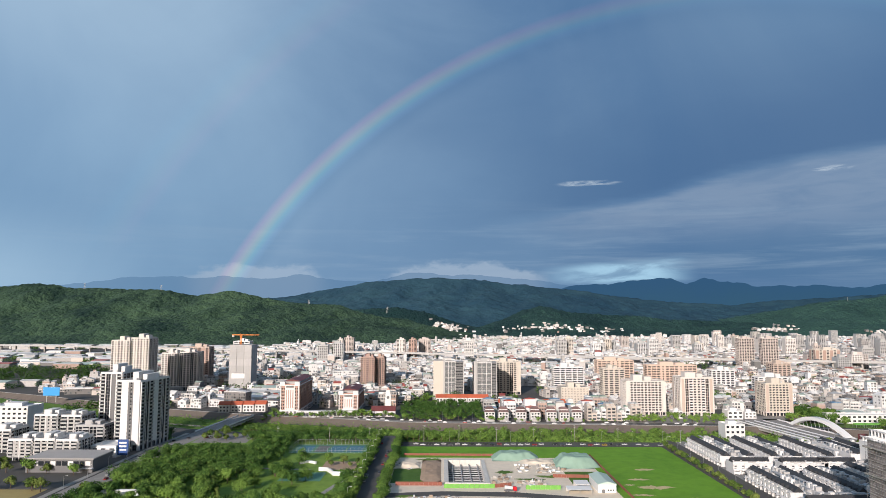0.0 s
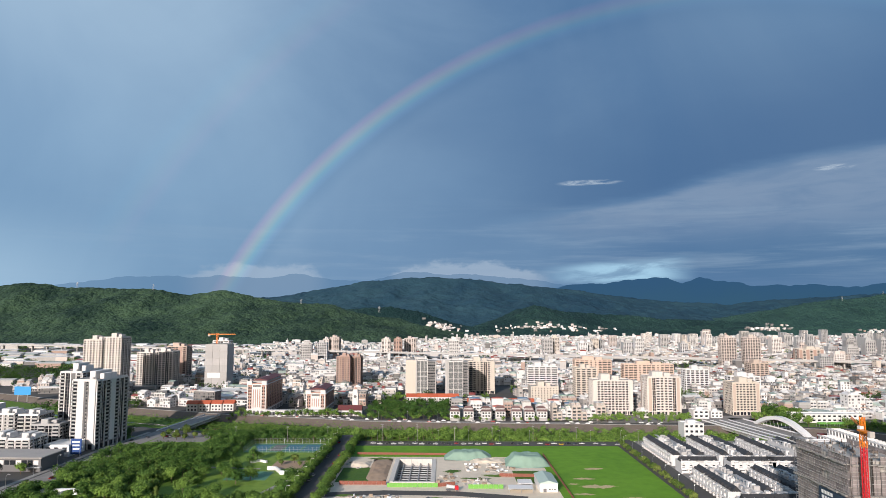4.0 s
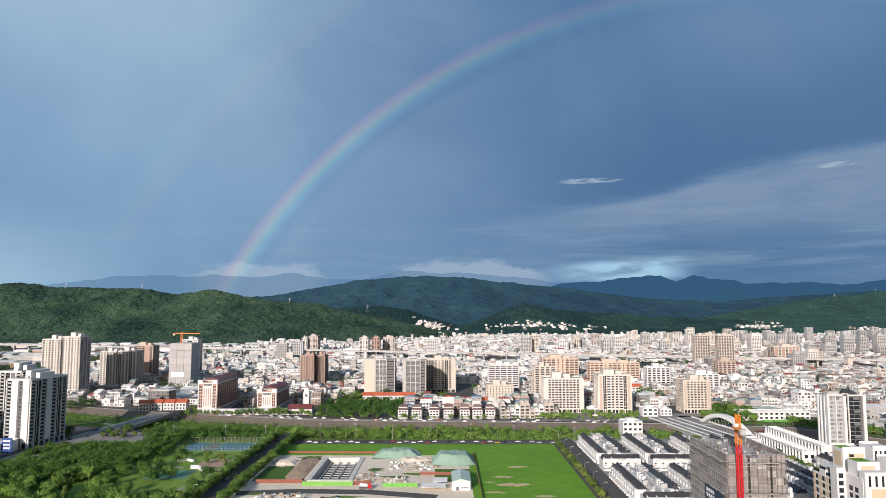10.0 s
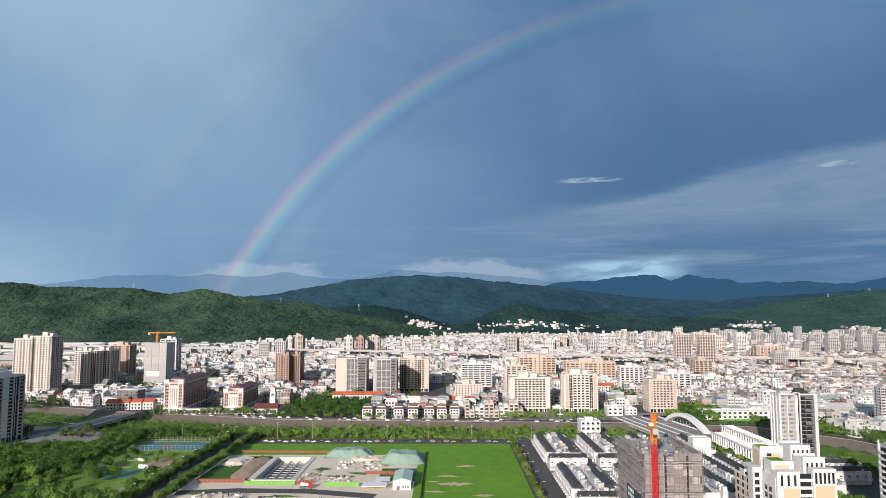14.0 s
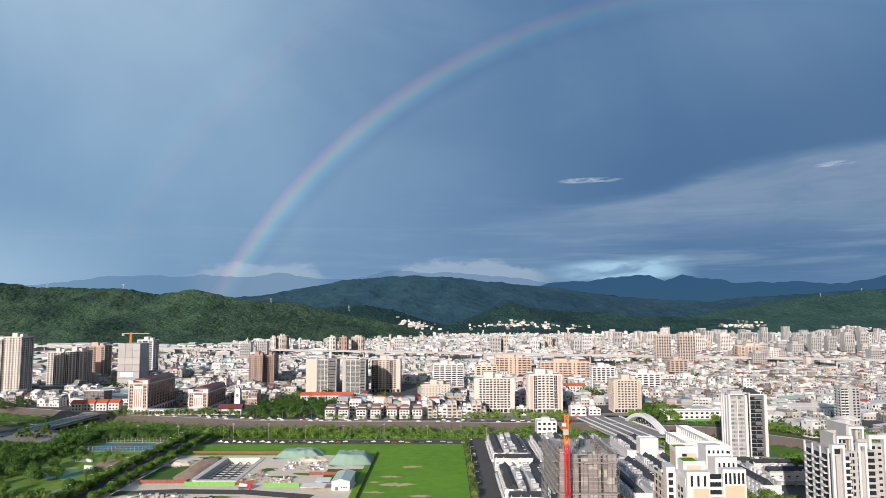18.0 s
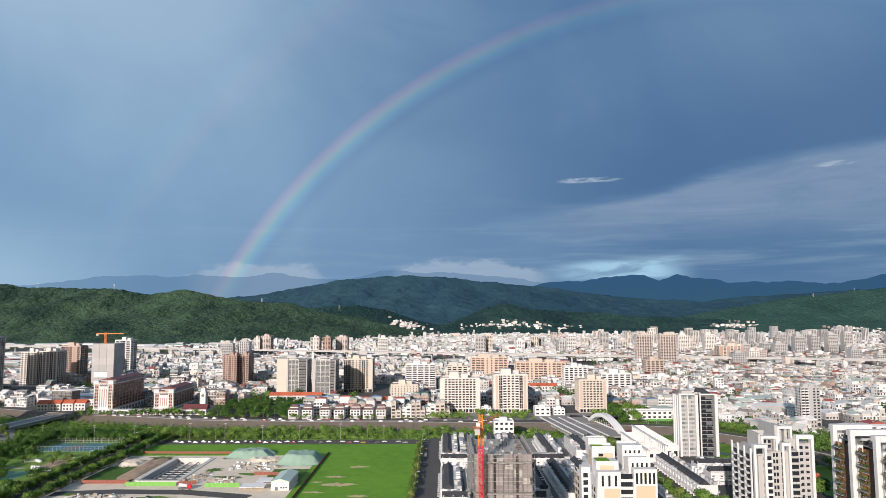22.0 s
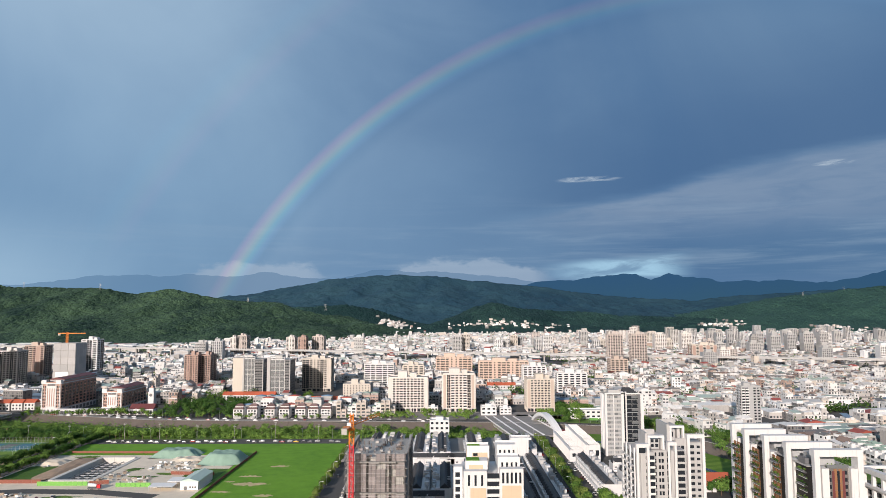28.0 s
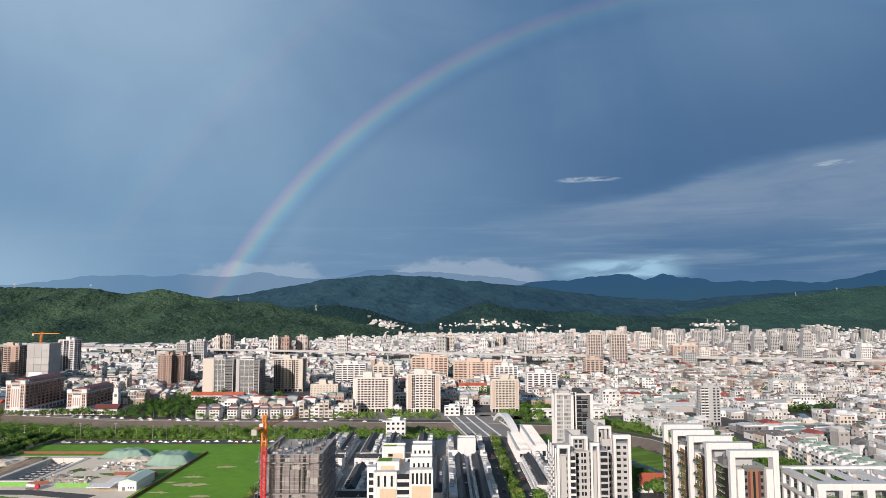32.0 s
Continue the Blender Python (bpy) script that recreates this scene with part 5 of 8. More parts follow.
def portal_slab():
    t = thing("apartment_slab", "white portal framed apartment slab with planted brown balconies", "building", 418, 293)
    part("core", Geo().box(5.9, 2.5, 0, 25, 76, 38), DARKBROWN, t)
    rng = random.Random(9)
    xs = (5.5, 2.0, 0.2, -1.6, -0.5)
    for i in range(5):
        y, x = i * 18.0, xs[i]
        wd, h = 22.0, 46.5 - 0.15 * i
        cell("portal_post", t, (x, y, 0), (x + 2.4, y + 2.6, h - 3.0), WHITE)
        cell("portal_post", t, (x + wd - 2.6, y, 0), (x + wd, y + 5.0, h - 3.0), WHITE)
        cell("portal_beam", t, (x, y, h - 3.0), (x + wd, y + 4.0, h), WHITE)
        cell("inner_pier", t, (x + 2.9, y - 0.5, 0), (x + 6.0, y + 4.0, 38.4), WHITE)
        cell("inner_pier", t, (x + wd - 6.2, y - 0.5, 0), (x + wd - 3.1, y + 4.0, 38.4), WHITE)
        for f in range(12):
            z = 0.8 + f * 3.1
            for u, mat in ((6.4, GLASS), (9.0, BROWNPANEL), (11.2, BROWNPANEL), (13.6, GLASS)):
                cell("window" if mat is GLASS else "timber_panel", t, (x + u, y + 1.2, z + (0.5 if mat is GLASS else 0.0)), (x + u + 1.5, y + 1.4, z + (2.2 if mat is GLASS else 2.85)), mat)
        cell("center_panel", t, (x + 6.1, y + 1.4, 0), (x + wd - 6.3, y + 2.5, 38.2), SLABGREY)
        cell("terrace_glass", t, (x + 6.1, y + 1.0, 38.4), (x + wd - 6.3, y + 1.1, 39.8), PALEGLASS)
        for k in range(3):
            cell("window_column", t, (x + 8.2 + k * 2.3, y + 1.1, 1), (x + 9.3 + k * 2.3, y + 1.18, 37), MAROON if k != 1 else GLASS)
        pots = Geo()
        for k in range(26):
            leaf(pots, Vector((x + rng.uniform(6, wd - 6), y + rng.uniform(1.6, 3.4), 38.4 + rng.uniform(0.1, 1.6))), rng, 0.7)
        part("terrace_planting", pots, LEAF, t)
        if i < 4:
            for f in range(12):
                z = 1.0 + f * 3.1
                cell("balcony_floor", t, (x - 1.6 * (f % 2) + 0.2, y + 7.5, z - 0.22), (6.7, y + 14.5, z), DARKGREY)
                cell("balcony_edge", t, (x - 1.6 * (f % 2) + 0.1, y + 7.5, z - 0.12), (x - 1.6 * (f % 2) + 0.2, y + 14.5, z + 0.06), WHITE)
                cell("planter", t, (x - 1.6 * (f % 2) + 0.3, y + 7.8, z), (x - 1.6 * (f % 2) + 1.0, y + 14.2, z + 0.7), DARKGREY)
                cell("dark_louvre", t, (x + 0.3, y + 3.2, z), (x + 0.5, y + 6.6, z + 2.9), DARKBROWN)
                slats = Geo()
                for k in range(13):
                    if (k + f) % 4:
                        slats.box(x + 0.5, y + 4.0 + k * 0.85, z, x + 0.7, y + 4.65 + k * 0.85, z + 2.75)
                part("timber_screen", slats, BROWNPANEL, t)
                shrub = Geo()
                for k in range(30):
                    p = Vector((x - 0.9 * (f % 2) + 0.5 + rng.uniform(-0.7, 0.9), y + rng.uniform(7, 15), z + rng.uniform(0.1, 1.5)))
                    leaf(shrub, p, rng, 0.8)
                part("balcony_planting", shrub, LEAF, t)
    part("roof", Geo().box(4.5, 5, 38, 24.5, 75, 38.2), ROOFGREY, t)
    for i in range(4):
        cell("roof_plant", t, (9, 8 + i * 18, 38.2), (19, 16 + i * 18, 43.0), GREY)
        cell("roof_plant", t, (6, 9 + i * 18, 38.2), (8, 15 + i * 18, 41.0), DARKGREY)


def leaf(g, p, rng, size, out=None):
    """A crumpled clump of leaves: two bent blades, turned outwards where a crown's surface is given."""
    for k in range(2):
        if out is None:
            a, e = rng.uniform(0, 6.283), rng.uniform(-0.7, 0.9)
            u = Vector((math.cos(a), math.sin(a), e)).normalized() * size
            v = Vector((-math.sin(a), math.cos(a), rng.uniform(-0.5, 0.5))) * size * 0.6
        else:
            n = (out + Vector((rng.uniform(-0.6, 0.6), rng.uniform(-0.6, 0.6), rng.uniform(-0.3, 0.7)))).normalized()
            u = n.orthogonal().normalized()
            u = (Matrix.Rotation(rng.uniform(0, 6.283), 3, n) @ u) * size
            v = n.cross(u) * 0.75
        g.poly([p - u * 0.6 - v * 0.4, p + v * 0.7, p + u * 0.7 + v * 0.1, p - v * 0.8 + u * 0.2], [(0, 2, 1), (0, 3, 2)])


portal_slab()


# ---- the white block with an open framed roof ----
def pergola_block():
    t = thing("apartment_slab", "white apartment block with an open framed roof", "building", 455, 281)
    part("wall", Geo().box(1.2, 1.2, 0, 75, 29, 27), WHITE, t)
    for f in range(8):
        z = 1.5 + f * 3.15
        for i in range(7):
            cell("window", t, (3.0 + i * 10, 1.0, z), (7.5 + i * 10, 1.22, z + 2.0), GLASS)
            cell("window", t, (8.6 + i * 10, 1.0, z), (10.4 + i * 10, 1.22, z + 2.0), BROWNPANEL)
            if i < 4:
                cell("window", t, (1.0, 3.5 + i * 6.5, z), (1.22, 7.5 + i * 6.5, z + 2.0), GLASS)
    for i in range(8):
        cell("roof_post", t, (i * 10.5, -1.6, 0), (i * 10.5 + 3.4, 1.3, 34), WHITE)
        cell("roof_post", t, (i * 10.5, 28.6, 27), (i * 10.5 + 1.6, 30.0, 34.5), WHITE)
        cell("roof_rafter", t, (i * 10.5, 1.3, 33.0), (i * 10.5 + 2.8, 28.0, 34.6), WHITE)
    for i in range(5):
        cell("roof_post", t, (-0.2, i * 7.0, 0), (1.3, i * 7.0 + 1.4, 34), WHITE)
    cell("roof_beam", t, (-0.4, -1.8, 32.6), (78, 2.8, 35.4), WHITE)
    cell("roof_beam", t, (-0.4, 28.0, 34.5), (76, 30.2, 35.8), WHITE)
    cell("roof_beam", t, (-0.5, 2.8, 33.2), (2.6, 28.0, 35.4), WHITE)
    cell("ledge", t, (-0.5, -0.6, 27.0), (76, 1.2, 28.3), WHITE)
    cell("ledge", t, (-0.6, 1.2, 27.0), (1.2, 30, 28.3), WHITE)
    part("roof", Geo().box(1.3, 1.3, 27, 75, 28.6, 27.3), ROOFGREY, t)
    rng = random.Random(4)
    for i in range(5):
        cell("roof_plant", t, (8 + i * 13, 10, 27.3), (14 + i * 13, 20, 31.5), GREY)
    hedge = Geo()
    for k in range(420):
        leaf(hedge, Vector((rng.choice([rng.uniform(2.0, 3.4), rng.uniform(3, 60)]), rng.choice([rng.uniform(2, 3.4), rng.uniform(2.5, 26)]), 27.4 + rng.uniform(0.2, 2.2))), rng, 0.8)
    part("roof_hedge", hedge, LEAF, t, "green roof planting")


pergola_block()

# ---- white row houses with dark pitched roofs ----
def row_house(style):
    """One terraced house 5.2 m wide: white walls, a slate gable running along the row, terrace, stair head and roof clutter."""
    t = thing("row_house", "white terraced house with a dark pitched tile roof", "house", group="row houses of the estate")
    part("wall", Geo().box(-2.6, -5.8, 0, 2.6, 5.8, 7.6).box(-2.6, -7.2, 2.9, 2.6, -5.8, 3.2).box(-2.6, -7.2, 3.2, 2.6, -7.05, 4.1).box(-2.6, -7.2, 0, -2.3, -5.8, 2.9)
         .box(-0.2, -6.5, 3.2, 2.4, -5.8, 7.4).box(-2.45, -6.6, 5.9, -0.3, -5.8, 6.1).box(-2.45, -6.6, 6.1, -0.3, -6.5, 6.9).box(0.5, 5.8, 2.9, 2.5, 6.9, 3.1).box(0.5, 6.8, 3.1, 2.5, 6.9, 4.0).box(-0.5, -6.9, 7.4, 2.6, -5.7, 7.6).box(-2.4, -8.4, 2.75, 0.6, -7.2, 2.9), WHITE, t)
    part("roof", Geo().gable(-2.62, -4.4, 7.6, 2.62, 1.2, 10.6, "x", 0.3).gable(-1.8, -5.2, 7.7, 0.2, -2.4, 9.5, "y", 0.8), SLATE, t)
    part("terrace_parapet", Geo().box(-2.6, -5.85, 7.6, 2.6, -5.65, 8.5), WALLGREY if style % 2 else WHITE, t)
    if style == 0:
        part("stair_head", Geo().box(0.4, 1.6, 7.6, 2.4, 5.2, 10.0), WALLGREY, t)
        part("dormer", Geo().box(-1.9, -5.0, 7.6, -0.7, -3.2, 9.0), WHITE, t)
    elif style == 1:
        part("water_tank", Geo().tube([(-1.2, 4.4, 7.6), (-1.2, 4.4, 9.6)], 0.7, 8), STEEL, t)
        part("lean_to", Geo().box(-0.2, 3.2, 7.6, 2.5, 5.6, 9.3), GREY, t)
    elif style == 2:
        part("roof_canopy", Geo().box(-2.5, 3.0, 9.9, 2.5, 5.7, 10.05).box(-2.4, 5.4, 7.6, -2.25, 5.6, 9.9).box(2.25, 5.4, 7.6, 2.4, 5.6, 9.9), GREY, t)
        part("air_unit", Geo().box(-1.2, -5.4, 7.6, 0.2, -4.6, 8.7), CONCRETE, t)
    else:
        part("stair_head", Geo().box(-2.4, 3.1, 7.6, 0.0, 5.4, 10.6), WHITE, t)
        part("water_tank", Geo().tube([(1.3, 4.6, 7.6), (1.3, 4.6, 9.4)], 0.65, 8), STEEL, t)
    part("window", Geo().box(-1.6, -5.88, 5.0, 0.6, -5.75, 6.8), GLASS, t)
    part("window", Geo().box(-2.0, -5.88, 1.8, 1.8, -5.75, 4.0), GLASS, t)
    return t


ROWHOUSES = [row_house(i) for i in range(4)]
house_used = []


def put_house(x, y, rz, z=0.0):
    k = len(house_used)
    src = ROWHOUSES[k] if k < 4 else ROWHOUSES[(k * 7 + k // 3 + k // 5) % 4]
    if k < 4:
        src.matrix_basis = pose(x, y, z, 0, 0, rz)
    else:
        copy_thing(src, pose(x, y, z, 0, 0, rz))
    house_used.append((x, y))


def house_row(x, y0, y1, rz):
    """A terrace whose ridge runs along y."""
    n = int((y1 - y0) / 5.2)
    for i in range(n):
        put_house(x, y0 + 5.2 * (i + 0.5), rz)


for x, rz in ((206, -90), (219, 90), (241, -90), (254, 90), (281, -90)):
    house_row(x, 478, 546, rz)
for x, rz in ((206, -90), (221, 90), (243, -90), (256, 90)):
    house_row(x, 380, 442, rz)
for i in range(11):
    put_house(203 + 5.2 * i, 366, 0)
slab("estate_street", 199, 320, 324, 574, 0.05, DECK, "dark asphalt lanes of the housing estate", "road")
for x, rz in ((304, 90), (319.6, -90)):
    house_row(x, 352, 470, rz)
    house_row(x, 486, 540, rz)
house_row(356, 388, 470, -90)
house_row(276, 372, 452, -90)
house_row(289, 372, 456, 90)
for i in range(12):
    if i not in (5,):
        put_house(202 + 5.2 * i + (3 if i > 5 else 0), 462, 0)
for i in range(5):
    put_house(262 + 5.2 * i, 462, 0)
for i in range(5):
    for y in (424, 446):
        put_house(372 + 5.2 * i, y, 0)


def plain_block(name, label, x0, y0, x1, y1, h, mat, cols=4, rows=3, tank=True):
    w, d = x1 - x0, y1 - y0
    t = thing(name, label, "building", (x0 + x1) / 2, (y0 + y1) / 2)
    part("wall", Geo().box(-w / 2, -d / 2, 0, w / 2, d / 2, h), mat, t)
    part("parapet", Geo().box(-w / 2, -d / 2, h, w / 2, -d / 2 + 0.3, h + 1).box(-w / 2, d / 2 - 0.3, h, w / 2, d / 2, h + 1).box(-w / 2, -d / 2 + 0.3, h, -w / 2 + 0.3, d / 2 - 0.3, h + 1).box(w / 2 - 0.3, -d / 2 + 0.3, h, w / 2, d / 2 - 0.3, h + 1), mat, t)
    for r in range(rows):
        for c in range(cols):
            u, z = -w / 2 + (c + 0.5) * w / cols, h * (r + 0.45) / rows
            cell("window", t, (u - w / cols * 0.26, -d / 2 - 0.05, z), (u + w / cols * 0.26, -d / 2 + 0.05, z + h / rows * 0.42), GLASS)
    if tank:
        part("stair_head", Geo().box(-w * 0.2, -d * 0.1, h, w * 0.2, d * 0.3, h + 3), mat, t)
    return t


plain_block("white_block", "white block with small square windows beside the estate", 245, 577, 262, 592, 13, WHITE, 4, 3)
plain_block("white_block", "plain white end block of a terrace", 305, 476, 318, 486, 17, WHITE, 0, 0, False)


def frame_terrace(x0, x1, y0, y1, h, label):
    """White terrace whose stepped fronts carry a row of open white frames."""
    t = thing("framed_terrace", label, "building", (x0 + x1) / 2, (y0 + y1) / 2)
    w, d = x1 - x0, y1 - y0
    part("wall", Geo().box(-w / 2, -d / 2, 0, w / 2, d / 2, h), WHITE, t)
    n = int(d / 4.4)
    for i in range(n):
        y = -d / 2 + i * d / n
        # a dark panel between posts gives the frame its shaded depth
        cell("frame_opening", t, (-w / 2 - 0.05, y + 0.9, h - 3.4), (-w / 2 + 0.06, y + d / n - 0.35, h - 0.6), DARKGREY)
        cell("frame_post", t, (-w / 2 - 1.0, y, 0), (-w / 2, y + 0.55, h), WHITE)
        cell("window", t, (-w / 2 - 0.05, y + 1.1, h * 0.3), (-w / 2 + 0.06, y + d / n - 0.7, h * 0.3 + 2.0), GLASS)
        cell("roof_fin", t, (-w / 2 + 1.2, y, h), (w / 2, y + 0.3, h + 0.9), WHITE)
    cell("roof_deck", t, (-w / 2 + 1.0, -d / 2 + 0.3, h), (w / 2 - 0.3, d / 2 - 0.3, h + 0.2), CONCRETE)
    cell("top_beam", t, (-w / 2 - 0.8, -d / 2, h), (-w / 2 + 0.6, d / 2, h + 0.7), WHITE)
    for k in (-0.25, 0.25):
        cell("front_window", t, (k * w - 1.2, -d / 2 - 0.05, h * 0.45), (k * w + 1.2, -d / 2 + 0.06, h * 0.75), GLASS)


frame_terrace(360, 369, 474, 562, 12.5, "long white terrace with a row of open white frames")
frame_terrace(349, 358, 480, 556, 8.0, "lower white terrace with a row of open white frames")

# boulevard with a planted median, and the white arch bridge
for nm, x0, x1 in (("road_boulevard", 325.5, 334.5), ("road_boulevard_east", 340.5, 348.5)):
    slab(nm, x0, 180, x1, 590, 0.09, ASPHALT, "dark asphalt boulevard beside a planted median", "road")
slab("median", 334.7, 180, 340.3, 585, 0.22, LAWN, "planted median strip of the boulevard", "lawn")



def bridge(name, label, x0, y0, x1, y1, width, arch):
    t = thing(name, label, "bridge", x0, y0, 0, math.degrees(math.atan2(-(x1 - x0), y1 - y0)))
    n = math.hypot(x1 - x0, y1 - y0)
    part("deck", Geo().box(-width / 2, 0, -1.2, width / 2, n, 0.35), DECK, t)
    for s in (-1, 1):
        part("parapet", Geo().box(s * width / 2 - 0.3, 0, 0.35, s * width / 2 + 0.3, n, 1.5), WHITEPAINT, t)
        part("girder", Geo().box(s * width / 2 - 0.5, 0, -2.2, s * width / 2 + 0.5, n, -1.2), CONCRETE, t)
    for i in range(3):
        part("pier", Geo().box(-width / 2 + 3, n * (0.25 + 0.25 * i) - 1, -8, width / 2 - 3, n * (0.25 + 0.25 * i) + 1, -1.2), CONCRETE, t)
    if arch:
        for x in (-width / 2 + 9, -width / 2 + 19, -width / 2 + 29):
            part("lane_divider", Geo().box(x - 0.7, 2, 0.35, x + 0.7, n - 2, 0.95), WHITEPAINT, t)
        g = Geo()
        pts = []
        for i in range(29):
            q = i / 28
            pts.append((width / 2 - 1.0 - 1.5 * math.sin(math.pi * q), 6 + 78 * q, -1 + 12.0 * math.sin(math.pi * q) ** 0.9))
        wv, hv = Vector((3.0, 0, 0)), Vector((0, 0.5, 1.6))
        ring = [Vector(q) + s for q in pts for s in (-wv - hv, wv - hv, wv + hv, -wv + hv)]
        g.poly(ring, [(4 * i + j, 4 * i + (j + 1) % 4, 4 * i + 4 + (j + 1) % 4, 4 * i + 4 + j) for i in range(len(pts) - 1) for j in range(4)])
        part("arch", g, WHITEPAINT, t, "broad white steel arch")
        for i in range(4, 25, 2):
            a = pts[i]
            part("hanger", Geo().tube([a, (width / 2, a[1], 0.5)], 0.12, 5), WHITEPAINT, t)
        part("end_wall", Geo().box(width / 2 - 2.5, -7, -2, width / 2 + 4.5, -3.5, 6), MAROON, t, "dark red end wall")
    return t


bridge("arch_bridge", "road bridge with a white steel arch over the river", 339, 578, 322, 684, 46, True)
bridge("road_bridge", "flat concrete road bridge over the river", -218, 610, -208, 706, 17, False)
strip("road_left", [(-226, 180), (-226, 420), (-224, 540), (-219, 612)], 17, 0.12, DECK, "wide asphalt road past the park to the bridge", "road")
strip("pavement_left", [(-238, 180), (-238, 420), (-236, 540), (-231, 606)], 4, 0.2, PAVING, "grey pavement beside the road", "pavement")


# revetment of the far bank: sloping stone wall with a coping
def bank_line(off):
    out, pts = [], [Vector(p) for p in RIVER]
    for i, p in enumerate(pts):
        d = (pts[min(i + 1, len(pts) - 1)] - pts[max(i - 1, 0)]).normalized()
        out.append(p + Vector((-d.y, d.x)) * off)
    return out


def bank_at(x, off):
    """How far back the line at that distance from the river's middle lies at x."""
    return float(np.interp(x, [p.x for p in bank_line(off)], [p.y for p in bank_line(off)]))


def revetment(name, off0, off1, z0, z1, mat, label):
    a, b = bank_line(off0), bank_line(off1)
    g = Geo()
    for i in range(1, len(a) - 1):
        m = 12
        for k in range(m):
            p, q = a[i].lerp(a[i + 1], k / m) if i + 1 < len(a) else a[i], a[i].lerp(a[i + 1], (k + 0.985) / m)
            r, s = b[i].lerp(b[i + 1], k / m), b[i].lerp(b[i + 1], (k + 0.985) / m)
            g.poly([(p.x, p.y, z0), (q.x, q.y, z0), (s.x, s.y, z1), (r.x, r.y, z1), (p.x, p.y, z0 - 0.4), (q.x, q.y, z0 - 0.4), (s.x, s.y, z1 - 0.4), (r.x, r.y, z1 - 0.4)],
                   [(0, 1, 2, 3), (1, 0, 4, 5), (2, 1, 5, 6), (3, 2, 6, 7), (0, 3, 7, 4)])
    return piece(name, g, mat, label, "river wall", kind="structure")


revetment("revetment", 33.0, 45.0, -5.3, 0.35, STONEWALL, "sloping stone river wall in panels")
strip("road_far_bank", [(x, bank_at(x, 52.5)) for x in range(-190, 301, 10)], 11, 0.10, DECK, "asphalt riverside road with traffic", "road")
revetment("coping", 45.1, 46.3, 0.45, 0.55, CONCRETE, "pale concrete coping of the river wall")
revetment("river_grass", -30.0, 32.0, -5.2, -5.2, leafy("river_meadow", (0.10, 0.19, 0.02), (0.25, 0.36, 0.05), 0.1, bump=0.3), "rough green grass covering the river bed")
strip("water", [tuple(p) for p in bank_line(-6)[1:]], 5, -5.1, material("river_water", (0.05, 0.06, 0.05), 0.08, vary=0.2), "narrow dark stream in the river bed", "water", 0.1)
strip("bank_green_right", [tuple(p) for p in bank_line(66)[9:]], 12, 0.10, SCRUB, "green verge along the riverside road", "lawn")
strip("road_right_bank", [tuple(p) for p in bank_line(54)[8:]], 9, 0.12, ASPHALT, "asphalt road along the top of the river wall", "road")

# ---- building site ----
PITWALL = material("white_sheeting", (0.66, 0.63, 0.58), 0.8, vary=0.25, scale=0.4, stain=0.3)
pit = thing("excavation", "rectangular concrete excavation pit with struts", "pit", 16, 463, kind="")
part("floor", Geo().box(-12, -31, -5.6, 12, 31, -5.0), material("pit_floor", (0.10, 0.09, 0.085), 0.9, vary=0.4, scale=0.5), pit)
for x0, y0, x1, y1, h in ((-15, -34, -12, 34, 0.8), (12, -34, 15, 34, 0.5), (-12, 31, 12, 34, 1.0), (-12, -34, 12, -31, 0.5)):
    part("pit_wall", Geo().box(x0, y0, -6.2, x1, y1, h), PITWALL, pit)
for i in range(9):
    part("strut", Geo().box(-12, -27 + i * 6.5, -3.1, 12, -26.3 + i * 6.5, -2.5), GREY, pit)
for i in range(4):
    part("strut", Geo().box(-9 + i * 6, -31, -2.5, -8.4 + i * 6, 31, -2.0), GREY, pit)


def fence(name, label, pts, h, mat, step=2.4):
    """Sheet hoarding: one panel after another between posts."""
    t = thing(name, label, "fence", pts[0][0], pts[0][1])
    for (ax, ay), (bx, by) in zip(pts, pts[1:]):
        n = max(1, round(math.hypot(bx - ax, by - ay) / step))
        for i in range(n):
            p = Vector((ax + (bx - ax) * i / n - pts[0][0], ay + (by - ay) * i / n - pts[0][1], 0))
            q = Vector((ax + (bx - ax) * (i + 0.96) / n - pts[0][0], ay + (by - ay) * (i + 0.96) / n - pts[0][1], 0))
            d = (q - p).normalized()
            s = Vector((-d.y, d.x, 0)) * 0.06
            g = Geo().prism([tuple((p - s).xy), tuple((q - s).xy), tuple((q + s).xy), tuple((p + s).xy)], 0, h)
            part("panel", g, mat, t)
    return t


fence("green_hoarding", "lime green site hoarding along the access road", [(1, 418), (33, 418)], 2.6, LIME, 3.2)
fence("green_hoarding", "lime green site hoarding along the access road", [(52, 415), (74, 415)], 2.6, LIME, 3.2)
fence("red_hoarding", "dark red site hoarding", [(-30, 424), (0, 424)], 2.4, REDHOARD, 3)
fence("red_hoarding", "dark red site hoarding", [(33, 419), (44, 423)], 2.4, REDHOARD, 3)
fence("red_hoarding", "dark red site hoarding at the back of the site", [(-30, 514), (50, 512)], 1.8, REDHOARD, 4)
fence("red_hoarding", "dark red site hoarding at the field's edge", [(113, 514), (113, 380)], 1.8, REDHOARD, 4)
fence("red_hoarding", "dark red site hoarding beside the sheds", [(74, 446), (104, 444)], 2.2, REDHOARD, 3)
strip("road_site", [(-35, 400), (0, 405), (45, 403), (86, 392)], 10, 0.14, ASPHALT, "dark asphalt access road of the site", "road")
slab("earth_front", -36, 330, 110, 398, 0.10, SAND, "pale sandy apron in front of the site", "ground")
slab("site_green", 84, 428, 111, 462, 0.09, SCRUB, "patch of rough grass on the site", "lawn")
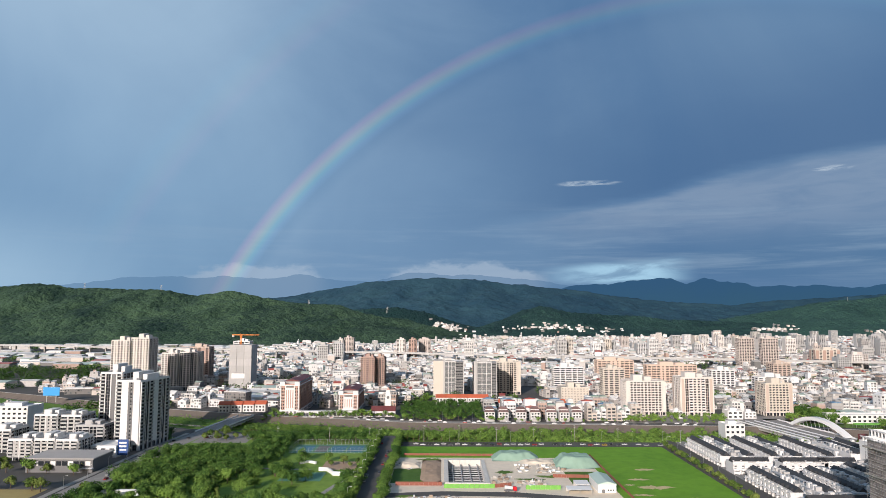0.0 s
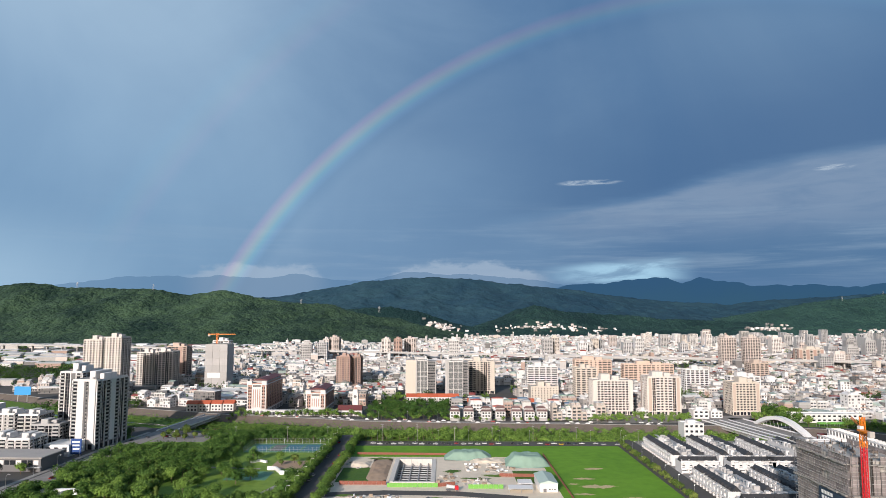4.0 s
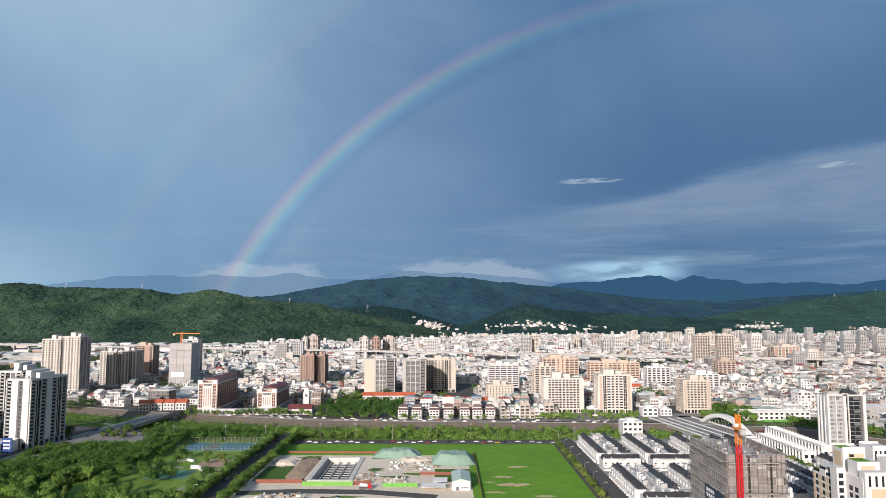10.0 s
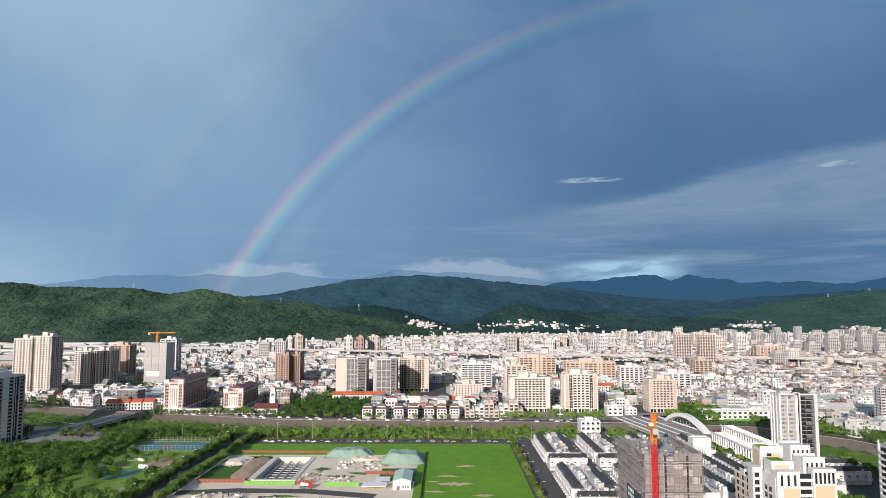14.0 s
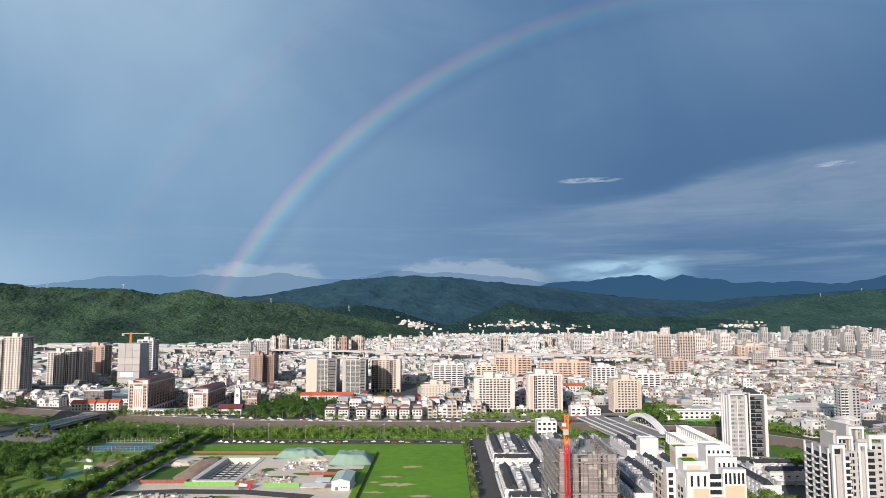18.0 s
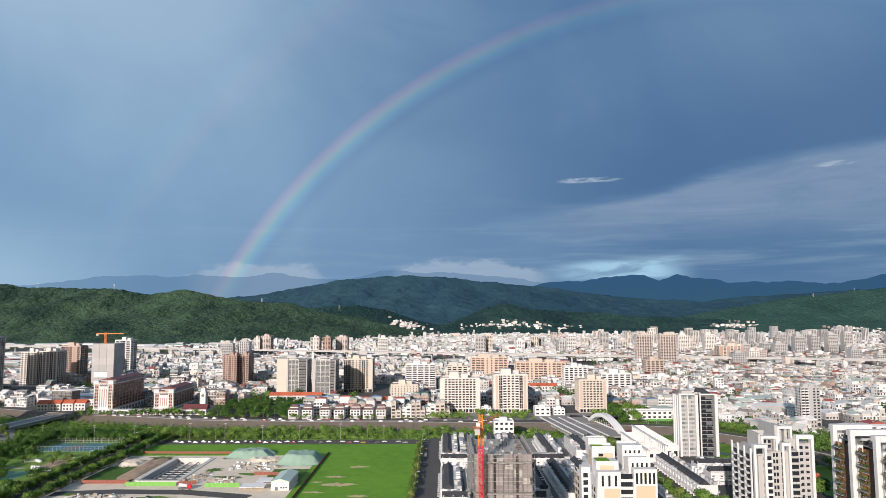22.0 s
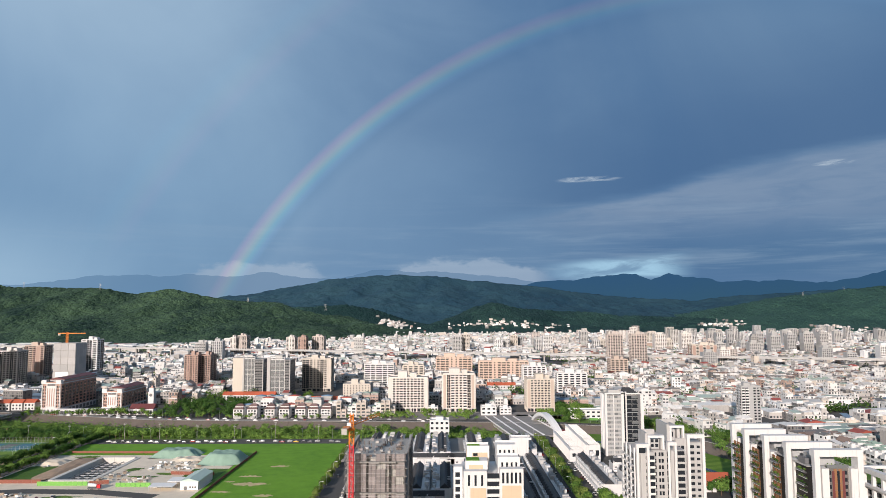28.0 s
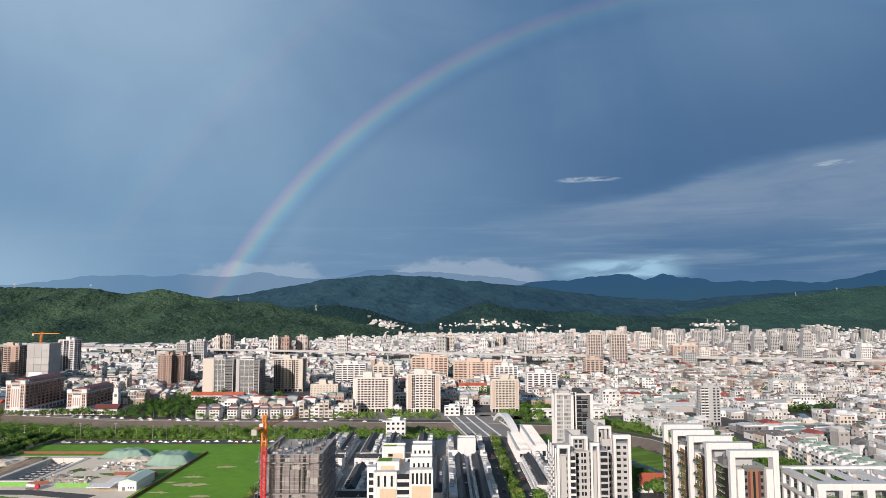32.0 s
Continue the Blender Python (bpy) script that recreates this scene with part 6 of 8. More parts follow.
slab("site_green", -34, 430, -12, 470, 0.09, SCRUB, "patch of rough grass on the site", "lawn")


def mound(x, y, rx, ry, h, mat, label, seed):
    xs, ys = np.linspace(-rx, rx, 40), np.linspace(-ry, ry, 30)
    rng = np.random.RandomState(seed)

    def height(gx, gy):
        u = np.maximum(np.abs(gx - x) / rx, 0.55 * np.hypot((gx - x) / rx, (gy - y) / ry) + 0.45 * np.abs(gy - y) / ry)
        z = h * np.clip((1 - u) / 0.42, 0, 1)
        return z + 0.6 * bumps(gx * 1.0, gy, 3.1, seed) * np.clip(z, 0, 1) + 0.05
    return sheet("earth_mound", xs + x, ys + y, height, mat, label, "mound", kind="")


mound(55, 506, 18, 12, 4.8, GREENNET, "flat-topped earth mound under green dust netting", 51)
mound(97, 486, 16, 15, 6.6, GREENNET, "flat-topped earth mound under green dust netting", 52)
mound(70, 490, 14, 9, 1.6, SAND, "low heap of bare earth", 53)
mound(-8, 464, 7, 34, 0.9, EARTH, "long bank of brown dug earth beside the pit", 54)
mound(-24, 480, 8, 10, 1.8, SAND, "low heap of bare earth", 55)
rng = random.Random(21)
STONES = [material("rubble_%s" % n, c, 0.95, vary=0.3, per_object=0.4) for n, c in (("pale", (0.45, 0.42, 0.38)), ("brown", (0.33, 0.26, 0.2)))]


def clutter(x0, x1, y0, y1, n, name, label):
    t = thing(name, label, "rubble", (x0 + x1) / 2, (y0 + y1) / 2)
    for k in range(n):
        x, y = rng.uniform(x0, x1) - (x0 + x1) / 2, rng.uniform(y0, y1) - (y0 + y1) / 2
        a, b, c = rng.uniform(0.8, 3.2), rng.uniform(0.8, 2.4), rng.uniform(0.4, 1.5)
        ang = rng.uniform(0, 3)
        pts = [(x + math.cos(ang + 1.571 * i + rng.uniform(-0.2, 0.2)) * a / 2 * 1.2, y + math.sin(ang + 1.571 * i) * b / 2 * 1.2) for i in range(4)]
        part("crate" if c > 1 else "block", Geo().prism(pts, 0.05, c), rng.choice(STONES + [CONCRETE, WHITEPAINT]), t)


clutter(52, 86, 458, 482, 60, "material_pile", "piles of stone and building material on the site")
clutter(-34, -22, 466, 486, 16, "material_pile", "pale bagged material in a heap")
clutter(-20, 10, 384, 397, 40, "material_pile", "scattered timber, drums and building material")
clutter(48, 66, 424, 438, 20, "material_pile", "building material beside the hoarding")
clutter(33, 46, 428, 450, 18, "material_pile", "pale sheet piles and material beside the pit")


def shed(x, y, w, d, h, roof, label, rz=0):
    t = thing("site_shed", label, "shed", x, y, 0, rz)
    part("wall", Geo().box(-w / 2, -d / 2, 0, w / 2, d / 2, h), WHITEPAINT, t)
    part("roof", Geo().gable(-w / 2 - 0.4, -d / 2 - 0.4, h, w / 2 + 0.4, d / 2 + 0.4, h + 1.8, "y", 0.15), roof, t)
    part("door", Geo().box(-w * 0.3, -d / 2 - 0.06, 0, -w * 0.12, -d / 2 + 0.04, 2.2), DARKGREY, t)
    for i in range(3):
        part("window", Geo().box(w * 0.02 + i * w * 0.14, -d / 2 - 0.06, 1.2, w * 0.1 + i * w * 0.14, -d / 2 + 0.04, 2.2), GLASS, t)


PALEGREEN = material("pale_green_roof", (0.50, 0.62, 0.55), 0.5, vary=0.1)
shed(101, 420, 11, 26, 5.2, PALEGREEN, "white site shed with a pale green roof")
for x, y, w, d, h in ((84, 409, 15, 8, 3.0), (88, 421, 9, 9, 3.4)):
    roof = thing("site_canopy", "flat white roofed open canopy on the site", "canopy", x, y)
    part("roof", Geo().poly([(-w / 2, -d / 2, h - 0.5), (w / 2, -d / 2, h - 0.5), (w / 2, d / 2, h), (-w / 2, d / 2, h), (-w / 2, -d / 2, h - 0.7), (w / 2, -d / 2, h - 0.7), (w / 2, d / 2, h - 0.2), (-w / 2, d / 2, h - 0.2)],
                            [(0, 1, 2, 3), (0, 4, 5, 1), (1, 5, 6, 2), (2, 6, 7, 3), (3, 7, 4, 0), (7, 6, 5, 4)]), WHITEPAINT, roof)
    for sx in (-1, 0, 1):
        for sy in (-1, 1):
            part("post", Geo().box(sx * (w / 2 - 0.3) - 0.1, sy * (d / 2 - 0.3) - 0.1, 0, sx * (w / 2 - 0.3) + 0.1, sy * (d / 2 - 0.3) + 0.1, h - 0.7), STEEL, roof)
    part("back_wall", Geo().box(-w / 2 + 0.3, d / 2 - 0.5, 0, w / 2 - 0.3, d / 2 - 0.4, h - 0.3), WALLGREY, roof)
DRY = material("dry_soil", (0.60, 0.48, 0.27), 0.95, vary=0.4, scale=0.5)
for x0, x1, y, ry in ((120, 138, 440, 2.6), (122, 148, 420, 4.2), (114, 130, 402, 2.4), (142, 158, 394, 2.6), (134, 150, 468, 2.6), (116, 124, 426, 1.6)):
    g, m = Geo(), 26
    rr = random.Random(int(x0 * 3 + y))
    g.poly([((x0 + x1) / 2 + (x1 - x0) / 2 * math.cos(2 * math.pi * i / m) * rr.uniform(0.55, 1.1), y + ry * math.sin(2 * math.pi * i / m) * rr.uniform(0.4, 1.4), 0.17) for i in range(m)], [tuple(range(m))])
    piece("bare_patch", g, DRY, "bare sandy patch in the green field", "ground", kind="structure")
for x0, x1, y, ry in ((-20, 0, 500, 3), (36, 50, 460, 6), (60, 84, 448, 4), (46, 70, 440, 3), (-30, -14, 398, 3), (20, 44, 392, 2.5)):
    g, m = Geo(), 24
    rr = random.Random(int(x0 * 5 + y))
    g.poly([((x0 + x1) / 2 + (x1 - x0) / 2 * math.cos(2 * math.pi * i / m) * rr.uniform(0.5, 1.1), y + ry * math.sin(2 * math.pi * i / m) * rr.uniform(0.5, 1.3), 0.16) for i in range(m)], [tuple(range(m))])
    piece("weed_patch", g, SCRUB, "weedy green patch on the building site", "ground", kind="structure")

# ---- park ----
COURTBLUE = material("court_blue", (0.06, 0.19, 0.27), 0.7, vary=0.1)
COURTGREEN = material("court_green", (0.10, 0.26, 0.16), 0.7, vary=0.1)
court = thing("sports_court", "fenced blue and green sports courts", "court", -90, 538)
part("surface", Geo().box(-30, -17, 0.05, 30, 17, 0.12), COURTGREEN, court)
for x in (-20, 6, 20):
    part("playing_area", Geo().box(x - 6, -12, 0.12, x + 6, 12, 0.17), COURTBLUE, court)
part("playing_area", Geo().box(-11.5, -12, 0.12, -2, 12, 0.17), DARKGREY, court)
for i in range(21):
    for y in (-17, 17):
        part("fence_post", Geo().box(-30 + 3 * i - 0.07, y - 0.07, 0, -30 + 3 * i + 0.07, y + 0.07, 4.2), STEEL, court)
for y in (-17, 17):
    for z in (0.4, 2.2, 4.1):
        part("fence_rail", Geo().box(-30, y - 0.05, z, 30, y + 0.05, z + 0.1), STEEL, court)
for x in (-30, 30):
    for z in (0.4, 2.2, 4.1):
        part("fence_rail", Geo().box(x - 0.05, -17, z, x + 0.05, 17, z + 0.1), STEEL, court)
slab("park_pad", -108, 434, -80, 458, 0.11, COURTGREEN, "dull green sports surface in the park", "play area")
slab("parking_lot", -212, 562, -166, 604, 0.13, DECK, "worn asphalt parking lot among trees", "parking lot")
strip("path_park", [(-86, 350), (-76, 385), (-73, 405), (-68, 425), (-62, 442)], 3.4, 0.14, PAVING, "pale winding park path", "path")
strip("path_park", [(-230, 440), (-170, 452), (-130, 470), (-92, 466)], 3.0, 0.15, PAVING, "pale winding park path", "path")
for nm, pts, h in (("park_wall", [(-86, 463), (-80, 462), (-76, 455), (-74, 450), (-66, 449), (-58, 450)], 2.6), ("park_wall", [(-104, 484), (-98, 488), (-92, 484)], 1.8)):
    strip(nm, pts, 1.2, h, WHITEPAINT, "low white curving garden wall in the park", "wall", h, kind="")
slab("play_ground", -86, 466, -59, 492, 0.11, EARTH, "sandy play area in the park", "play area")
tent = thing("canopy", "white curved park canopy", "canopy", -188, 394)
g = Geo()
for i in range(10):
    a, b = math.pi * i / 10, math.pi * (i + 1) / 10
    g.poly([(-14, 3 * math.cos(a), 2 + 3 * math.sin(a)), (14, 3 * math.cos(a), 2 + 3 * math.sin(a)), (14, 3 * math.cos(b), 2 + 3 * math.sin(b)), (-14, 3 * math.cos(b), 2 + 3 * math.sin(b))], [(0, 1, 2, 3)])
part("shell", g, WHITEPAINT, tent)
for x in (-12, 0, 12):
    for y in (-2.9, 2.9):
        part("post", Geo().box(x - 0.15, y - 0.15, 0, x + 0.15, y + 0.15, 2.2), WHITEPAINT, tent)


# ---- trees ----
def tree(seed, h, r, leafmat, clumps, shape="round"):
    """Tapered trunk with limbs, and a crown of many small leaf clumps in uneven lobes."""
    rng = random.Random(seed)
    t = thing("tree", "leafy green park tree", "tree", group="trees")
    wood, crown = Geo(), Geo()
    wood.tube([(0, 0, -0.3), (0.1, 0, h * 0.3), (0.0, 0.15, h * 0.62)], 0.28, 6, 0.12)
    lobes = []
    for i in range(9):
        a, q = rng.uniform(0, 6.283), rng.uniform(0.25, 0.8)
        z = h * (rng.uniform(0.30, 0.76) if shape == "round" else 0.16 + 0.075 * i)
        tip = Vector((math.cos(a) * q * r, math.sin(a) * q * r, z))
        lobes.append((tip, rng.uniform(0.46, 0.66) * r))
        if i < 6:
            wood.tube([(0, 0, h * rng.uniform(0.22, 0.5)), tip * 0.55 + Vector((0, 0, z * 0.35)), tip], 0.11, 4, 0.03)
    lobes.append((Vector((0, 0, h * 0.78)), r * 0.55))
    for i in range(int(clumps * 1.35)):
        c, s = lobes[i % len(lobes)]
        d = Vector((rng.gauss(0, 1), rng.gauss(0, 1), rng.gauss(0, 1))).normalized()
        d.z = d.z * 0.8 + 0.12
        p = c + d * s * rng.uniform(0.55, 1.05)
        leaf(crown, p, rng, rng.uniform(0.46, 0.80) * (0.75 + r * 0.06), (d + (p - Vector((0, 0, h * 0.5))).normalized()).normalized())
    part("trunk", wood, BARK, t)
    part("crown", crown, leafmat, t)
    return t


TREES = [tree(1, 8.0, 4.0, LEAF, 440), tree(2, 9.5, 5.0, LEAF, 560), tree(3, 7.0, 3.2, LEAF2, 340), tree(4, 11.0, 4.2, LEAF, 480), tree(5, 7.5, 4.6, LEAF, 480), tree(6, 5.0, 2.4, LEAF2, 240)]
TREES.append(tree(7, 11.0, 2.1, LEAF2, 420, "column"))
tree_used = set()
planted = []


def plant(kind, x, y, scale=1.0, z=None):
    rz = (x * 37 + y * 91) % 360
    zz = float(bed(np.array(x), np.array(y))) if z is None else z
    m = pose(x, y, zz, 0, 0, rz) @ Matrix.Diagonal((scale, scale, scale, 1))
    src = TREES[kind]
    if kind in tree_used:
        copy_thing(src, m)
    else:
        src.matrix_basis = m
        tree_used.add(kind)
    planted.append((x, y))


def tree_mass(name, label, spots):
    """Trees too many to part: one mesh of leaf crowns on trunks."""
    srcs = []
    for src in TREES:
        trunk = [o for o in src.children if o.name.startswith("trunk")][0]
        crown = [o for o in src.children if o.name.startswith("crown")][0]
        for o in (trunk, crown):
            me = o.data
            co = np.empty(len(me.vertices) * 3)
            me.vertices.foreach_get("co", co)
            faces = [tuple(p.vertices) for p in me.polygons]
            if o is crown:
                faces = [f for k, f in enumerate(faces) if (k // 2) % 4 < 1]
            srcs.append((co.reshape(-1, 3), faces))
    t = thing(name, label, "trees", kind="stuff")
    for which, nm, mat in ((0, "trunks", BARK), (1, "crowns", LEAF)):
        vs, fs, n = [], [], 0
        for kind, x, y, s in spots:
            co, faces = srcs[kind * 2 + which]
            a = math.radians((x * 37 + y * 91) % 360)
            z = float(bed(np.array(x), np.array(y)))
            q = co @ np.array([[math.cos(a), math.sin(a), 0], [-math.sin(a), math.cos(a), 0], [0, 0, 1]]) * s + (x, y, z)
            vs.append(q)
            fs += [tuple(i + n for i in f) for f in faces]
            n += len(q)
        me = bpy.data.meshes.new(nm)
        me.from_pydata(np.concatenate(vs).tolist(), [], fs)
        me.materials.append(mat)
        part(nm, me, mat, t, kind="stuff")


def grove(x0, x1, y0, y1, n, seed, kinds, gap=5.0, keep_off=(), mass=""):
    rng = random.Random(seed)
    spots = []
    tries = 0
    placed = 0
    while placed < n and tries < n * 30:
        tries += 1
        x, y = rng.uniform(x0, x1), rng.uniform(y0, y1)
        if any(a <= x <= c and b <= y <= d for a, b, c, d in keep_off):
            continue
        if any(abs(px - x) < gap and math.hypot(px - x, py - y) < gap for px, py in planted):
            continue
        k, s = rng.choice(kinds), rng.uniform(0.8, 1.2)
        if mass:
            spots.append((k, x, y, s))
            planted.append((x, y))
        else:
            plant(k, x, y, s)
        placed += 1
    if mass:
        tree_mass("tree_belt", mass, spots)


OPEN = [(-112, 434, -50, 464), (-88, 458, -48, 500), (-216, 524, -150, 568), (-122, 498, -58, 516), (-136, 378, -64, 448), (-128, 450, -100, 474), (-124, 516, -56, 560), (-214, 562, -164, 606), (-102, 458, -60, 512), (-118, 392, -84, 440), (-128, 470, -104, 500), (-150, 400, -128, 424), (-196, 388, -180, 400)]
grove(-214, -60, 366, 430, 74, 61, [0, 1, 3, 4, 1], 5.6, OPEN)
grove(-214, -60, 430, 470, 85, 261, [0, 1, 3, 4, 1, 2], 5.2, OPEN, "dense dark green park trees")
grove(-214, -60, 470, 562, 190, 161, [0, 4, 2, 4, 1, 3], 5.2, OPEN, "dense dark green park trees")
for i in range(11):
    plant(6, -156 + i * 2.6, 446 - i * 6.2, 0.8 + 0.05 * (i * 5 % 6))
for x, y in ((-96, 424), (-104, 431), (-90, 436), (-122, 404), (-112, 446)):
    plant(1, x, y, 1.05)
grove(-206, -172, 570, 602, 12, 66, [2, 5], 6, [])
for x, y, k in ((-80, 478, 5), (-72, 484, 2), (-66, 474, 5), (-84, 490, 0), (-62, 486, 5), (-106, 462, 4), (-116, 454, 0), (-112, 470, 1), (-122, 440, 1), (-128, 430, 0), (-118, 418, 4), (-100, 400, 1)):
    plant(k, x, y, 0.85)
grove(-300, -60, 569, 586, 90, 62, [0, 4, 4], 4.4, [(-235, 540, -200, 640), (-212, 562, -166, 600)], "belt of green trees along the river bank")
grove(-58, 300, 571, 588, 190, 63, [0, 4, 1, 4], 4.2, [(-54, 560, -40, 610)], "belt of green trees along the river bank")
for i in range(26):
    for x in (-56.5, -54.8, -37.0):
        if x > -55 or i % 2:
            plant((0, 4, 1)[i % 3], x + ((i * 7) % 5) * 0.3, 380 + i * 7.6, 0.85)
for i in range(24):
    plant((2, 5, 2)[i % 3], 182.5, 372 + i * 7.6, 0.75)
for i in range(34):
    plant((2, 5, 0)[i % 3], 337.5 + ((i * 3) % 4 - 1.5) * 0.9, 340 + i * 7.4, (0.95, 1.2, 0.75)[i % 3])
grove(-45, 42, 678, 790, 104, 64, [0, 1, 3, 4], 6.0, [], "dense green trees of a small riverside park")
grove(-190, -50, 697, 703, 30, 65, [5, 2, 0], 4.0, [], "green trees along the riverside road")
grove(378, 412, 692, 725, 22, 68, [1, 3], 4.6, [])
grove(372, 392, 640, 680, 8, 78, [1, 3], 5.0, [])
grove(470, 530, 430, 640, 60, 69, [0, 1, 4], 5.0, [], "green trees on the river bank")
grove(405, 432, 385, 470, 18, 70, [0, 1, 5], 5.0, [(414, 398, 432, 420)])
grove(348, 358, 340, 385, 8, 71, [0, 4], 4.0, [])
grove(-330, -245, 404, 416, 14, 73, [2, 5], 5.0, [])
grove(-330, -245, 440, 480, 12, 72, [0, 2], 6.0, [])

rr = random.Random(91)
slab("forecourt", 186, 668, 384, 714, 0.06, DECK, "worn paved forecourts between riverside towers", "pavement")
for x, y, w, d, h in ((246, 704, 10, 12, 7), (304, 700, 16, 14, 8), (322, 704, 12, 12, 6), (186, 704, 9, 12, 9)):
    plain_block("shop_house", "low white shop house between riverside towers", x - w / 2, y - d / 2, x + w / 2, y + d / 2, h, WHITE, 3, 2)
grove(190, 370, 672, 694, 40, 93, [5, 2, 0, 4], 5.0, [(296, 660, 350, 700)], "street trees in front of the riverside towers")
plain_block("school_block", "long low white school block with a pale green roof edge", 384, 668, 456, 682, 8, WHITE, 14, 2, False)
for x in (402, 412, 421):
    stall = thing("market_canopy", "lime green sheet canopy on posts", "canopy", x, 645)
    part("roof", Geo().gable(-4.2, -3.2, 3.0, 4.2, 3.2, 4.6, "x", 0.15), LIME, stall)
    for sx in (-3.8, 3.8):
        for sy in (-2.8, 2.8):
            part("post", Geo().box(sx - 0.12, sy - 0.12, 0, sx + 0.12, sy + 0.12, 3.0), STEEL, stall)
line = bank_line(68)
spots = []
for i in range(10, len(line) - 2):
    for k in range(9):
        q = line[i].lerp(line[i + 1], (k + rr.random()) / 9)
        spots.append((rr.choice((0, 1, 4, 5)), q.x + rr.uniform(-3, 5), q.y + rr.uniform(-4, 4), rr.uniform(0.7, 1.1)))
tree_mass("tree_belt", "green trees along the far bank", spots)
villa = thing("villa", "white villa with an orange-red hipped tile roof", "house", 424, 408)
part("wall", Geo().box(-7, -6, 0, 7, 6, 6), WHITE, villa)
part("roof", Geo().gable(-8, -7, 6, 8, 7, 9.6, "x"), REDTILE, villa)
part("wing", Geo().box(-11, -9, 0, -3, -3, 4), WHITE, villa)
part("wing_roof", Geo().gable(-11.8, -9.8, 4, -2.4, -2.6, 6.4, "y"), REDTILE, villa)
for x in (-4, 1):
    part("window", Geo().box(x, -6.08, 2, x + 2, -5.95, 4), GLASS, villa)


# ---- low houses of the old town ----
SHEETS = [material("tin_" + n, c, 0.5, vary=0.15, per_object=0.2) for n, c in (("green", (0.30, 0.40, 0.33)), ("red", (0.42, 0.09, 0.06)), ("grey", (0.48, 0.49, 0.50)), ("blue", (0.16, 0.28, 0.42)), ("white", (0.72, 0.72, 0.70)))]
WALLS = [WHITE, material("plaster_white", (0.64, 0.63, 0.61), 0.8, vary=0.12, stain=0.3, per_object=0.25), material("plaster_grey", (0.38, 0.37, 0.36), 0.85, vary=0.15, stain=0.3, per_object=0.3),
         material("plaster_cream", (0.56, 0.50, 0.45), 0.8, vary=0.12, stain=0.25, per_object=0.25), material("plaster_pink", (0.46, 0.34, 0.29), 0.8, vary=0.12, stain=0.25, per_object=0.25)]


def town_house(seed, w, d, floors, wall, roof, label):
    """A narrow town house: bands of windows, balcony, parapet, a tin-roofed hut on top, water tank and air units."""
    rng = random.Random(seed)
    h = 0.8 + floors * 3.3
    t = thing("town_house", label, "house", group="town houses")
    part("wall", Geo().box(-w / 2, -d / 2, 0, w / 2, d / 2, h), wall, t)
    glaz, trim = Geo(), Geo()
    n = max(1, round(w / 3.2))
    for f in range(floors):
        z = 1.0 + f * 3.3
        for i in range(n):
            a = -w / 2 + (i + 0.16) * w / n
            b = -w / 2 + (i + 0.84) * w / n
            glaz.box(a, -d / 2 - 0.04, z, b, -d / 2 + 0.02, z + 1.9)
            trim.box(a - 0.2, -d / 2 - 0.5, z + 1.95, b + 0.2, -d / 2, z + 2.1)
        if f and rng.random() < 0.7:
            trim.box(-w / 2 + 0.2, -d / 2 - 1.1, z - 0.55, w / 2 - 0.2, -d / 2, z - 0.35)
            trim.box(-w / 2 + 0.2, -d / 2 - 1.1, z - 0.35, w / 2 - 0.2, -d / 2 - 0.95, z + 0.5)
        for s in (-1, 1):
            for k in range(2):
                y = -d / 2 + d * (0.3 + 0.35 * k)
                glaz.box(s * w / 2 - 0.02, y, z + 0.3, s * w / 2 + 0.04, y + 1.5, z + 1.7) if s > 0 else glaz.box(-w / 2 - 0.04, y, z + 0.3, -w / 2 + 0.02, y + 1.5, z + 1.7)
    part("glazing", glaz, TOWNGLASS, t, kind="stuff")
    part("balcony", trim, wall, t, kind="stuff")
    part("parapet", Geo().box(-w / 2, -d / 2, h, w / 2, -d / 2 + 0.2, h + 1.0).box(-w / 2, d / 2 - 0.2, h, w / 2, d / 2, h + 1.0).box(-w / 2, -d / 2 + 0.2, h, -w / 2 + 0.2, d / 2 - 0.2, h + 1.0).box(w / 2 - 0.2, -d / 2 + 0.2, h, w / 2, d / 2 - 0.2, h + 1.0), wall, t)
    y0 = rng.uniform(-d * 0.2, 0)
    part("roof_hut", Geo().box(-w / 2 + 0.4, y0, h, w / 2 - 0.4, d / 2 - 0.4, h + 2.6), rng.choice([wall, wall, WALLS[2]]), t)
    part("tin_roof", Geo().gable(-w / 2 + 0.1, y0 - 0.8, h + 2.6, w / 2 - 0.1, d / 2, h + 3.6, "y", 0.12), roof, t)
    part("water_tank", Geo().tube([(-w * 0.2, -d * 0.35, h), (-w * 0.2, -d * 0.35, h + 1.9)], 0.75, 8), STEEL, t)
    return t


HOUSES = []
for i in range(16):
    mat = WALLS[(0, 1, 1, 2, 3, 1, 4, 0)[i % 8]]
    roof = SHEETS[(0, 4, 2, 1, 2, 4, 0, 3)[(i * 5) % 8]]
    tone = {"white_tile": "white", "plaster_white": "white", "plaster_grey": "grey", "plaster_cream": "cream", "plaster_pink": "pinkish"}[mat.name]
    kind = roof.name.split("_")[1]
    HOUSES.append(town_house(100 + i, (4.8, 6.5, 9.0, 12.5)[i % 4], (11, 14, 16, 13)[(i // 2) % 4], 2 + (i * 7 + i // 4) % 3, mat, roof, "%s town house with a %s tin roof hut" % (tone, kind)))


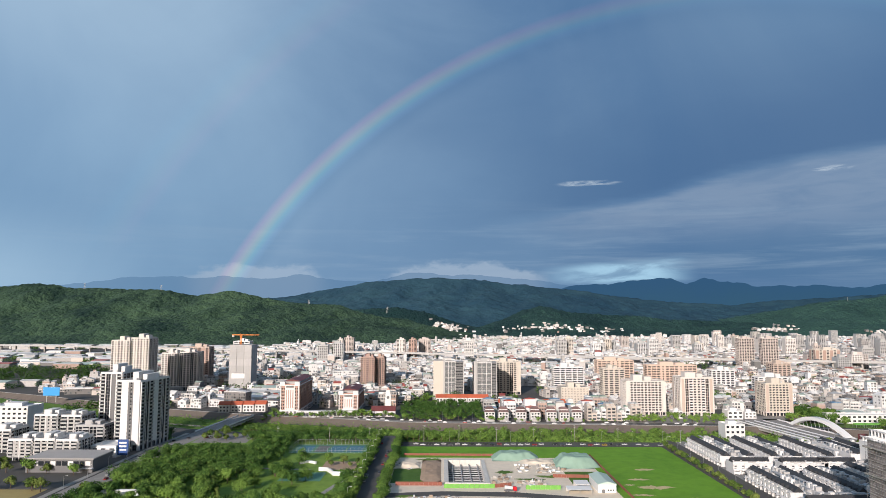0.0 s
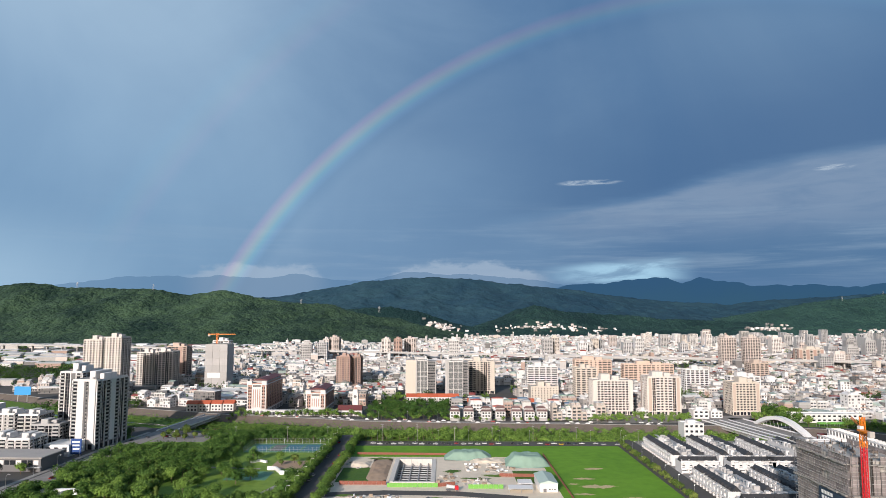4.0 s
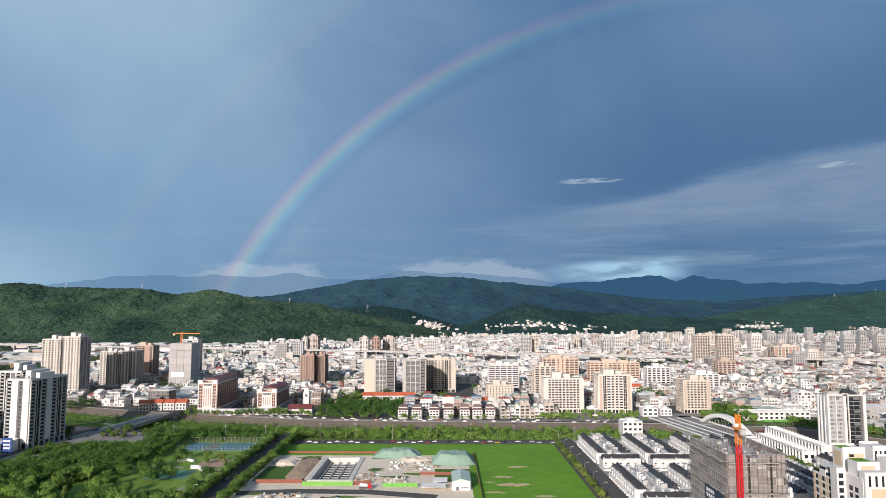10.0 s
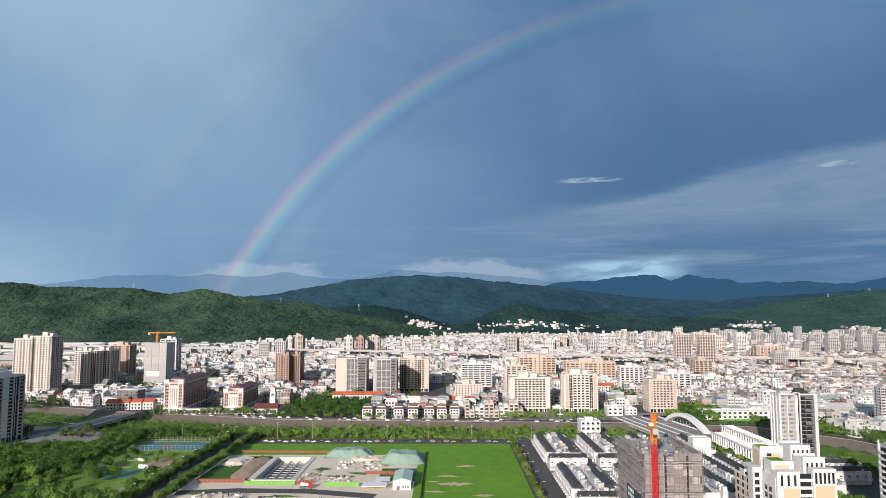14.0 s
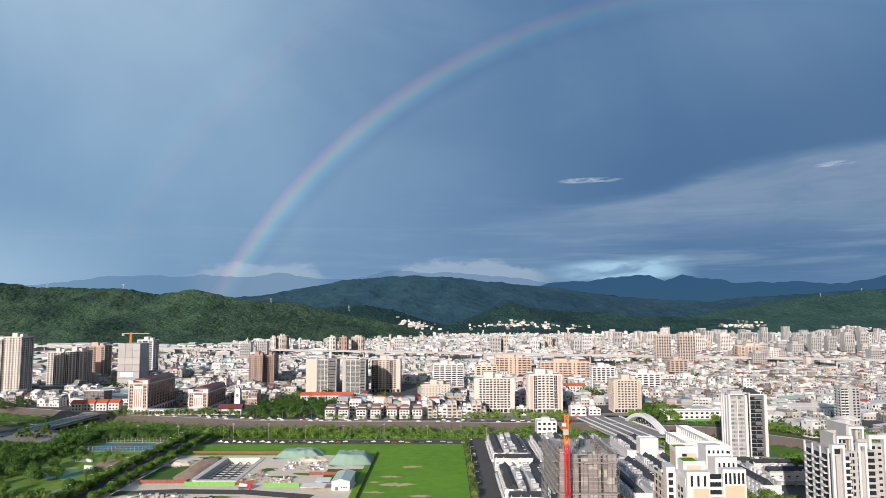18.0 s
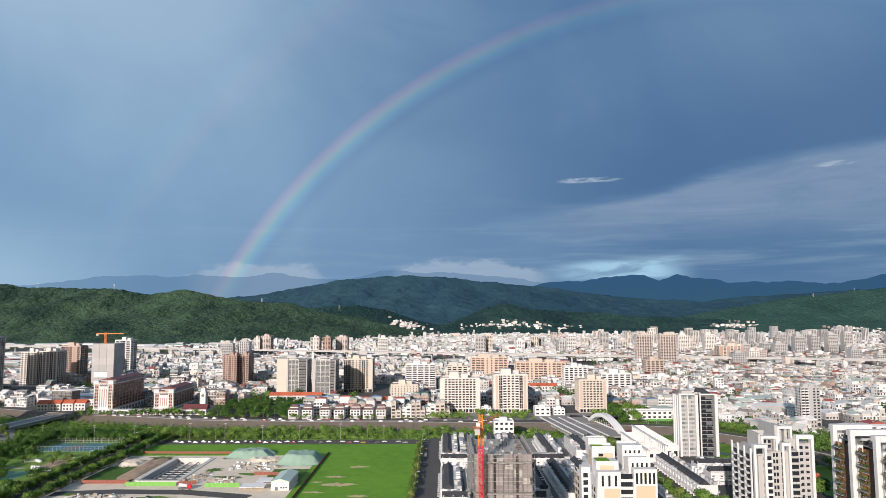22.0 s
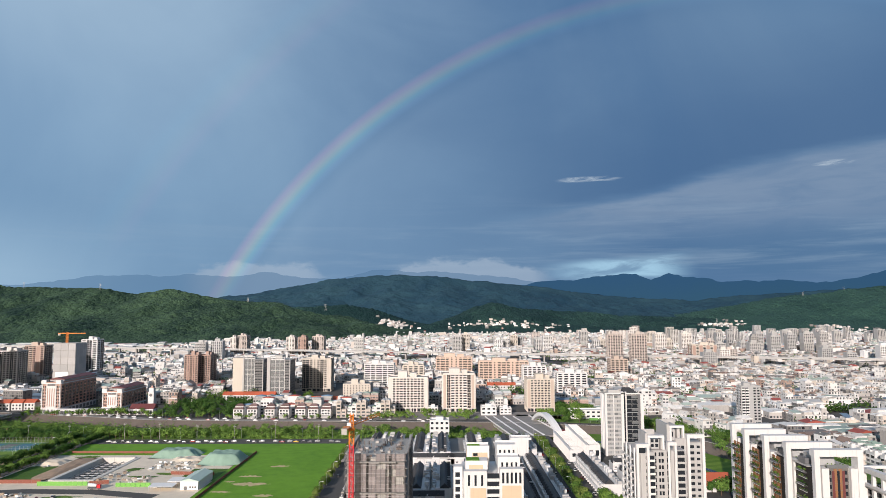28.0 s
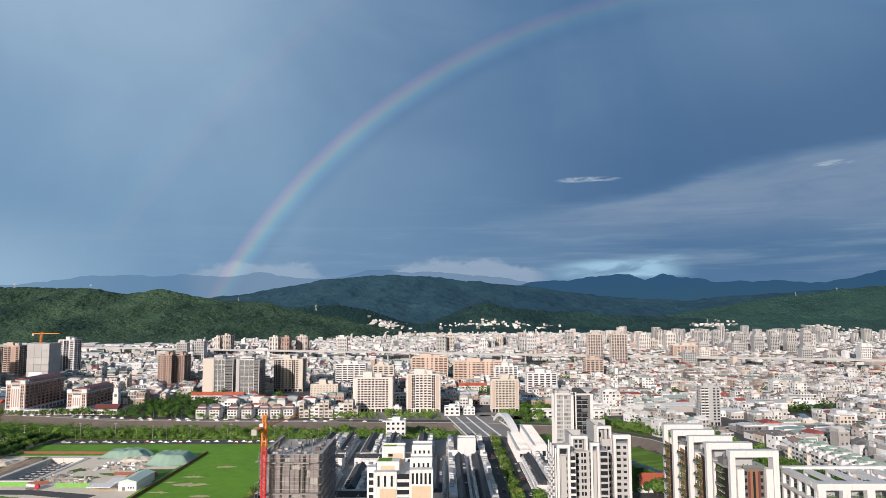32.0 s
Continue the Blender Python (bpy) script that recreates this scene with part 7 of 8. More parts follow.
def riverside_house():
    """Three white storeys with a dark red double-pitched roof."""
    t = thing("riverside_house", "white riverside house with a dark red pitched roof", "house", group="riverside houses")
    part("wall", Geo().box(-5, -6, 0, 5, 6, 9.2).box(-4.2, -2.0, 9.2, 4.2, 5.6, 11.6), WHITE, t)
    part("roof", Geo().poly([(-5.5, -6.6, 9.1), (5.5, -6.6, 9.1), (4.3, -2.1, 10.6), (-4.3, -2.1, 10.6), (-5.5, -2.1, 9.1), (5.5, -2.1, 9.1)], [(0, 1, 2, 3), (0, 3, 4), (1, 5, 2), (0, 4, 5, 1), (4, 3, 2, 5)]), OLDTILE, t)
    part("upper_roof", Geo().poly([(-4.8, -2.6, 11.6), (4.8, -2.6, 11.6), (4.8, 6.2, 11.6), (-4.8, 6.2, 11.6), (-2.4, 1.8, 13.8), (2.4, 1.8, 13.8)], [(0, 1, 5, 4), (1, 2, 5), (2, 3, 4, 5), (3, 0, 4), (3, 2, 1, 0)]), OLDTILE, t, "dull brown hipped tile roof")
    for z in (0.8, 3.6, 6.5):
        for x in (-4.0, -1.0, 2.0):
            part("window", Geo().box(x, -6.08, z, x + 1.9, -5.95, z + 1.6), GLASS, t)
    part("balcony", Geo().box(-4.6, -7.2, 3.0, 4.6, -6, 3.2).box(-4.6, -7.2, 3.2, 4.6, -7.05, 3.9).box(-2.6, -7.0, 6.0, 2.6, -6, 6.2).box(-2.6, -7.0, 6.2, 2.6, -6.85, 6.9), WHITE, t)
    part("porch", Geo().box(-3.8, -8.6, 0, 3.8, -7.2, 2.8), WALLGREY, t)
    return t


MAROONHOUSE = riverside_house()
HOUSES_USED = set()


def put_town(src, x, y, rz):
    if src.name in HOUSES_USED:
        copy_thing(src, pose(x, y, 0, 0, 0, rz))
    else:
        src.matrix_basis = pose(x, y, 0, 0, 0, rz)
        HOUSES_USED.add(src.name)


BUSY = [(-900, 1000, -545, 1270), (-181, 705, -146, 797), (-50, 690, 45, 795), (-22, 812, 110, 930), (-424, 832, -368, 875), (-405, 938, -342, 975), (-398, 1025, -356, 1060), (-314, 962, -274, 1004), (-124, 960, -82, 1012), (134, 775, 176, 812), (190, 706, 300, 748), (336, 706, 380, 745), (242, 1050, 306, 1084), (306, 1008, 390, 1040), (380, 655, 462, 690), (768, 1378, 828, 1414), (200, 845, 236, 875),
        (-360, 1116, -320, 1146), (574, 1294, 658, 1330), (514, 1044, 552, 1080), (398, 845, 444, 872), (360, 900, 400, 927), (146, 895, 194, 922), (526, 630, 564, 660), (-70, 712, -46, 740),
        (-300, 690, -190, 716), (-118, 705, -48, 783), (400, 600, 470, 680), (360, 700, 404, 740)]


def free(x, y, w, d):
    if abs((y - 1500) * 0.962 + (x - 20) * 0.2735) < 30 + d / 2:
        return False
    if any(a < x + w / 2 and x - w / 2 < c and b < y + d / 2 and y - d / 2 < e for a, b, c, e in BUSY):
        return False
    return float(river_gap(np.array(x), np.array(y))) > 58 + max(w, d) / 2


rng = random.Random(77)
near_count = 0
for x in (48, 62, 80, 94.5, 111, 124, 137):
    put_town(MAROONHOUSE, x, 684 + x % 2, 0)
    BUSY.append((x - 7, 672, x + 7, 694))
for i in range(12):
    src = HOUSES[(4, 12, 0, 8, 4)[i % 5]]
    put_town(src, 150 + i * 5.0, 688 + (i % 3), 0)
    BUSY.append((146 + i * 5.0, 676, 153 + i * 5.0, 698))


def tiled_house():
    """Two storeys under an orange-red hipped roof."""
    t = thing("tiled_house", "low white house with an orange-red tile roof", "house", group="tiled houses")
    part("wall", Geo().box(-6, -5, 0, 6, 5, 8), WALLS[1], t)
    part("roof", Geo().gable(-6.6, -5.6, 8, 6.6, 5.6, 11.6, "x", 0.2), REDTILE, t)
    for z in (1, 4.6):
        for x in (-4.5, -0.8, 2.8):
            part("window", Geo().box(x, -5.08, z, x + 1.8, -4.95, z + 1.8), GLASS, t)
    return t


TILED = tiled_house()
for i, (x, y) in enumerate([(-2 + k * 12.6, 806) for k in range(5)] + [(70 + k * 12.6, 762) for k in range(6)] + [(-240 + k * 12.6, 738 + k * 2) for k in range(4)] + [(322 + k * 12.6, 900) for k in range(3)]):
    put_town(TILED, x, y, 0)
    BUSY.append((x - 7, y - 7, x + 7, y + 7))
near_rows = []


def town_row(y, x0, x1, step_gap, limit):
    """A street of houses side by side along x, with side lanes."""
    global near_count
    x = x0
    while x < x1 and near_count < limit:
        src = rng.choice(HOUSES)
        k = HOUSES.index(src)
        w, d = (4.8, 6.5, 9.0, 12.5)[k % 4], (11, 14, 16, 13)[(k // 2) % 4]
        if free(x + w / 2, y, w, d):
            put_town(src, x + w / 2, y + rng.uniform(-0.8, 0.8), 0 if rng.random() < 0.75 else 180)
            near_count += 1
        x += w + (rng.uniform(0.1, 0.6) if rng.random() < 0.85 else step_gap)


for k in range(20):
    y = 392 + k * 5.2
    for x, rz in ((556, -90), (569, 90)):
        if float(river_gap(np.array(float(x)), np.array(float(y)))) > 48:
            put_town(HOUSES[(8, 0, 8, 8, 12)[(k + (x > 560)) % 5]], x, y, rz)
            near_count += 1
near_count = 46
for j, (y, end) in enumerate(((708, 190), (728, 500), (748, 500))):
    town_row(y, 40, end, 7, 98)

# far streets: real boxes, joined by material, too small to pick apart
CITYWALL = palette_material("far_house_walls", [(0.0, (0.70, 0.685, 0.67)), (0.30, (0.50, 0.48, 0.465)), (0.50, (0.60, 0.535, 0.49)), (0.60, (0.40, 0.385, 0.37)), (0.79, (0.40, 0.29, 0.245)), (0.83, (0.19, 0.185, 0.18)), (0.93, (0.78, 0.775, 0.77))])
CITYROOF = palette_material("far_house_roofs", [(0.0, (0.74, 0.73, 0.715)), (0.36, (0.50, 0.49, 0.48)), (0.54, (0.20, 0.195, 0.19)), (0.66, (0.38, 0.46, 0.40)), (0.78, (0.78, 0.77, 0.75)), (0.89, (0.36, 0.09, 0.07)), (0.94, (0.27, 0.19, 0.155)), (0.98, (0.17, 0.25, 0.35))], 0.55)
PALEROOF = palette_material("pale_tin_roofs", [(0.0, (0.76, 0.75, 0.735)), (0.46, (0.46, 0.55, 0.49)), (0.62, (0.58, 0.57, 0.55)), (0.80, (0.36, 0.09, 0.07)), (0.86, (0.78, 0.775, 0.76))], 0.55)
NEARWALL = palette_material("town_house_walls", [(0.0, (0.68, 0.665, 0.65)), (0.28, (0.50, 0.47, 0.445)), (0.46, (0.37, 0.35, 0.33)), (0.59, (0.61, 0.53, 0.46)), (0.68, (0.43, 0.31, 0.255)), (0.73, (0.21, 0.20, 0.195)), (0.84, (0.78, 0.77, 0.76))])
NEARROOF = palette_material("town_house_roofs", [(0.0, (0.52, 0.505, 0.49)), (0.20, (0.17, 0.165, 0.16)), (0.34, (0.36, 0.44, 0.385)), (0.47, (0.76, 0.75, 0.73)), (0.83, (0.36, 0.085, 0.06)), (0.90, (0.26, 0.185, 0.15)), (0.97, (0.16, 0.24, 0.33))], 0.55)
MIXWALL = palette_material("old_town_walls", [(0.0, (0.70, 0.685, 0.67)), (0.34, (0.43, 0.41, 0.395)), (0.52, (0.60, 0.53, 0.46)), (0.66, (0.41, 0.30, 0.25)), (0.75, (0.19, 0.185, 0.18)), (0.86, (0.76, 0.755, 0.75))])
MIXROOF = palette_material("old_town_roofs", [(0.0, (0.36, 0.35, 0.34)), (0.20, (0.15, 0.145, 0.14)), (0.36, (0.32, 0.40, 0.34)), (0.48, (0.72, 0.71, 0.695)), (0.78, (0.34, 0.08, 0.065)), (0.85, (0.24, 0.165, 0.135)), (0.93, (0.50, 0.49, 0.48))], 0.6)


def hollow(g, x0, y0, z0, x1, y1, z1):
    """A box that stands on something: no underside."""
    g.poly([(x0, y0, z0), (x1, y0, z0), (x1, y1, z0), (x0, y1, z0), (x0, y0, z1), (x1, y0, z1), (x1, y1, z1), (x0, y1, z1)],
           [(0, 1, 5, 4), (1, 2, 6, 5), (2, 3, 7, 6), (3, 0, 4, 7), (4, 5, 6, 7)])


def far_town(x0, x1, y0, y1, seed, sparse=0.06, bx=58.0, by=34.0, name="far_houses", turn=0.0, sheds=0.16, roofmat=None, wallmat=None, swing=14.0, trees=0.42):
    rng = random.Random(seed)
    leaves = Geo()
    px, py, ct, st = (x0 + x1) / 2, (y0 + y1) / 2, math.cos(math.radians(turn)), math.sin(math.radians(turn))
    walls, roofs, glass, tanks = Geo(), Geo(), Geo(), Geo()
    ny, nx = int((y1 - y0) / by), int((x1 - x0) / bx)
    for j in range(ny):
        for i in range(nx):
            ox, oy = x0 + i * bx + rng.uniform(-3, 3) + (j % 3) * 9, y0 + j * by
            if rng.random() < sparse:
                fine = 14 if oy < 1300 else 7
                for c in range(rng.randint(5, 11)):
                    cx, cy, hh = ox + rng.uniform(0, bx * 0.8), oy + rng.uniform(0, by * 0.7), rng.uniform(6, 11)
                    if free(cx, cy, 6, 6):
                        for q in range(fine):
                            d = Vector((rng.gauss(0, 1), rng.gauss(0, 1), rng.gauss(0, 1))).normalized()
                            leaf(leaves, Vector((cx + d.x * 4, cy + d.y * 4, hh * (0.55 + 0.45 * d.z))), rng, 2.1 if fine > 10 else 3.0)
                continue
            big = rng.random()
            starts = [len(geo.v) for geo in (walls, roofs, glass, tanks, leaves)]
            for row in range(2):
                x, y = ox, oy + row * 13.5
                while x < ox + bx - 7:
                    if big < sheds:
                        w, d, h = rng.uniform(18, 38), 13.3, rng.uniform(4.5, 8)
                    else:
                        w, d, h = rng.choice((4.8, 5.5, 7, 9, 11, 14)), rng.uniform(9, 12.5), 3.2 * rng.choice((1, 1, 2, 2, 2, 3, 3, 4)) + 0.6
                    if rng.random() < 0.03:
                        h += 10
                    cx, cy = x + w / 2, y + d / 2 + (len(walls.v) * 7 % 11) * 0.08
                    x += w + 0.2
                    if not free(px + ct * (cx - px) - st * (cy - py), py + st * (cx - px) + ct * (cy - py), w + 2 * abs(st) * d, d + 2 * abs(st) * w):
                        continue
                    hollow(walls, cx - w / 2, cy - d / 2, 0, cx + w / 2, cy + d / 2, h)
                    n = max(1, int(w / 3))
                    if cy < 1150:
                        for f in range(int(h / 3.3)):
                            z = 1.2 + 3.3 * f
                            for k in range(n):
                                u = cx - w / 2 + (k + 0.5) * w / n
                                if rng.random() < (0.72 if cy < 900 else 0.34):
                                    a = rng.choice((0.6, 0.9, 1.3))
                                    glass.poly([(u - a, cy - d / 2 - 0.06, z - 0.2), (u + a, cy - d / 2 - 0.06, z - 0.2), (u + a, cy - d / 2 - 0.06, z + 1.7), (u - a, cy - d / 2 - 0.06, z + 1.7)], [(0, 1, 2, 3)])
                            if cy < 1000 and rng.random() < 0.35:
                                u = cx + rng.uniform(-0.3, 0.3) * w
                                roofs.box(u - 1.2, cy - d / 2 - 0.9, z + 1.6, u + 1.2, cy - d / 2, z + 1.75)
                            if f and cy < 1150 and rng.random() < 0.5:
                                walls.box(cx - w / 2 + 0.1, cy - d / 2 - 1.0, z - 1.3, cx + w / 2 - 0.1, cy - d / 2, z - 0.3)
                    if cy < 1300:
                        for f in range(int(h / 3.3)):
                            for k in range(2):
                                sx = cx + (w / 2 + 0.06 if cx < 100 else -w / 2 - 0.06)
                                sy, z = cy - d * 0.3 + k * d * 0.4, 1.3 + 3.3 * f
                                if rng.random() < 0.7:
                                    glass.poly([(sx, sy, z), (sx, sy + 1.6, z), (sx, sy + 1.6, z + 1.5), (sx, sy, z + 1.5)], [(0, 1, 2, 3)])
                        if rng.random() < 0.6:
                            tx, ty = cx + rng.uniform(-0.3, 0.3) * w, cy - d * rng.uniform(0.2, 0.4)
                            tanks.tube([(tx, ty, h), (tx, ty, h + 2.0)], 0.8, 6)
                        if rng.random() < 0.5:
                            walls.box(cx - w / 2, cy - d / 2, h, cx + w / 2, cy - d / 2 + 0.25, h + 1.0)
                    if big < sheds:
                        roofs.gable(cx - w / 2 - 0.2, cy - d / 2 - 0.2, h, cx + w / 2 + 0.2, cy + d / 2 + 0.2, h + rng.uniform(1.0, 2.0), rng.choice("xy"), 0.12)
                        continue
                    if cy < 1150:
                        for q in range(rng.randint(1, 3)):
                            u, v, s = cx + rng.uniform(-0.38, 0.38) * w, cy + rng.uniform(-0.45, 0.3) * d, rng.uniform(0.5, 1.3)
                            hollow(walls, u - s, v - s * 0.8, h, u + s, v + s * 0.8, h + rng.uniform(0.8, 2.2))
                    way = rng.random()
                    if way < 0.20:
                        y2 = cy - d / 2 + rng.uniform(0.5, d * 0.5)
                        hollow(walls, cx - w / 2 + 0.3, y2, h, cx + w / 2 - 0.3, cy + d / 2 - 0.3, h + 2.5)
                        roofs.gable(cx - w / 2, y2 - 0.5, h + 2.5, cx + w / 2, cy + d / 2, h + rng.uniform(3.0, 4.4), rng.choice("xxy"), 0.12)
                    elif way < 0.46:
                        # lean-to of tin over the back of the flat roof
                        x2, x3, y2 = cx - w / 2 + rng.uniform(0, 0.3) * w, cx + w / 2 - rng.uniform(0, 0.3) * w, cy - d / 2 + rng.uniform(0.1, 0.6) * d
                        z2, z3 = h + rng.uniform(1.6, 2.4), h + rng.uniform(2.8, 4.6)
                        if (z2 < z3) == (rng.random() < 0.2):
                            z2, z3 = z3, z2
                        hollow(walls, x2 + 0.3, y2 + 0.6, h, x3 - 0.3, cy + d / 2 - 0.2, min(z2, z3) - 0.1)
                        roofs.poly([(x2, y2, z2), (x3, y2, z2), (x3, cy + d / 2, z3), (x2, cy + d / 2, z3), (x2, y2, z2 - 0.15), (x3, y2, z2 - 0.15), (x3, cy + d / 2, z3 - 0.15), (x2, cy + d / 2, z3 - 0.15)],
                                   [(0, 1, 2, 3), (0, 4, 5, 1), (1, 5, 6, 2), (2, 6, 7, 3), (3, 7, 4, 0), (7, 6, 5, 4)])
                    elif way < 0.54:
                        y2 = cy - d / 2 + rng.uniform(0.2, 0.4) * d
                        hollow(walls, cx - w / 2 + 0.1, y2, h, cx + w / 2 - 0.1, cy + d / 2 - 0.1, h + 3.2)
                        if cy < 1300:
                            for q in range(n):
                                u = cx - w / 2 + (q + 0.5) * w / n
                                glass.poly([(u - 0.9, y2 - 0.06, h + 0.4), (u + 0.9, y2 - 0.06, h + 0.4), (u + 0.9, y2 - 0.06, h + 2.5), (u - 0.9, y2 - 0.06, h + 2.5)], [(0, 1, 2, 3)])
                        roofs.box(cx - w / 2 - 0.2, y2 - 0.7, h + 3.2, cx + w / 2 + 0.2, cy + d / 2, h + 3.4)
                    elif way < 0.86:
                        roofs.gable(cx - w / 2 - 0.2, cy - d / 2 - 0.2, h, cx + w / 2 + 0.2, cy + d / 2 + 0.2, h + rng.uniform(1.6, 3.4), rng.choice("xxxy"), 0.12)
                    else:
                        roofs.box(cx - w / 2 + 0.1, cy - d / 2 + 0.1, h, cx + w / 2 - 0.1, cy + d / 2 - 0.1, h + 0.15)
                        hollow(walls, cx - w * 0.25, cy, h, cx + w * 0.15, cy + d * 0.35, h + 2.6)
                    if rng.random() < trees:
                        tx, ty, hh = cx + rng.uniform(-0.5, 0.5) * w, cy - d / 2 - rng.uniform(1.5, 3.0), rng.uniform(4, 9)
                        for q in range(9 if cy < 1200 else 5):
                            e = Vector((rng.gauss(0, 1), rng.gauss(0, 1), rng.gauss(0, 1))).normalized()
                            leaf(leaves, Vector((tx + e.x * 2.2, ty + e.y * 1.6, hh * (0.6 + 0.35 * e.z))), rng, 1.3 if cy < 1200 else 2.0)
            # each block of streets lies at its own slight angle
            ang = math.radians(swing) * math.sin(ox / 210 + oy / 130 + seed)
            ca, sa, mx, my = math.cos(ang), math.sin(ang), ox + bx / 2, oy + by / 2
            for geo, n0 in zip((walls, roofs, glass, tanks, leaves), starts):
                geo.v[n0:] = [(ca * (x - mx) - sa * (y - my) + mx, sa * (x - mx) + ca * (y - my) + my, z) for x, y, z in geo.v[n0:]]
    t = thing(name, "dense low town houses, white and grey, tin roofs", "houses", kind="stuff")
    for geo in (walls, roofs, glass, tanks, leaves):
        geo.v = [(ct * (x - px) - st * (y - py) + px, st * (x - px) + ct * (y - py) + py, z) for x, y, z in geo.v]
    part("walls", walls, wallmat or CITYWALL, t, kind="stuff")
    part("roofs", roofs, roofmat or CITYROOF, t, kind="stuff")
    if leaves.v:
        part("trees", leaves, LEAF, t, kind="stuff")
    if glass.v:
        part("glazing", glass, TOWNGLASS, t, kind="stuff")
    if tanks.v:
        part("water_tanks", tanks, STEEL, t, kind="stuff")
    return t


far_town(-330, 130, 770, 1004, 201, 0.22, wallmat=NEARWALL, roofmat=MIXROOF, trees=0.6)
far_town(130, 640, 770, 1004, 221, 0.15, wallmat=NEARWALL, roofmat=NEARROOF)
far_town(545, 800, 534, 640, 210, 0.08, turn=12, wallmat=NEARWALL, roofmat=NEARROOF)
far_town(583, 720, 395, 532, 220, 0.08, turn=90, wallmat=NEARWALL, roofmat=NEARROOF)
far_town(540, 650, 640, 800, 211, 0.12, 40, 30, turn=12, sheds=0.22, roofmat=PALEROOF, wallmat=NEARWALL)
far_town(720, 800, 430, 534, 212, wallmat=NEARWALL, roofmat=NEARROOF)
far_town(400, 560, 690, 776, 213, 0.12, 44, 30, sheds=0.25, roofmat=PALEROOF, wallmat=NEARWALL)
far_town(446, 560, 562, 690, 214, 0.14, 40, 30, turn=10, sheds=0.2, roofmat=PALEROOF, wallmat=NEARWALL)
far_town(-620, 430, 1004, 1300, 202, 0.16, sheds=0.26)
far_town(430, 1100, 1004, 1300, 222, 0.24, sheds=0.12, wallmat=MIXWALL, roofmat=MIXROOF, trees=0.5)
far_town(640, 1000, 560, 1004, 203, 0.14, turn=16, sheds=0.14, wallmat=MIXWALL, roofmat=NEARROOF, trees=0.5)
far_town(-560, -330, 880, 1300, 204, 0.25)
far_town(-470, 480, 1300, 1720, 205, 0.16, sheds=0.34, roofmat=PALEROOF)
far_town(480, 1350, 1300, 1720, 225, 0.30, sheds=0.2, wallmat=MIXWALL, roofmat=MIXROOF, trees=0.5)
far_town(-500, 650, 1720, 2250, 206, 0.18, 66, 40, sheds=0.4, roofmat=PALEROOF)
far_town(650, 1750, 1720, 2250, 226, 0.34, 66, 40, sheds=0.2, wallmat=MIXWALL, roofmat=CITYROOF, trees=0.5)
far_town(-100, 2100, 2250, 2900, 207, 0.26, 70, 44, sheds=0.34, roofmat=PALEROOF)
far_town(-520, -250, 700, 880, 208, 0.30)
far_town(800, 1000, 430, 560, 209, 0.05, wallmat=NEARWALL, roofmat=NEARROOF)


def far_sheds(x0, x1, y0, y1, n, seed):
    """Low wide workshops with pale roofs, and trees between them."""
    rng = random.Random(seed)
    walls, roofs, leaves = Geo(), Geo(), Geo()
    for i in range(n):
        x, y, w, d, h = rng.uniform(x0, x1), rng.uniform(y0, y1), rng.uniform(20, 60), rng.uniform(14, 30), rng.uniform(5, 10)
        if not free(x, y, w, d):
            continue
        walls.box(x - w / 2, y - d / 2, 0, x + w / 2, y + d / 2, h)
        roofs.gable(x - w / 2 - 0.5, y - d / 2 - 0.5, h, x + w / 2 + 0.5, y + d / 2 + 0.5, h + 2, "x", 0.2)
        for k in range(60):
            leaf(leaves, Vector((x + w / 2 + rng.uniform(0, 25), y - d / 2 + rng.uniform(-8, 8), rng.uniform(1, 7))), rng, 2.2)
    t = thing("far_workshops", "low wide workshops with pale tin roofs among trees", "workshops", kind="stuff")
    part("walls", walls, CITYWALL, t, kind="stuff")
    part("roofs", roofs, PALEROOF, t, kind="stuff")
    part("shrubs", leaves, LEAF, t, kind="stuff")


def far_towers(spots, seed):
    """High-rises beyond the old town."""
    rng = random.Random(seed)
    for x, y, w, h in spots:
        d = w * 0.8
        f = int(h / 3.3)
        mat = rng.choice([GREY, WALLGREY, WALLS[2], CONCRETE, GREY, WALLGREY, WHITE, PINKWHITE] if x > 900 else [WHITE, PINKWHITE, TWINPINK, WALLGREY, WALLS[1], CREAM, GREY])
        t = thing("high_rise", "distant pale high-rise apartment tower", "building", x, y, group="distant high-rises")
        part("wall", Geo().box(-w / 2, -d / 2, 0, w / 2, d / 2, h), mat, t)
        g, p = Geo(), Geo()
        n = max(3, int(w / 4))
        for k in range(n):
            u = -w / 2 + (k + 0.5) * w / n
            for q in range(f):
                g.poly([(u - w / n * 0.28, -d / 2 - 0.08, 3.3 * q + 1.2), (u + w / n * 0.28, -d / 2 - 0.08, 3.3 * q + 1.2), (u + w / n * 0.28, -d / 2 - 0.08, 3.3 * q + 2.9), (u - w / n * 0.28, -d / 2 - 0.08, 3.3 * q + 2.9)], [(0, 1, 2, 3)])
            p.box(u + w / n * 0.42, -d / 2 - 0.7, 0, u + w / n * 0.58, -d / 2, h)
        part("glazing", g, GLASS, t, kind="stuff")
        part("fin", p, rng.choice([WHITE, WALLGREY, mat]), t, kind="stuff")
        if y < 1800:
            part("roof_house", Geo().box(-w * 0.25, -d * 0.2, h, w * 0.2, d * 0.2, h + 5), mat, t)


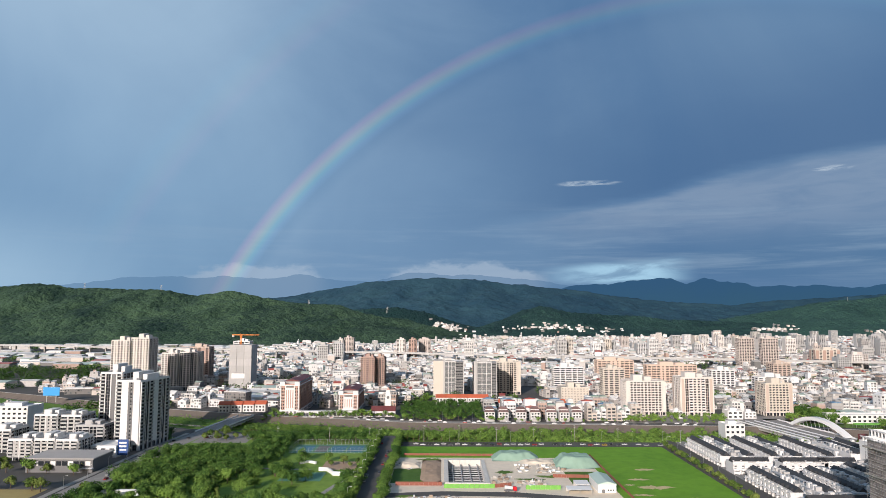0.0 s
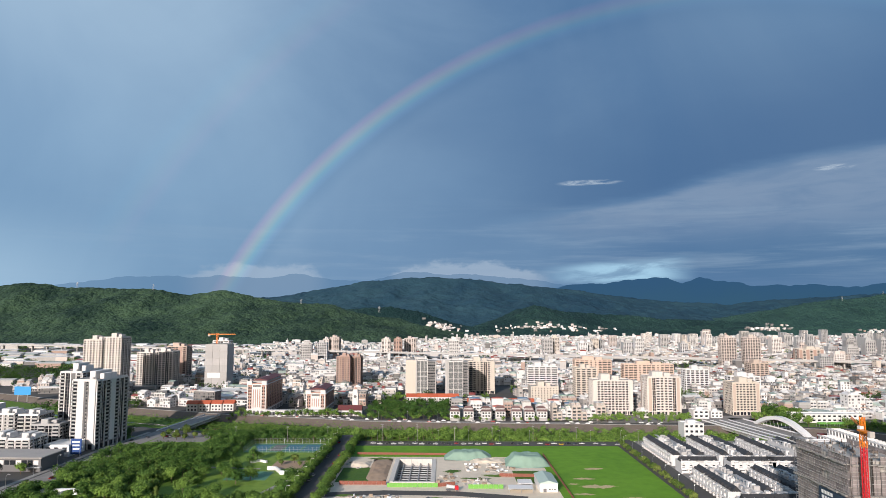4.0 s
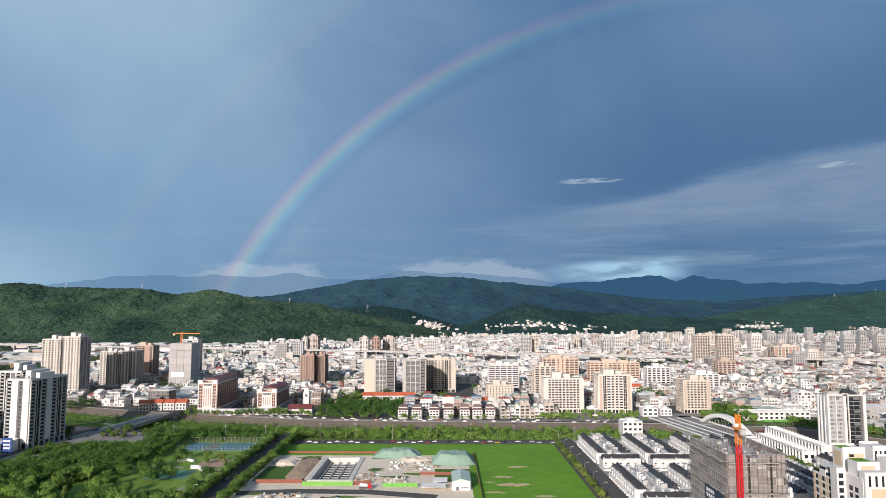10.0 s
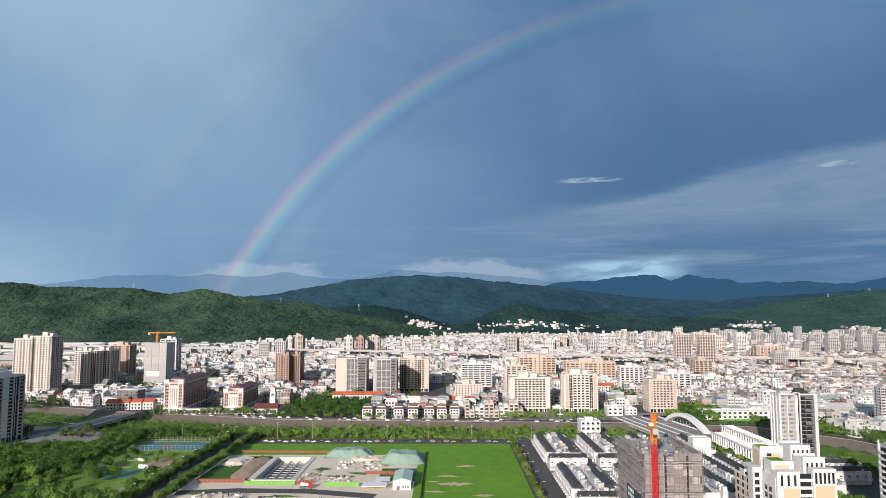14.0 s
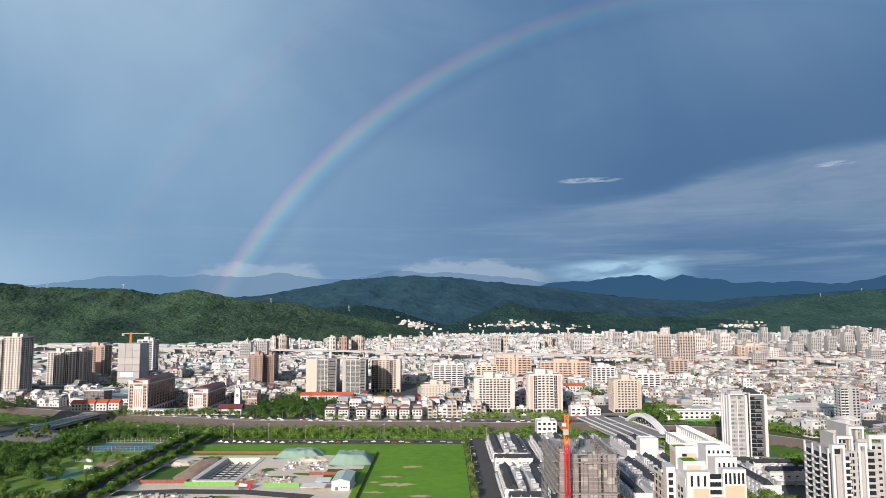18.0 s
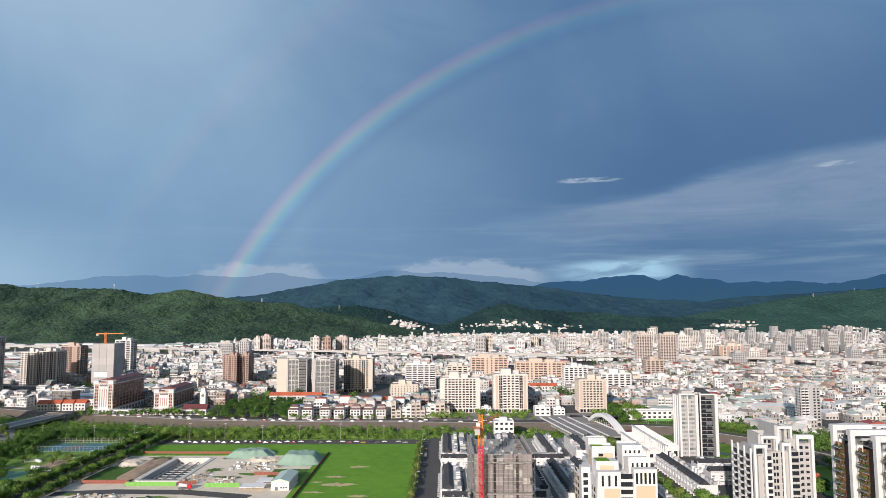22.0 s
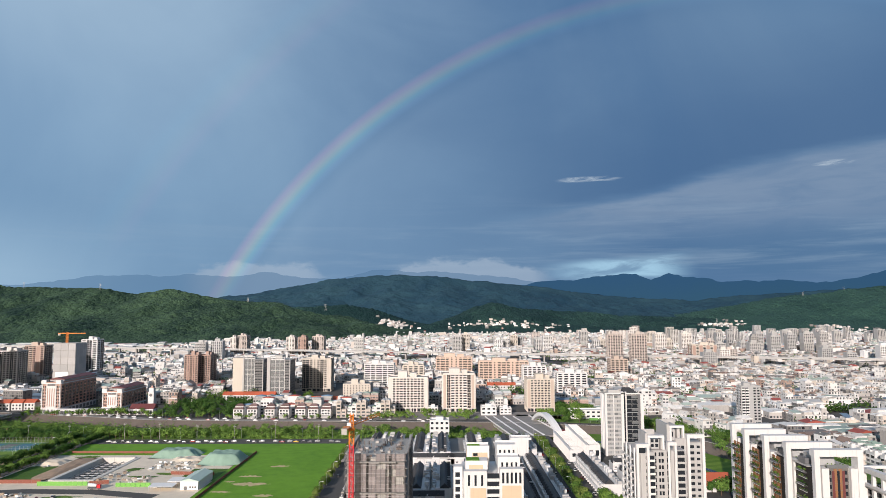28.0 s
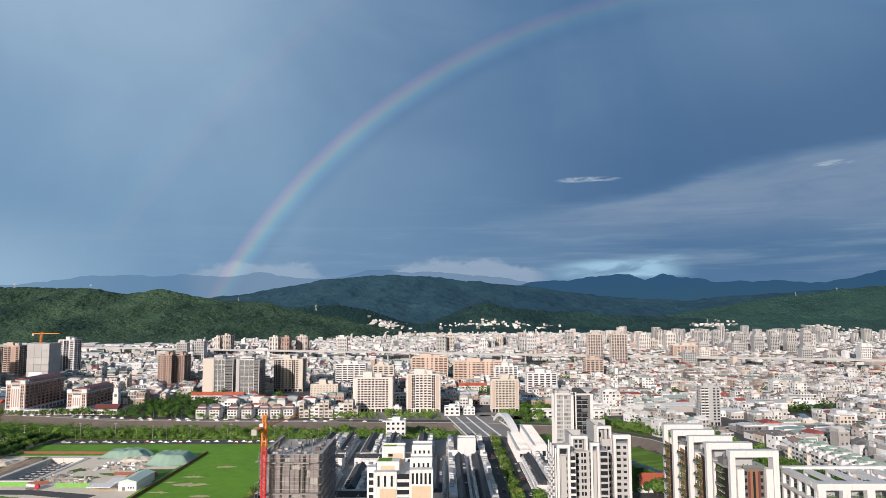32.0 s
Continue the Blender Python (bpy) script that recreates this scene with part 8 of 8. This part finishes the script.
far_sheds(-1300, -480, 1290, 2100, 330, 215)
far_sheds(-700, -480, 990, 1290, 50, 218)
far_sheds(-470, -290, 600, 700, 10, 219)
far_sheds(-900, -480, 760, 990, 40, 216)
far_sheds(430, 640, 690, 800, 8, 217)
far_sheds(-340, -190, 800, 900, 14, 231)
rng = random.Random(404)
spots = []
for i in range(17):
    spots.append((rng.uniform(380, 860), rng.uniform(1600, 2050), rng.uniform(18, 30), rng.uniform(30, 50)))
for i in range(66):
    spots.append((720 + i * 19.5 + rng.uniform(-8, 8), rng.uniform(1850, 2300), rng.uniform(14, 24), rng.uniform(34, 48) + (i % 4) * 3))
spots += [(-250, 1400, 22, 42), (-222, 1420, 24, 44), (60, 1560, 22, 46), (290, 1640, 24, 44), (312, 1660, 20, 48)]
for i in range(16):
    spots.append((rng.uniform(650, 1150), rng.uniform(1250, 1750), rng.uniform(16, 26), rng.uniform(22, 36)))
spots += [(980 + i * 24 + (i % 3) * 3, 1560 + (i * 37) % 60, 17 + (i % 3) * 3, 45 + (i * 5) % 9) for i in range(9)]
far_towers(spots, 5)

# white villages on the hill slopes
def terrain(x, y):
    hs = [float(h(np.array([[x]]), np.array([[y]]))[0, 0]) for x0, x1, y0, y1, h in HILLS if x0 < x < x1 and y0 - 40 < y < y1]
    return max([0.0] + hs)


rng = random.Random(88)
for vx, vy, n, sx in ((30, 3140, 80, 44), (330, 3110, 14, 40), (470, 3120, 22, 36), (590, 3120, 34, 44), (760, 3140, 10, 50), (1560, 3160, 50, 50), (1085, 3650, 16, 22), (1330, 3560, 8, 30), (2010, 3010, 45, 60), (1700, 3300, 5, 40)):
    g = Geo()
    for i in range(n):
        x, y = vx + rng.gauss(0, sx), vy + rng.gauss(0, 34)
        w, h, z = rng.uniform(6, 16), rng.uniform(3, 9), terrain(x, y)
        g.box(x - w / 2, y - 5, z - 14, x + w / 2, y + 5, z + h)
    piece("hill_village", g, CITYWALL, "cluster of white houses on the hill slope", "houses", kind="stuff")

# ---- elevated motorway ----
via = thing("viaduct", "white concrete motorway viaduct crossing the town", "viaduct", 20, 1500, 0, math.degrees(math.atan2(-263, 925)))
part("deck", Geo().box(-1700, -11, 15.6, 1500, 11, 17.6), WALLGREY, via)
for s in (-1, 1):
    part("parapet", Geo().box(-1700, s * 11 - 0.3, 16.2, 1500, s * 11 + 0.3, 18.6), WALLGREY, via)
for i in range(64):
    cell("pier", via, (-1690 + i * 50, -2.5, 0), (-1687 + i * 50, 2.5, 15.6), CONCRETE)

# ---- left edge: shops and low blocks beside the road ----
shop = thing("car_showroom", "low dark grey showroom with a flat roof", "building", -262, 470)
part("wall", Geo().box(-24, -14, 0, 22, 14, 9), DARKGREY, shop)
part("roof", Geo().box(-25, -15, 9, 23, 15, 9.7), ROOFGREY, shop)
for i in range(11):
    part("window", Geo().box(-23 + i * 4, -14.08, 4.6, -19.6 + i * 4, -13.95, 7.6), WHITE if i % 3 == 1 else GLASS, shop)
cell("awning", shop, (14, -17, 3), (23, -14, 3.4), WHITEPAINT)
# side balconies alternate with dark glass bays that stand in for shade
for x0, x1, y0, d, h, n, bays, label in ((-300, -285, 488, 24, 16, 5, "bwb", "white five-storey apartment block with dark balconies beside the showroom"),
                                        (-284, -268, 488, 22, 15.5, 5, "bwb", "white five-storey apartment block with dark balconies beside the showroom"),
                                        (-322, -304, 492, 22, 15, 5, "bnwb", "white five-storey apartment block with dark balconies"),
                                        (-293, -270, 530, 20, 19, 6, "gbgb", "grey apartment block with stacked balconies"),
                                        (-335, -316, 545, 24, 25, 8, "bwnb", "pale apartment block with stacked balconies"),
                                        (-315, -298, 548, 22, 24, 7, "bwb", "pale apartment block with stacked balconies"),
                                        (-362, -338, 520, 24, 17, 5, "wbwb", "white apartment block among low buildings")):
    tower("apartment_block", label, x0, x1, y0, d, h, n, bays, DARKGREY, GREY if "grey" in label else WHITE, LEFTS, "bgbgb", blank=WALLGREY, rail=GREY, tall=0.0, base=3.0)
plain_block("white_block", "white apartment block on open ground", -410, 596, -372, 620, 24, WHITE, 8, 6)
plain_block("white_block", "white apartment block on open ground", -430, 470, -372, 500, 16, WALLS[1], 8, 5)
plain_block("white_shop", "low white shop building with a flat roof", -266, 503, -247, 526, 8, WHITEPAINT, 3, 1, False)
board = thing("billboard", "blue billboard on posts beside the road", "billboard", -243, 506)
part("panel", Geo().box(-4, -0.3, 1.5, 4, 0.3, 13), material("billboard_blue", (0.02, 0.07, 0.25), 0.5), board)
part("post", Geo().box(-3, 0.3, 0, -2.4, 0.9, 12), STEEL, board)
part("post", Geo().box(2.4, 0.3, 0, 3, 0.9, 12), STEEL, board)
for i in range(3):
    part("lettering_bar", Geo().box(-3 + 0.3 * i, -0.36, 10 - 2.6 * i, 2.6, -0.3, 11.2 - 2.6 * i), WHITEPAINT, board)
board = thing("billboard", "bright blue billboard on a roof", "billboard", -476, 812)
part("panel", Geo().box(-10, -0.3, 8, 10, 0.3, 18), material("billboard_bright", (0.03, 0.30, 0.70), 0.5), board)
part("post", Geo().box(-6, 0.3, 0, -5.4, 0.9, 17), STEEL, board)
part("post", Geo().box(5.4, 0.3, 0, 6, 0.9, 17), STEEL, board)
slab("road_town_left", -520, 414, -236, 426, 0.10, ASPHALT, "asphalt side road", "road")
slab("green_plot", -480, 520, -300, 590, 0.06, SCRUB, "plot of rough grass among buildings", "lawn")
slab("dry_plot", -420, 330, -245, 412, 0.07, material("dry_grass", (0.38, 0.30, 0.12), 0.95, vary=0.3, scale=0.3, bump=0.3), "plot of dry yellow grass", "lawn")


def wood(name, x0, x1, y0, y1, n, seed, label, h=9.0):
    """A far wood: many leaf clumps over a bumpy crown line, too far to part the trees."""
    rng = random.Random(seed)
    g = Geo()
    for i in range(n):
        cx, cy, hh = rng.uniform(x0, x1), rng.uniform(y0, y1), h * rng.uniform(0.6, 1.1)
        for k in range(26):
            d = Vector((rng.gauss(0, 1), rng.gauss(0, 1), rng.gauss(0, 1))).normalized()
            leaf(g, Vector((cx, cy, hh * 0.55)) + Vector((d.x * 4, d.y * 4, d.z * hh * 0.45)), rng, 2.0)
    return piece(name, g, LEAF, label, "trees", kind="stuff")


wood("wood", -900, -560, 1010, 1260, 420, 301, "dark green wood among the low town")
wood("wood", -560, -330, 640, 720, 90, 302, "green trees along the road")
wood("wood", 170, 215, 1000, 1040, 30, 303, "clump of trees among houses")
wood("wood", 455, 520, 1010, 1030, 24, 304, "clump of trees among houses")
wood("wood", -420, -300, 740, 800, 40, 306, "trees among the houses across the river")
wood("wood", -60, 100, 815, 850, 45, 307, "trees between the houses")
rng = random.Random(55)
for i, (x, y) in enumerate([(rng.uniform(-300, 900), rng.uniform(800, 1350)) for k in range(34)]):
    wood("wood", x - 14, x + 14, y - 5, y + 5, 6, 340 + i, "clump of trees among houses", 11.0)
for i, (x, y) in enumerate(((240, 1120), (420, 760), (560, 900), (680, 720), (760, 930), (620, 520), (-250, 950), (40, 1180), (330, 1220))):
    wood("wood", x - 18, x + 18, y - 12, y + 12, 10, 310 + i, "clump of trees among houses")


bush, rng = Geo(), random.Random(72)
for i in range(1500):
    line = bank_line(rng.uniform(-27, 30))[1:]
    q = rng.uniform(0, len(line) - 1.001)
    p = line[int(q)].lerp(line[int(q) + 1], q - int(q))
    if -330 < p.x < 330 and not (-226 < p.x < -200):
        for c in range(9):
            leaf(bush, Vector((p.x + rng.gauss(0, 1.8), p.y + rng.gauss(0, 1.5), -5.0 + abs(rng.gauss(0, 2.6)))), rng, 1.4)
piece("river_bushes", bush, LEAF, "dense green bushes in the river bed", "bushes", kind="stuff")
thicket, rng = [], random.Random(75)
for i in range(150):
    x = rng.uniform(0, 292)
    thicket.append((rng.choice((0, 4, 5, 2)), x, bank_at(x, rng.uniform(-10, 27)), rng.uniform(0.75, 1.1)))
tree_mass("tree_belt", "low green trees crowding the river bed below the wall", thicket)
verge, rng = [], random.Random(74)
for i in range(64):
    x = -185 + i * 8.6 + rng.uniform(-3, 3)
    if rng.random() < 0.9 and not 292 < x < 345 and not -160 < x < -48:
        verge.append((rng.choice((0, 4, 5, 2)), x, bank_at(x, 60.5) + rng.uniform(-1.0, 2.5), rng.uniform(0.5, 0.95)))
tree_mass("tree_belt", "small street trees along the riverside road", verge)
queue = Geo()
for i in range(90):
    x, y = -184 + i * 4.9 + rng.uniform(-0.5, 0.5), 0.0
    y = bank_at(x, 57.0 if i % 2 else 48.4)
    if rng.random() < 0.62:
        queue.box(x - 2.1, y - 0.85, 0.35, x + 2.1, y + 0.85, 1.0)
        queue.prism([(x - 1.3, y - 0.75), (x + 1.0, y - 0.75), (x + 1.0, y + 0.75), (x - 1.3, y + 0.75)], 1.0, 1.55)
piece("parked_cars", queue, palette_material("car_paints", [(0.0, (0.75, 0.75, 0.75)), (0.5, (0.10, 0.10, 0.11)), (0.7, (0.35, 0.36, 0.37)), (0.92, (0.4, 0.05, 0.04))], 0.35), "long lines of parked cars, mostly white, at the riverside", "cars", kind="stuff")
belt, rng = [], random.Random(71)
for off, n in ((64, 90), (70, 110), (77, 110), (84, 90), (92, 50)):
    line = bank_line(off)[9:]
    for i in range(n):
        q = rng.uniform(0, len(line) - 1.001)
        p = line[int(q)].lerp(line[int(q) + 1], q - int(q))
        if p.x > 425 and p.y > 380 and not (530 < p.x < 575 and p.y < 500):
            belt.append((rng.choice((0, 1, 3, 4)), p.x + rng.uniform(-3, 3), p.y + rng.uniform(-3, 3), rng.uniform(0.6, 1.0)))
if belt:
    strip("verge_right", [tuple(p) for p in bank_line(80)[9:]], 34, 0.06, SCRUB, "rough green verge between road and houses", "lawn")
    tree_mass("tree_belt", "green trees between the riverside road and the old town", belt[:150])

# ---- cars, lamps and masts ----
def car(name, paint, label):
    t = thing(name, label, "car", group="parked cars")
    part("body", Geo().prism([(-2.1, -0.85), (2.1, -0.85), (2.2, 0), (2.1, 0.85), (-2.1, 0.85), (-2.2, 0)], 0.35, 0.95), paint, t)
    part("cabin", Geo().poly([(-1.6, -0.8, 0.95), (1.1, -0.8, 0.95), (1.1, 0.8, 0.95), (-1.6, 0.8, 0.95), (-1.1, -0.65, 1.5), (0.5, -0.65, 1.5), (0.5, 0.65, 1.5), (-1.1, 0.65, 1.5)],
                             [(0, 1, 5, 4), (1, 2, 6, 5), (2, 3, 7, 6), (3, 0, 4, 7)]), GLASS, t)
    part("roof", Geo().box(-1.1, -0.65, 1.48, 0.5, 0.65, 1.54), paint, t)
    for x in (-1.35, 1.35):
        part("wheel_pair", Geo().tube([(x, -0.92, 0.33), (x, 0.92, 0.33)], 0.33, 10), DARKGREY, t)
    return t


PAINTS = [("white", (0.75, 0.75, 0.74)), ("silver", (0.45, 0.46, 0.47)), ("black", (0.02, 0.02, 0.022)), ("dark grey", (0.10, 0.10, 0.11)), ("red", (0.35, 0.03, 0.03)), ("yellow", (0.65, 0.42, 0.02))]
CARS = [car("car", material("car_paint_" + n.replace(" ", "_"), c, 0.25, metal=0.2, vary=0.03), "%s parked car at the roadside" % n) for n, c in PAINTS]
car_used = set()
rng = random.Random(606)


def park(x, y, rz, z=0.12):
    k = rng.choice((0, 0, 0, 1, 1, 2, 3, 4) if rng.random() > 0.03 else (5,))
    m = pose(x, y, z, 0, 0, rz)
    if k in car_used:
        copy_thing(CARS[k], m)
    else:
        CARS[k].matrix_basis = m
        car_used.add(k)


for i in range(38):
    if rng.random() < 0.72:
        park(-28 + i * 5.8, 556.5 if i % 2 else 553.5, rng.choice((0, 180)))
for i in range(26):
    if rng.random() < 0.5:
        park(-50.8 if i % 2 else -43.2, 384 + i * 7, 90)
for i in range(24):
    if rng.random() < 0.45:
        park(187.5, 376 + i * 7, 90)
for i in range(11):
    park(rng.choice((328, 331.5, 343, 346.3)), 380 + i * 12 + rng.uniform(-3, 3), 90)
for i in range(14):
    park(-224 + rng.choice((-4.5, -1.5, 3, 5.5)), 410 + i * 13 + rng.uniform(-3, 3), 90)
for i in range(6):
    park(-206 + i * 3.6, 584, 90, 0.15)
for i in range(7):
    park(rng.uniform(-20, 70), rng.uniform(376, 394), rng.uniform(0, 180), 0.12)


def street_lamp():
    t = thing("street_lamp", "tall grey street lamp with a curved arm", "street lamp", group="street lamps")
    part("pole", Geo().tube([(0, 0, 0), (0, 0, 8.2)], 0.12, 6, 0.08), STEEL, t)
    part("arm", Geo().tube([(0, 0, 8.2), (0.6, 0, 8.9), (1.8, 0, 9.1)], 0.07, 5), STEEL, t)
    part("lamp_head", Geo().box(1.7, -0.18, 9.0, 2.6, 0.18, 9.2), WHITEPAINT, t)
    return t


LAMP = street_lamp()
first = True
for x, y, rz in [(-55.2, 385 + i * 24, 0) for i in range(9)] + [(183.8, 390 + i * 26, 0) for i in range(7)] + [(-20 + i * 26, 570, -90) for i in range(9)] + [(-180 + i * 30, bank_at(-180 + i * 30, 58.8), -90) for i in range(10)] + [(333.9, 400 + i * 28, 180) for i in range(7)] + [(-234, 410 + i * 28, 0) for i in range(7)]:
    if first:
        LAMP.matrix_basis = pose(x, y, 0.1, 0, 0, rz)
        first = False
    else:
        copy_thing(LAMP, pose(x, y, 0.1, 0, 0, rz))


def utility_pole(x, y, h):
    t = thing("utility_pole", "tall pale concrete utility pole by the river bank", "pole", x, y, group="utility poles")
    part("shaft", Geo().tube([(0, 0, 0), (0, 0, h)], 0.22, 6, 0.14), PAVING, t)
    for z in (h - 0.6, h - 1.8):
        part("cross_arm", Geo().box(-1.1, -0.08, z, 1.1, 0.08, z + 0.15), STEEL, t)


for x, y, h in ((-96, 566, 13), (-62, 567, 13), (-16, 570, 14), (14, 570, 14), (46, 570, 12), (78, 570, 12), (113, 570, 14), (150, 570, 12), (-140, 566, 13), (200, 560, 12)):
    utility_pole(x, y, h)

truck = thing("site_truck", "red and white concrete mixer truck on the site road", "truck", 42, 409, 0.14, 8)
part("chassis", Geo().box(-4, -1.1, 0.7, 3.4, 1.1, 1.2), DARKGREY, truck)
part("drum", Geo().tube([(-3.6, 0, 2.9), (-2.6, 0, 2.8), (0.2, 0, 2.4), (1.2, 0, 2.2)], 1.2, 12, 0.9), WHITEPAINT, truck)
cab = part("cab", Geo().box(1.6, -1.15, 0.7, 3.6, 1.15, 3.0), REDPAINT, truck)
part("windscreen", Geo().box(3.55, -1.0, 1.9, 3.66, 1.0, 2.8), GLASS, cab)
for x in (-3, -1.8, 2.6):
    for y in (-1.0, 1.0):
        part("wheel", Geo().tube([(x, y - 0.15, 0.5), (x, y + 0.15, 0.5)], 0.5, 10), DARKGREY, truck)


def pylon(x, y, z, h):
    t = thing("power_pylon", "steel lattice power pylon on the hill crest", "pylon", x, y, z)
    g = Geo()
    for sx in (-1, 1):
        for sy in (-1, 1):
            g.tube([(sx * 3, sy * 3, 0), (sx * 0.6, sy * 0.6, h)], 0.25, 4)
    part("leg_frame", g, GREY, t)
    for q in (0.62, 0.76, 0.9):
        part("cross_arm", Geo().box(-5, -0.2, h * q, 5, 0.2, h * q + 0.4), GREY, t)


for x, y, z, h in ((-560, 2790, 128, 34), (-1180, 2790, 195, 26), (-1500, 2790, 205, 24), (-230, 2760, 105, 28), (2300, 3800, 165, 36), (2560, 3840, 195, 36), (1480, 3000, 30, 34)):
    pylon(x, y, z, h)
